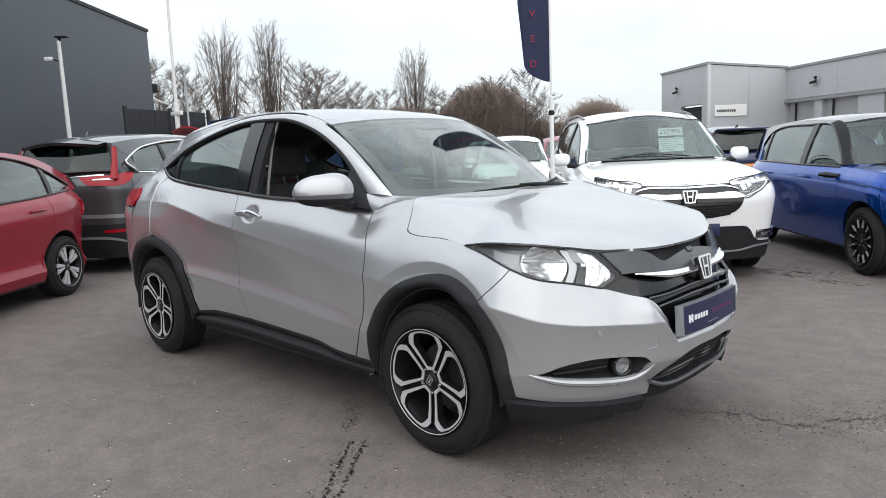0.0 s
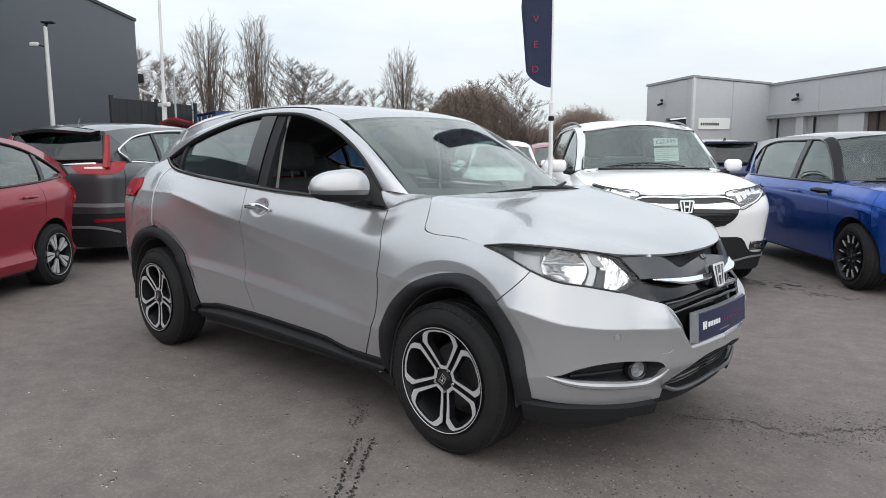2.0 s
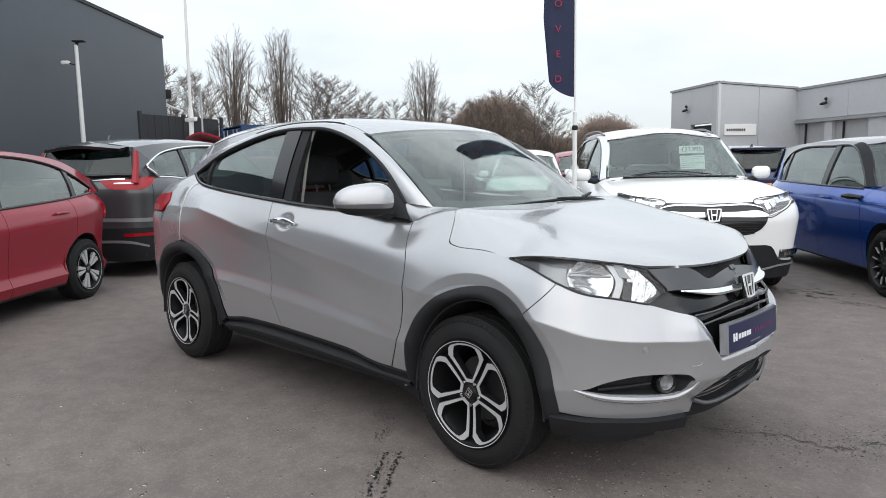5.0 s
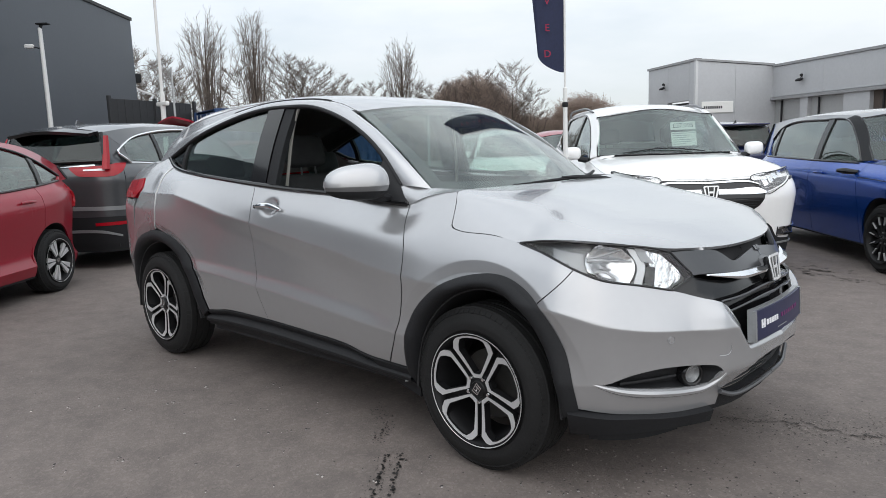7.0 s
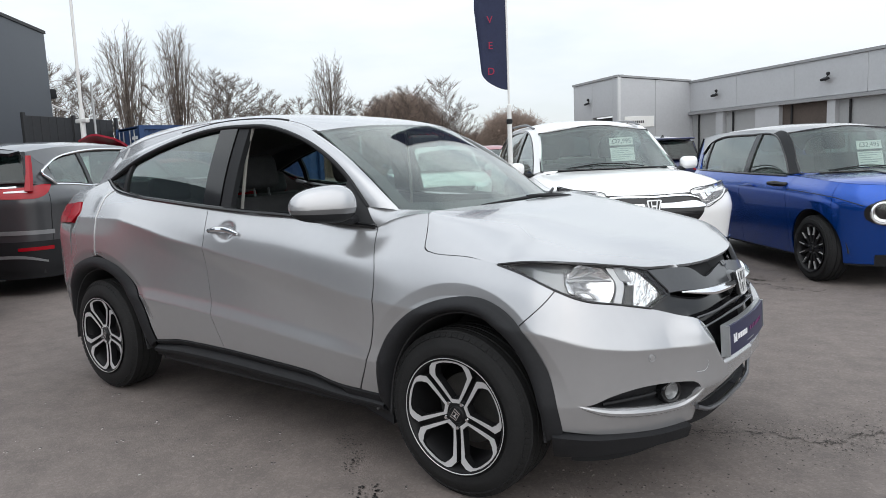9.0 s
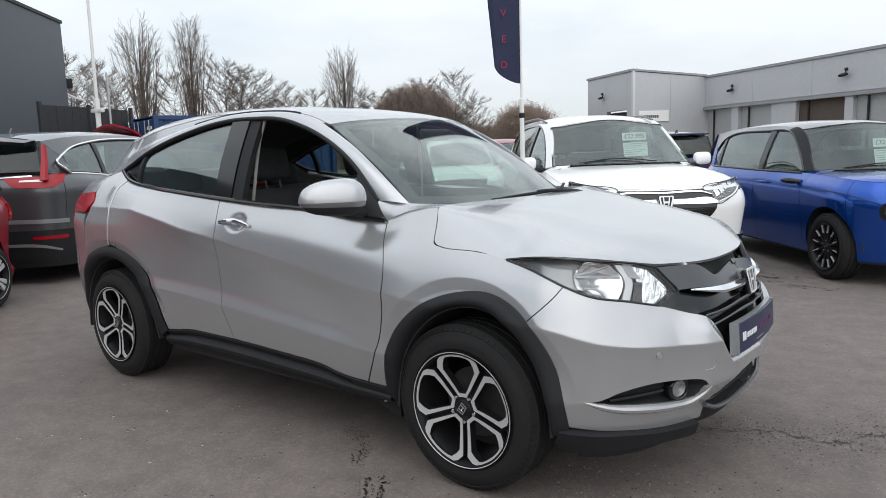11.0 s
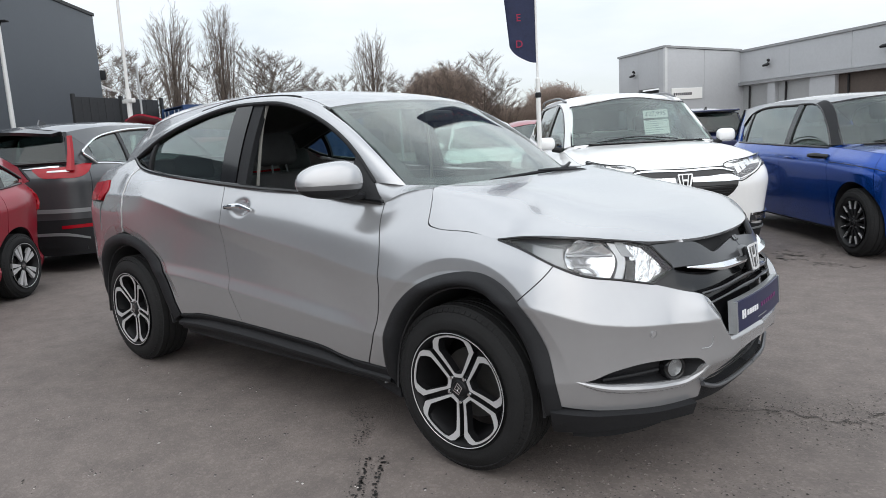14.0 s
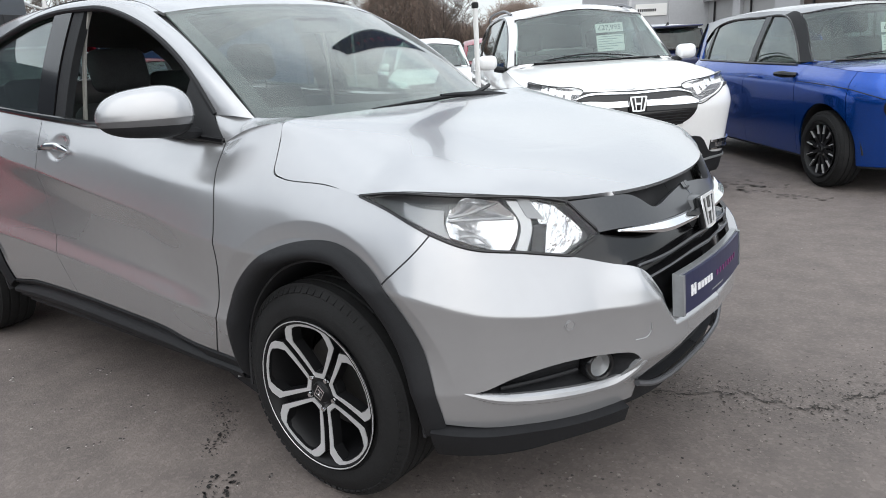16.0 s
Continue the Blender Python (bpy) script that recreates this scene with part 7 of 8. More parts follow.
def crossover_front(c):
    """Nose of the white crossover: slim lamps, thick chrome bar, black lower bumper."""
    sh, n = c.shell, c.shell.nose
    y = sh.at_y
    for sgn in (-1, 1):
        lo, hi = [(y(0.8), 0.895), (y(0.66), 0.82), (y(0.5), 0.768)], [(y(0.8) - 0.12, 0.985), (y(0.66), 0.957), (y(0.4), 0.908)]
        lamp = c.patch("headlamp", lo, hi, [(y(0.82) - 0.1, 0.945)], [], GRILLE_GREY, sgn, 0.03, 0.0, 24, 10, label="slanting headlamp with chrome reflectors and a light strip")
        for k in range(4):
            a = 0.5 + 0.062 * k
            z = 0.832 + 0.027 * k
            c.patch("lamp_cell", [(y(a + 0.045), z + 0.012), (y(a), z - 0.004)], [(y(a + 0.04), z + 0.055), (y(a - 0.01), z + 0.05)], [], [], BOWL, sgn, 0.01, 0.006, 4, 4, parent=lamp)
        line = sh(spline([(y(0.79), 0.902), (y(0.66), 0.828), (y(0.515), 0.778)])(np.linspace(0, 1, 14)))
        c.put("light_strip", tube(sided(line + np.array([0.008, 0.004, 0.006]), sgn), 0.007, 6, False), PLATE_WHITE, "white light strip", lamp)
        line = sh(spline([*lo, *hi[::-1], lo[0]])(np.linspace(0, 1, 60)))
        c.put("headlamp_seal", tube(sided(line + np.array([0.004, 0.002, 0]), sgn), 0.004, 6, False), BLACK_GLOSS, "", lamp)
        c.patch("headlamp_lens", lo, hi, [(y(0.82) - 0.1, 0.945)], [], CLEAR, sgn, 0.003, 0.014, parent=lamp).visible_shadow = False
        c.patch("grille", [(y(0.36), 0.62), (y(0.2), 0.6), (n, 0.595)], [(y(0.4), 0.9), (y(0.2), 0.895), (n, 0.892)], [(y(0.45), 0.67), (y(0.5), 0.765), (y(0.44), 0.86)], [], BLACK_GLOSS, sgn, 0.02, 0.004, 20, 12, label="gloss black grille")
        for k in range(6):
            z = 0.625 + 0.022 * k
            c.put("grille_bar", tube(sided(sh(np.array([[y(0.38 + 0.015 * k), z], [y(0.2), z], [n, z]])) + np.array([0.008, 0, 0]), sgn), 0.004, 5), TRIM)
        c.patch("chrome_bar", [(y(0.5), 0.772), (y(0.38), 0.768), (y(0.2), 0.772), (n, 0.775)], [(y(0.5), 0.79), (y(0.42), 0.822), (y(0.2), 0.815), (n, 0.815)], [], [], CHROME, sgn, 0.03, 0.022, 24, 5, label="thick chrome bar")
        c.patch("chrome_edge", [(y(0.46), 0.842), (y(0.36), 0.866), (n, 0.862)], [(y(0.45), 0.853), (y(0.36), 0.88), (n, 0.876)], [], [], CHROME, sgn, 0.02, 0.014, 18, 3)
        c.patch("lower_bumper", [(y(0.88), 0.22), (y(0.6), 0.21), (n, 0.21)], [(y(0.9) - 0.05, 0.36), (y(0.8), 0.36), (y(0.66), 0.38), (y(0.56), 0.5), (y(0.4), 0.515), (n, 0.515)], [], [], TRIM, sgn, 0.03, 0.01, 24, 6, label="black plastic lower bumper")
        fog = c.patch("fog_lamp", [(y(0.895), 0.39), (y(0.66), 0.385)], [(y(0.9), 0.475), (y(0.66), 0.465)], [], [], DARK, sgn, 0.02, 0.012, 8, 4, label="fog lamp slot with chrome edge")
        c.patch("fog_lamp_trim", [(y(0.9), 0.462), (y(0.66), 0.452)], [(y(0.9), 0.48), (y(0.66), 0.47)], [], [], CHROME, sgn, 0.012, 0.024, 8, 3, parent=fog)
        c.patch("fog_lamp_trim", [(y(0.9), 0.395), (y(0.66), 0.39)], [(y(0.9), 0.408), (y(0.66), 0.403)], [], [], CHROME, sgn, 0.012, 0.024, 8, 3, parent=fog)
        c.patch("fog_lamp_glass", [(y(0.885), 0.415), (y(0.7), 0.41)], [(y(0.89), 0.455), (y(0.7), 0.445)], [], [], REFLECTOR, sgn, 0.01, 0.018, 6, 4, parent=fog)
        c.patch("skid_edge", [(y(0.9) - 0.04, 0.325), (y(0.66), 0.315), (y(0.5), 0.285), (n, 0.28)], [(y(0.9) - 0.04, 0.337), (y(0.66), 0.33), (y(0.5), 0.3), (n, 0.295)], [], [], LAMP_GREY, sgn, 0.02, 0.02, 20, 3, label="silver lip")
        c.put("roof_bar", tube([(-3.1, sgn * 0.63, 1.59), (-2.95, sgn * 0.64, 1.635), (-2.2, sgn * 0.64, 1.655), (-1.6, sgn * 0.635, 1.64), (-1.25, sgn * 0.625, 1.585)], 0.013, 8), GRILLE_GREY)
    c.put("number_plate", rounded_box(-0.006, 0.006, -0.26, 0.26, -0.055, 0.055, 0.004), NAVY_CARD, "", None, pose(c.fo + 0.03, 0, 0.5))
    c.badge(c.fo + 0.03, 0.8, 1.15)


def crossover_rear(c):
    """Tail of the grey crossover: tall red lamps, chrome strip, spoiler, silver skid."""
    sh = c.shell
    y = sh.rear_y
    t = sh.tail
    for sgn in (-1, 1):
        side_s = y(0.845)
        lamp = c.patch("tail_lamp", [(y(0.3), 1.14), (y(0.36), 1.1), (y(0.42), 1.062), (y(0.62), 1.05), (y(0.76), 1.052), (y(0.82), 1.085), (side_s + 0.06, 1.178)], [(y(0.3), 1.152), (y(0.46), 1.154), (y(0.62), 1.16), (y(0.76), 1.175), (y(0.82), 1.186), (side_s + 0.065, 1.184)], [], [], TAIL_RED, sgn, 0.03, 0.016, 40, 8, label="red tail lamp")
        rail_pts = np.array([(-3.56, 0.74, 1.13), (-3.51, 0.715, 1.25), (-3.455, 0.68, 1.39), (-3.415, 0.65, 1.5)])
        blade = np.stack([spline(rail_pts)(np.linspace(0, 1, 14)) + np.array([-0.012, -w, 0]) * np.linspace(1.3, 0.6, 14)[:, None] for w in (0.04, 0.02, 0.0)] + [spline(rail_pts)(np.linspace(0, 1, 14)) + np.array([0.02, 0.006, 0])], 1)
        c.put("tail_lamp_column", slab(sided(blade, sgn), 0.02, 0.012), TAIL_RED, "tall red tail lamp column", lamp)
        c.patch("lamp_cell", [(y(0.48), 1.112), (y(0.7), 1.11)], [(y(0.48), 1.126), (y(0.7), 1.132)], [], [], PLATE_WHITE, sgn, 0.01, 0.02, 8, 3, parent=lamp)
        c.patch("chrome_strip", [(t, 1.15), (y(0.6), 1.162)], [(t, 1.168), (y(0.6), 1.178)], [], [], CHROME, sgn, 0.02, 0.014, 14, 3)
        c.patch("rear_bumper_trim", [(t, 0.28), (y(0.86), 0.3), (y(0.88) + 0.3, 0.36)], [(t, 0.6), (y(0.86), 0.6), (y(0.88) + 0.3, 0.59)], [], [], TRIM, sgn, 0.03, 0.008, 20, 6, label="black rear bumper trim")
        c.patch("reflector_strip", [(y(0.55), 0.5), (y(0.84), 0.505)], [(y(0.55), 0.535), (y(0.84), 0.545)], [], [], TAIL_RED, sgn, 0.02, 0.014, 8, 3)
        c.patch("skid_edge", [(t, 0.42), (y(0.6), 0.42), (y(0.8), 0.37)], [(t, 0.45), (y(0.6), 0.45), (y(0.8), 0.39)], [], [], LAMP_GREY, sgn, 0.03, 0.016, 12, 3)
        # pale strip painted in for the sky's reflection on the bumper ledge
        c.patch("ledge_highlight", [(t, 0.68), (y(0.85), 0.67)], [(t, 0.72), (y(0.85), 0.715)], [], [], LAMP_GREY, sgn, 0.02, 0.008, 14, 3)
        a = spline(CROSSOVER["top"])(np.linspace(0, 1, 50)) + np.array([0, 0.008, 0.012])
        c.put("chrome_window_line", tube(sided(a, sgn), 0.013, 6, False), CHROME)
        xs = np.linspace(-3.25, -0.5, 40)
        b = sh(np.stack([xs, c.zs(xs)], -1)[None])[0] + np.array([0, 0.012, -0.012])
        c.put("chrome_window_line", tube(sided(b, sgn), 0.012, 6, False), CHROME)
        tip = np.array([a[0], a[0] + [-0.1, 0.012, -0.06], (a[0] + b[0]) / 2 + [-0.15, 0.015, 0.01], b[0] + [-0.09, 0.006, 0.05], b[0]])
        c.put("chrome_window_line", tube(sided(tip, sgn), 0.013, 6), CHROME)
        corner = coons([tuple(b[0]), tuple(b[0] + [-0.09, 0.006, 0.05])], [tuple(a[0]), tuple(a[0] + [-0.1, 0.012, -0.06])], [], [], 4, 4)
        c.put("rear_quarter_glass", slab(sided(corner, sgn), 0.004, 0.004), SIDE_DARK)
    c.put("spoiler", slab(coons([(-3.42, -0.56, 1.556), (-3.42, 0, 1.606), (-3.42, 0.56, 1.556)], [(-3.55, -0.53, 1.528), (-3.63, 0, 1.57), (-3.55, 0.53, 1.528)], [], [], 24, 6), 0.035), BLACK_GLOSS, "black roof spoiler")
    c.put("number_plate", rounded_box(-0.006, 0.006, -0.26, 0.26, -0.055, 0.055, 0.004), AMBER, "", None, pose(-c.wb - c.ro - 0.012, 0, 0.86))
    c.put("aerial_fin", prism([(-0.08, 0), (0.08, 0), (-0.05, 0.055)], 0.02, "y", -0.01), c.paint, "", None, pose(-3.0, 0, 1.655))


white_suv = Car("crossover_suv", "white crossover SUV with chrome grille bar and a price card", pose(-1.265, 3.84, 0, 0, 0, -50), WHITE_PAINT, style="five", group="parked cars", **CROSSOVER)
crossover_front(white_suv)
grey_suv = Car("crossover_suv", "grey crossover SUV with tall red tail lamps, parked tail first", pose(-8.71, 3.09, 0, 0, 0, 120), GREY_PAINT, style="five", group="parked cars", **CROSSOVER)
crossover_rear(grey_suv)
blue_car = Car("city_hatchback", "blue electric city hatchback with round lamps in a black panel", pose(1.05, 4.92, 0, 0, 0, -50), BLUE_PAINT, wb=2.538, fo=0.7, ro=0.66, hw=0.876, tyre=0.312, rim=0.222, style="thin",
               belt=[(-4.3, 1.0), (-2.9, 1.0), (-1.5, 0.985), (-0.6, 0.975)], edge=[(-0.3, 0.965), (0.1, 0.945), (0.5, 0.92), (1.4, 0.88)],
               roof=[(-2.95, 1.44), (-2.5, 1.495), (-1.7, 1.515), (-1.1, 1.49), (-0.85, 1.455)],
               top=[(-2.75, 0.68, 1.2), (-2.6, 0.66, 1.32), (-2.3, 0.65, 1.395), (-1.6, 0.64, 1.41), (-1.05, 0.64, 1.385), (-0.8, 0.68, 1.2), (-0.6, 0.74, 0.99)],
               rail=[(-2.95, 0.58, 1.4), (-2.5, 0.59, 1.44), (-1.7, 0.59, 1.46), (-1.15, 0.585, 1.44), (-0.92, 0.58, 1.405)],
               screen=((-0.28, 1.0), (-0.48, 0.69, 0.995)), rear=((-3.17, 1.02), (-3.08, 0.66, 1.03)), roof_paint=GREY_PAINT, group="parked cars", mirrors=False, pillar=TRIM, low=0.215)


def city_front(c):
    """Nose of the blue hatchback: an oval black panel with two round lamps."""
    sh, n = c.shell, c.shell.nose
    y = sh.at_y
    for sgn in (-1, 1):
        c.patch("lamp_panel", [(y(0.62), 0.585), (y(0.55), 0.565), (n, 0.565)], [(y(0.62), 0.765), (y(0.55), 0.79), (n, 0.79)], [(y(0.675), 0.62), (y(0.69), 0.675), (y(0.675), 0.73)], [], BLACK_GLOSS, sgn, 0.02, 0.008, 24, 8, label="gloss black lamp panel")
        p = sided(sh(np.array([[[y(0.565), 0.675]]])), sgn)[0, 0]
        lamp = c.put("headlamp", lathe([(0, 0.004), (0.05, 0.0), (0.075, 0.006), (0.09, 0.024), (0.1, 0.02), (0.102, -0.02)], 36, "x"), BOWL, "round headlamp with a light ring", None, pose(*p, 0, 0, 20 * sgn))
        c.put("lamp_lens", lathe([(0, 0.026), (0.05, 0.024), (0.088, 0.016), (0.088, 0.012), (0, 0.02)], 36, "x"), CLEAR, "", lamp)
        c.put("lamp_ring", lathe([(0.086 + 0.003 * math.cos(a), 0.02 + 0.003 * math.sin(a)) for a in np.linspace(0, 2 * math.pi, 9)], 36, "x"), LAMP_BRIGHT, "", lamp)
        c.patch("lamp_bar", [(y(0.42), 0.605), (n, 0.6)], [(y(0.42), 0.625), (n, 0.62)], [], [], LAMP_BRIGHT, sgn, 0.02, 0.014, 14, 3, label="bright trim bar")
        line = sh(spline([(-0.42, 0.845), (-0.1, 0.835), (0.3, 0.805), (y(0.76), 0.765), (y(0.69), 0.735)])(np.linspace(0, 1, 40)))
        c.put("wing_seam", tube(sided(line, sgn), 0.0035, 5, False), DARK)
        arm = sh(np.array([[[-0.62, 0.905], [-0.5, 0.905]]]))[0]
        c.put("camera_mirror", tube(sided(np.array([arm[0] + [0, 0.12, 0], arm[0] + [0.03, 0.1, 0], arm[1] + [0, 0.03, -0.01], arm[1] + [0.03, 0, -0.01]]), sgn), [0.016, 0.03, 0.026, 0.02], 10), BLACK_GLOSS, "slim camera arm in place of a mirror")
        c.patch("silver_blade", [(y(0.5), 0.27), (n, 0.265)], [(y(0.5), 0.29), (n, 0.285)], [], [], LAMP_GREY, sgn, 0.02, 0.02, 14, 3)
        c.patch("lower_intake", [(y(0.6), 0.2), (n, 0.2)], [(y(0.6), 0.3), (n, 0.32)], [], [], TRIM, sgn, 0.02, 0.006, 14, 3)
    c.put("charging_flap", rounded_box(-0.2, 0.2, -0.26, 0.26, -0.006, 0.008, 0.006), BLACK_GLOSS, "gloss black charging flap", None, pose(0.14, 0, 0.995, 0, 6, 0))


city_front(blue_car)
red_car = Car("small_hatchback", "red small hatchback with silver alloy wheels, parked", pose(-4.54, -2.93, 0, 0, 0, -50), RED_PAINT, low=0.215, ledge=True, wb=2.517, fo=0.83, ro=0.7, hw=0.847, tyre=0.302, rim=0.205, style="star",
              belt=[(-4.3, 1.05), (-3.1, 1.06), (-2.2, 1.01), (-1.0, 0.96), (-0.5, 0.93)], edge=[(-0.2, 0.93), (0.2, 0.9), (0.7, 0.84), (1.4, 0.79)],
              roof=[(-3.1, 1.25), (-2.8, 1.355), (-2.5, 1.44), (-1.7, 1.52), (-1.1, 1.48), (-0.75, 1.4)],
              top=[(-2.88, 0.69, 1.1), (-2.7, 0.665, 1.205), (-2.4, 0.64, 1.325), (-2.0, 0.63, 1.4), (-1.5, 0.62, 1.425), (-1.0, 0.64, 1.34), (-0.6, 0.7, 1.1), (-0.4, 0.74, 0.95)],
              rail=[(-3.08, 0.56, 1.195), (-2.8, 0.56, 1.31), (-2.5, 0.56, 1.395), (-1.7, 0.56, 1.465), (-1.15, 0.56, 1.42), (-0.8, 0.57, 1.34)],
              screen=((0.0, 0.99), (-0.3, 0.69, 0.97)), rear=((-3.2, 1.06), (-3.12, 0.62, 1.07)), group="parked cars")
for sgn in (-1, 1):
    red_car.patch("tail_lamp", [(red_car.shell.rear_y(0.5), 0.8), (red_car.shell.rear_y(0.78), 0.78), (-3.0, 0.82)], [(red_car.shell.rear_y(0.5), 0.95), (red_car.shell.rear_y(0.78), 1.0), (-2.92, 1.01)], [], [], TAIL_RED, sgn, 0.03, 0.006, 16, 6, label="red tail lamp")
HATCH = dict(wb=2.55, fo=0.85, ro=0.72, hw=0.87, tyre=0.31, rim=0.21, style="five",
             belt=[(-4.4, 1.03), (-3.1, 1.05), (-2.2, 1.02), (-1.0, 0.98), (-0.5, 0.96)], edge=[(-0.2, 0.95), (0.2, 0.92), (0.7, 0.86), (1.4, 0.82)],
             roof=[(-3.1, 1.45), (-2.5, 1.53), (-1.7, 1.555), (-1.1, 1.51), (-0.75, 1.43)],
             top=[(-2.9, 0.65, 1.27), (-2.6, 0.64, 1.38), (-2.1, 0.63, 1.44), (-1.5, 0.62, 1.45), (-1.0, 0.64, 1.37), (-0.6, 0.7, 1.12), (-0.4, 0.74, 0.98)],
             rail=[(-3.1, 0.54, 1.41), (-2.5, 0.56, 1.48), (-1.7, 0.56, 1.495), (-1.15, 0.56, 1.45), (-0.8, 0.57, 1.37)],
             screen=((0.0, 1.0), (-0.3, 0.69, 0.99)), rear=((-3.26, 1.06), (-3.16, 0.64, 1.07)), group="parked cars")


def hatch_lights(c, front=True):
    y = c.shell.at_y
    for sgn in (-1, 1):
        c.patch("headlamp", [(y(0.78), 0.7), (y(0.5), 0.68)], [(y(0.82) - 0.12, 0.82), (y(0.5), 0.77)], [], [], REFLECTOR, sgn, 0.03, 0.006, label="headlamp")
        c.patch("grille", [(y(0.4), 0.5), (c.shell.nose, 0.5)], [(y(0.48), 0.72), (c.shell.nose, 0.74)], [], [], BLACK_GLOSS, sgn, 0.02, 0.006)
        r = c.shell.rear_y
        c.patch("tail_lamp", [(r(0.5), 0.82), (r(0.8), 0.8), (-3.05, 0.84)], [(r(0.5), 0.97), (r(0.8), 1.0), (-2.95, 1.01)], [], [], TAIL_RED, sgn, 0.03, 0.006, 16, 6, label="red tail lamp")
    c.put("spoiler", rounded_box(-0.14, 0.1, -0.52, 0.52, -0.015, 0.02, 0.012), c.paint, "", None, pose(-3.12, 0, 1.45, 0, 8, 0))
    c.put("aerial_fin", prism([(-0.08, 0), (0.08, 0), (-0.05, 0.06)], 0.02, "y", -0.01), BLACK_GLOSS, "", None, pose(-2.8, 0, 1.5))
    c.put("number_plate", rounded_box(-0.006, 0.006, -0.26, 0.26, -0.055, 0.055, 0.004), AMBER, "", None, pose(-c.wb - c.ro - 0.01, 0, 0.72))


for label, paint, m in (("navy blue hatchback parked tail outwards behind the row", NAVY_PAINT, pose(-5.4, 13.9, 0, 0, 0, 130)),
                        ("white hatchback parked nose outwards in the next row", WHITE_PAINT, pose(-6.9, 8.6, 0, 0, 0, -50)),
                        ("red hatchback parked beside the white one", RED_PAINT, pose(-8.4, 13.0, 0, 0, 0, -50)),
                        ("dark grey hatchback parked far down the yard", GREY_PAINT, pose(-13.0, 15.0, 0, 0, 0, -50))):
    c = Car("hatchback", label, m, paint, **HATCH)
    hatch_lights(c)
open_car = Car("hatchback", "red hatchback with its tailgate raised", pose(-15.72, 9.36, 0, 0, 0, 100), RED_PAINT, **HATCH)
hatch_lights(open_car)
lid = open_car.put("raised_tailgate", slab(coons([(-3.08, -0.58, 1.5), (-3.08, 0, 1.53), (-3.08, 0.58, 1.5)], [(-3.74, -0.62, 2.06), (-3.8, 0, 2.17), (-3.74, 0.62, 2.06)], [(-3.42, -0.64, 1.9)], [(-3.42, 0.64, 1.9)], 20, 12), 0.05), RED_PAINT, "raised red tailgate")
open_car.put("tailgate_glass", slab(coons([(-3.15, -0.48, 1.5), (-3.15, 0.48, 1.5)], [(-3.6, -0.52, 1.91), (-3.6, 0.52, 1.91)], [], [], 8, 6), 0.02, -0.05), BLACK_GLOSS, "", lid)
for car, text, u, v in ((white_suv, "£27,995", 16, 9), (blue_car, "£32,495", 15, 8)):
    m = car.price(text, u, v)
    card = part("price_card", mesh_of(*rounded_box(-0.135, 0.135, -0.045, 0.045, -0.002, 0.002, 0.002, 1), PAPER), car.root, "white price card", m)
    lettering(text, 0.07, INK, card, pose(0, 0, 0.003))
    low = m @ pose(0.0, -0.15, 0)
    sheet = part("info_sheet", mesh_of(*rounded_box(-0.135, 0.135, -0.08, 0.08, -0.002, 0.002, 0.002, 1), PAPER), car.root, "white information sheet", low)
    for k in range(6):
        part("print_bar", mesh_of(*box(-0.12, 0.12 - 0.05 * (k % 3), 0.06 - 0.024 * k, 0.067 - 0.024 * k, 0.0025, 0.0032), LAMP_GREY, smooth=False), sheet)


# ---- bare trees and scrub behind the yard ----
BARK = material("grey_brown_bark", (0.1, 0.08, 0.068), 0.9, 0, 0.2, 3)
TWIG = material("grey_brown_twigs", (0.165, 0.135, 0.117), 0.9, 0, 0.2, 3, island=0.3)
RUSSET = material("russet_winter_leaves", (0.33, 0.255, 0.215), 0.9, 0, 0.2, 2, island=0.3)


def limbs_mesh(segs, mat, sides, leaves=()):
    """Tapered bars, each (start, end, radius at start, radius at end), and flat leaves, as one mesh."""
    a = np.array([(*p, *q, r0, r1) for p, q, r0, r1 in segs], float)
    p, q, r0, r1 = a[:, :3], a[:, 3:6], a[:, 6], a[:, 7]
    d = q - p
    d /= np.maximum(np.linalg.norm(d, axis=1), 1e-6)[:, None]
    u = np.cross(d, (0.3, 0.9, 0.2))
    u /= np.maximum(np.linalg.norm(u, axis=1), 1e-6)[:, None]
    w = np.cross(d, u)
    ang = 2 * np.pi * np.arange(sides) / sides
    ring = np.cos(ang)[None, :, None] * u[:, None] + np.sin(ang)[None, :, None] * w[:, None]
    verts = np.concatenate([p[:, None] + r0[:, None, None] * ring, q[:, None] + r1[:, None, None] * ring], 1).reshape(-1, 3)
    i = np.arange(sides)
    j = (i + 1) % sides
    quad = np.stack([i, j, j + sides, i + sides], -1)
    faces = (np.arange(len(a))[:, None, None] * 2 * sides + quad[None]).reshape(-1, 4)
    if len(leaves):
        lv = np.array(leaves, float).reshape(-1, 3)
        faces = np.vstack([faces, len(verts) + np.arange(len(lv)).reshape(-1, 4)])
        verts = np.vstack([verts, lv])
    me = bpy.data.meshes.new("branches")
    me.vertices.add(len(verts))
    me.vertices.foreach_set("co", verts.ravel())
    me.loops.add(faces.size)
    me.loops.foreach_set("vertex_index", faces.ravel().astype(np.int32))
    me.polygons.add(len(faces))
    me.polygons.foreach_set("loop_start", np.arange(0, faces.size, 4, dtype=np.int32))
    me.update(calc_edges=True)
    me.validate()
    me.materials.append(mat)
    return me


def unit(v):
    n = math.sqrt(v[0] * v[0] + v[1] * v[1] + v[2] * v[2]) or 1.0
    return (v[0] / n, v[1] / n, v[2] / n)


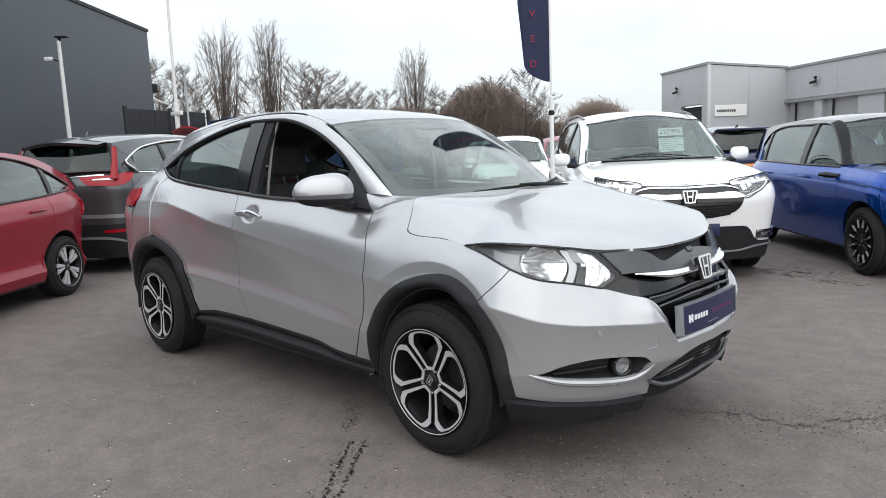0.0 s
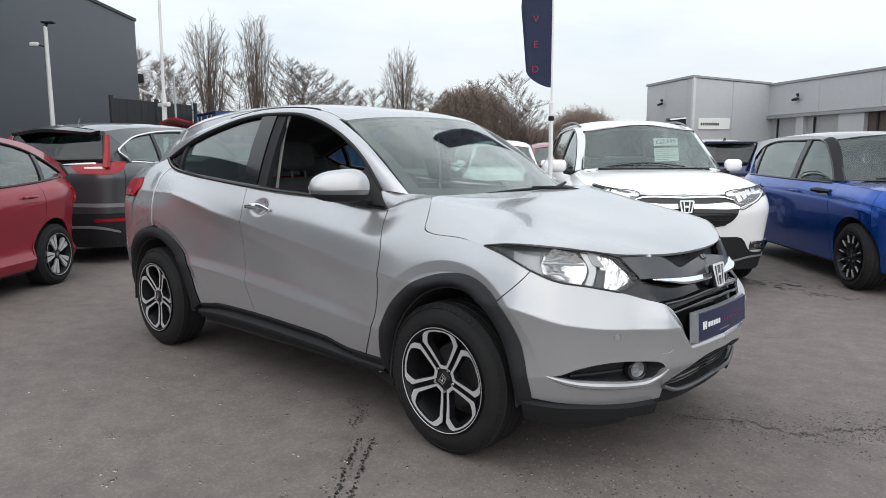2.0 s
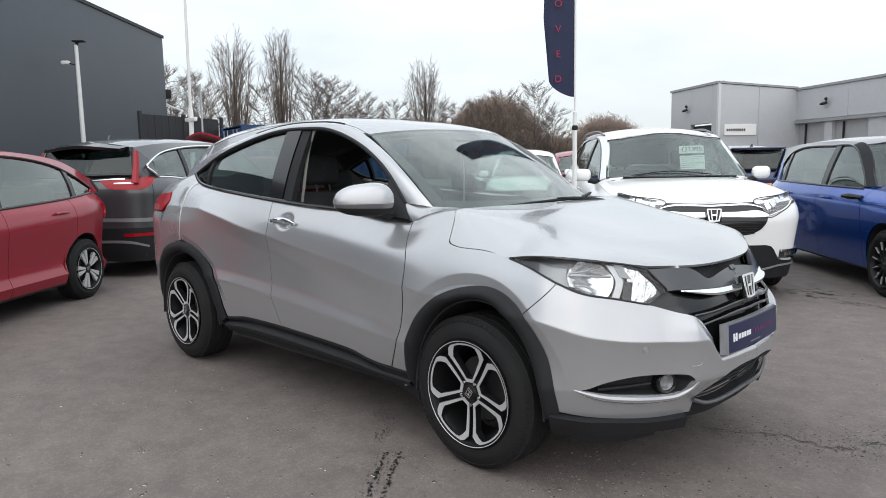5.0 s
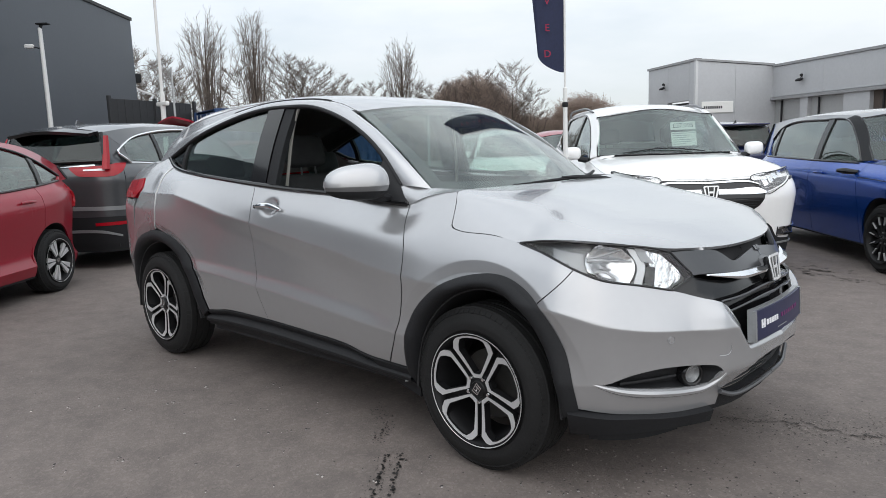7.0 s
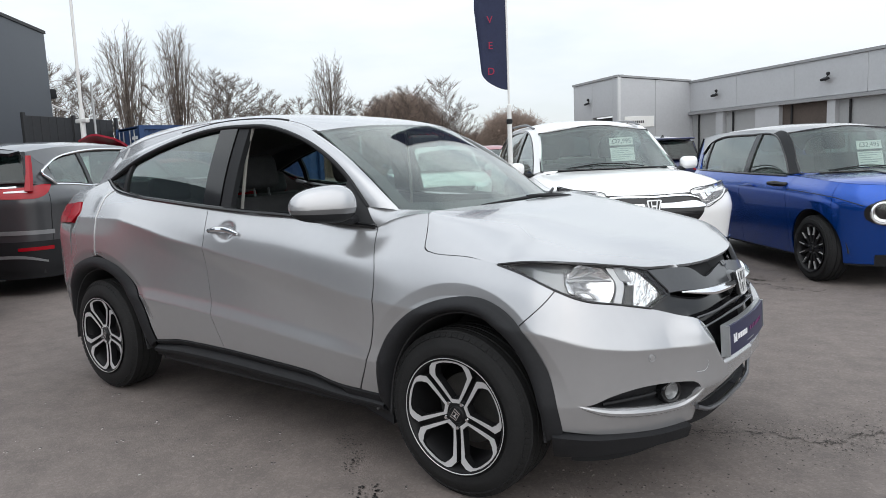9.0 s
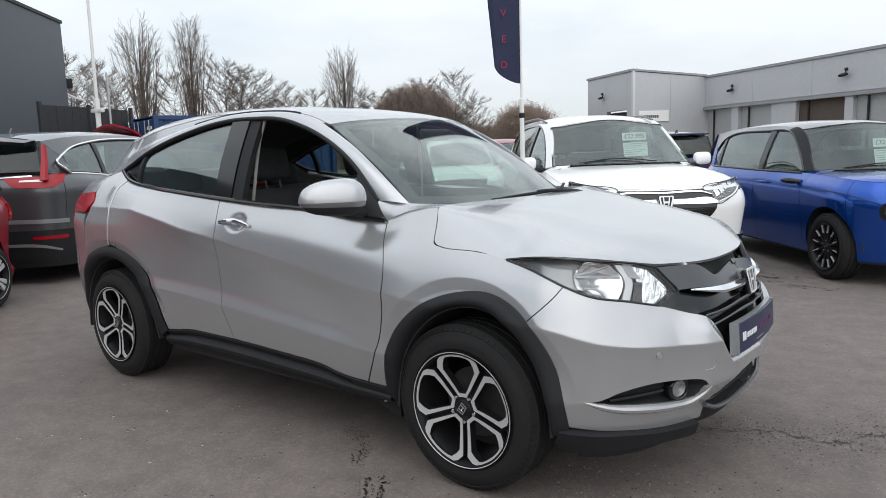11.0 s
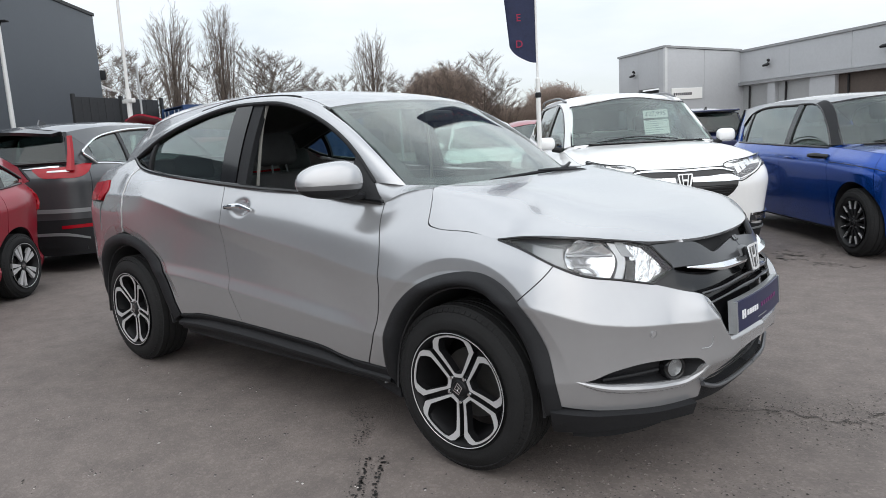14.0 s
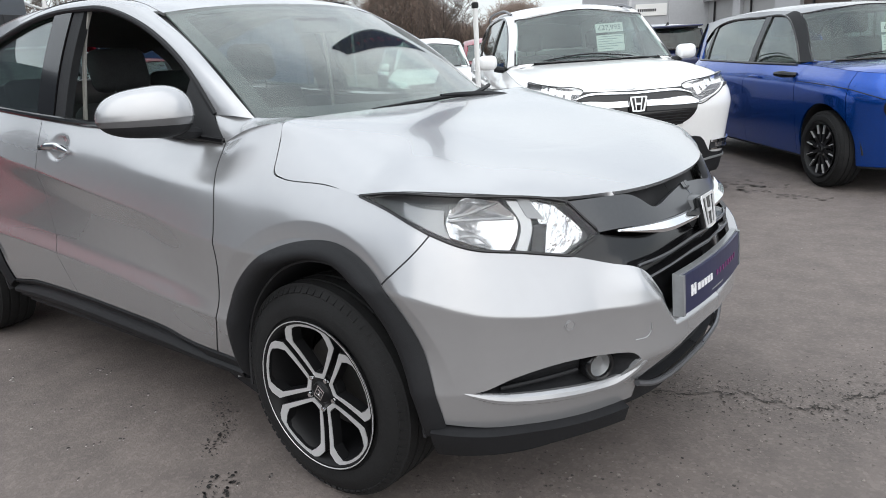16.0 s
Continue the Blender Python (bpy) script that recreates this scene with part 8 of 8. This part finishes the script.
def winter_tree(name, label, m, height, spread, seed, low=0.22, limbs=80, twigs=14, dome=0.5, steep=1.0, trunk_r=0.2):
    """A leafless tree: a tapered trunk, limbs that sweep up to a rounded outline, and fine twigs along them."""
    rng = random.Random(seed)
    outline = lambda h: spread * max(0.05, math.sin(math.pi * min(1, max(0.02, (h - low) / (1.02 - low))) ** (0.69 / -math.log(dome) if dome < 0.99 else 1)) ** 0.75)
    lean = (rng.gauss(0, 0.25), rng.gauss(0, 0.25))
    stem = lambda h: (lean[0] * math.sin(3 * h), lean[1] * math.sin(2.3 * h), h * height)
    trunk = [stem(k / 14 * (0.9 if steep > 1 else 0.66)) for k in range(15)]
    crown = []
    for k in range(limbs):
        start = low * 0.75 + (0.82 - low * 0.75) * ((k + rng.random()) / limbs) ** 1.25
        end = start + (1 - start) * rng.uniform(0.35, 1.0) * 0.62 * steep
        t = k * 2.4 + rng.gauss(0, 0.3)
        reach = outline(end) * rng.uniform(0.55, 1.0)
        if steep > 1:
            start = low * 0.8 + (0.72 - low * 0.8) * ((k + rng.random()) / limbs) ** 1.5
            end = start + (1 - start) * rng.uniform(0.45, 1.0)
            reach = 1.2 * outline(min(0.97, end)) * rng.uniform(0.35, 1.0)
        a, n = stem(start), 8
        wide = 0.05 * (1.15 - start) * height / 10
        path = []
        bend = rng.uniform(0.45, 0.7) if steep < 1 else rng.uniform(0.6, 0.85)
        for q in range(n + 1):
            f = q / n
            r = reach * f ** bend
            path.append((a[0] + r * math.cos(t) + rng.gauss(0, 0.035), a[1] + r * math.sin(t) + rng.gauss(0, 0.035), a[2] + (end - start) * height * f ** 1.15))
        for q in range(n):
            crown.append((path[q], path[q + 1], max(0.012, wide * (1 - q / n)), max(0.011, wide * (1 - (q + 1) / n))))
        for _ in range(twigs):
            f = rng.uniform(0.25, 1.0) * n
            q = min(n - 1, int(f))
            c = tuple(path[q][i] + (path[q + 1][i] - path[q][i]) * (f - q) for i in range(3))
            u = t + rng.gauss(0, 1.1)
            e = unit((math.cos(u) * 0.7, math.sin(u) * 0.7, rng.uniform(0.25, 1.1) * steep))
            w = 0.0105
            for _ in range(rng.choice((2, 3, 3))):
                long = rng.uniform(0.12, 0.27) * height / 10
                c2 = tuple(c[i] + e[i] * long for i in range(3))
                crown.append((c, c2, w, w * 0.85))
                if rng.random() < 0.5:
                    g = unit((e[0] + rng.gauss(0, 0.6), e[1] + rng.gauss(0, 0.6), e[2] + rng.gauss(0.1, 0.3)))
                    crown.append((c2, tuple(c2[i] + g[i] * long * 0.8 for i in range(3)), w * 0.8, w * 0.65))
                c, w = c2, w * 0.85
                e = unit((e[0] + rng.gauss(0, 0.2), e[1] + rng.gauss(0, 0.2), e[2] + 0.12 * steep))
    top = max(c[1][2] for c in crown) / height
    t = thing(name, label, "tree", m @ Matrix.Diagonal((1, 1, 1 / top, 1)))
    part("trunk", mesh_of(*tube(trunk, [trunk_r * (1 - 0.93 * k / 14) for k in range(15)], 8, False), BARK), t, "straight bare trunk")
    part("crown", limbs_mesh(crown, TWIG, 3), t, "leafless crown of fine branches")
    return t


def scrub(label, p, q, depth, height, count, seed, mat, leaf=0.0, name="scrub", dome=0.0):
    """A belt of leafless bushes, one sheet of many twigs, uneven along the top."""
    rng = random.Random(seed)
    segs, leaves = [], []
    L = math.hypot(q[0] - p[0], q[1] - p[1])
    ax, ay = (q[0] - p[0]) / L, (q[1] - p[1]) / L
    g = rng.gauss
    for k in range(count):
        u, w = rng.uniform(0, L), rng.uniform(0, depth)
        h = height * (0.66 + 0.3 * noise.noise(Vector((u * 0.25 + seed, 0.3, 0))) + 0.16 * rng.random()) * (1 - dome + dome * math.sin(math.pi * u / L) ** 0.55)
        bx, by = p[0] + ax * u - ay * w, p[1] + ay * u + ax * w
        stem = (bx + g(0, 0.25), by + g(0, 0.25), h * rng.uniform(0.35, 0.7))
        segs.append(((bx, by, 0), stem, 0.03, 0.018))
        for _ in range(5):
            tip = (stem[0] + g(0, 0.5), stem[1] + g(0, 0.5), stem[2] + (h - stem[2]) * rng.uniform(0.3, 1.0))
            segs.append((stem, tip, 0.016, 0.008))
            for _ in range(3):
                f = rng.uniform(0.3, 1)
                c = tuple(stem[i] + (tip[i] - stem[i]) * f for i in range(3))
                segs.append((c, (c[0] + g(0, 0.3), c[1] + g(0, 0.3), c[2] + rng.uniform(0, 0.4)), 0.01, 0.007))
                if leaf and rng.random() < leaf:
                    c = (c[0] + g(0, 0.3), c[1] + g(0, 0.3), max(0.1, c[2] - rng.uniform(0, 0.9)))
                    a, b = (g(0, 0.05), g(0, 0.05), g(0, 0.05)), (g(0, 0.05), g(0, 0.05), g(0, 0.05))
                    leaves.extend([c, tuple(c[i] + a[i] for i in range(3)), tuple(c[i] + a[i] + b[i] for i in range(3)), tuple(c[i] + b[i] for i in range(3))])
    ob = new(name, limbs_mesh(segs, mat, 3, leaves))
    return tagged(ob, label, "bushes", kind="stuff")


for label, place, h, sp, seed in (("tall leafless poplar with upswept branches", (-47.05, 24.9), 11.9, 2.3, 11), ("tall leafless poplar with upswept branches", (-45.2, 27.9), 12.0, 1.8, 12),
                                  ("leafless poplar standing above a russet hedge", (-38.4, 36.3), 9.85, 2.0, 13)):
    winter_tree("poplar", label, pose(*place, 0), h, sp, seed, 0.12, 72, 15, 0.6, 1.3)
kinds = [winter_tree("bare_tree", "leafless spreading tree in a winter hedgerow", pose(*at, 0), h, sp, 40 + k, 0.12, 70, 22, 0.55, 0.75, 0.13) for k, (at, h, sp) in enumerate((((-48.25, 20.4), 8.9, 2.3), ((-44.0, 29.7), 8.7, 2.5), ((-41.6, 32.75), 7.2, 2.2)))]
for k, (x, y, h) in enumerate(((-47.4, 22.1, 8.3), (-46.1, 22.5, 7.2), (-49.3, 18.6, 9.2), (-45.4, 25.8, 7.7), (-43.4, 30.6, 8.2), (-42.8, 31.3, 8.1), (-40.2, 32.9, 6.0), (-38.5, 33.3, 6.2), (-35.1, 36.8, 6.2), (-33.7, 38.0, 6.3), (-32.3, 39.15, 6.9), (-31.7, 42.2, 5.2), (-30.9, 40.3, 7.4), (-29.9, 41.8, 5.4), (-37.0, 36.4, 6.6))):
    src, tall = kinds[k % 3], (8.9, 8.7, 7.2)[k % 3]
    copy_thing(src, pose(x, y, 0, 0, 0, 77 * k + 31) @ Matrix.Diagonal((max(0.75, h / tall), max(0.75, h / tall), h / tall, 1)))
scrub("pale leafless scrub under the poplars", (-50, 17), (-38.5, 34), 3.0, 3.8, 420, 3, TWIG)
scrub("brown winter hedge under the trees", (-39.5, 33.0), (-35.4, 36.8), 3.0, 5.0, 900, 5, RUSSET, 0.35, "hedge")
scrub("russet winter hedge", (-35.4, 36.8), (-30.9, 40.75), 3.0, 7.2, 1900, 6, RUSSET, 0.55, "hedge", 0.45)
scrub("thin brown hedge beside the russet one", (-31.2, 40.6), (-27.9, 43.2), 2.5, 3.9, 420, 7, RUSSET, 0.4, "hedge")
scrub("rounded brown hedge before the workshop", (-28.3, 42.9), (-24.6, 45.5), 2.5, 6.2, 1000, 8, RUSSET, 0.5, "hedge", 0.5)
scrub("low brown hedge along the workshop", (-25.2, 45.1), (-22.6, 46.8), 2.5, 4.2, 320, 9, RUSSET, 0.5, "hedge")
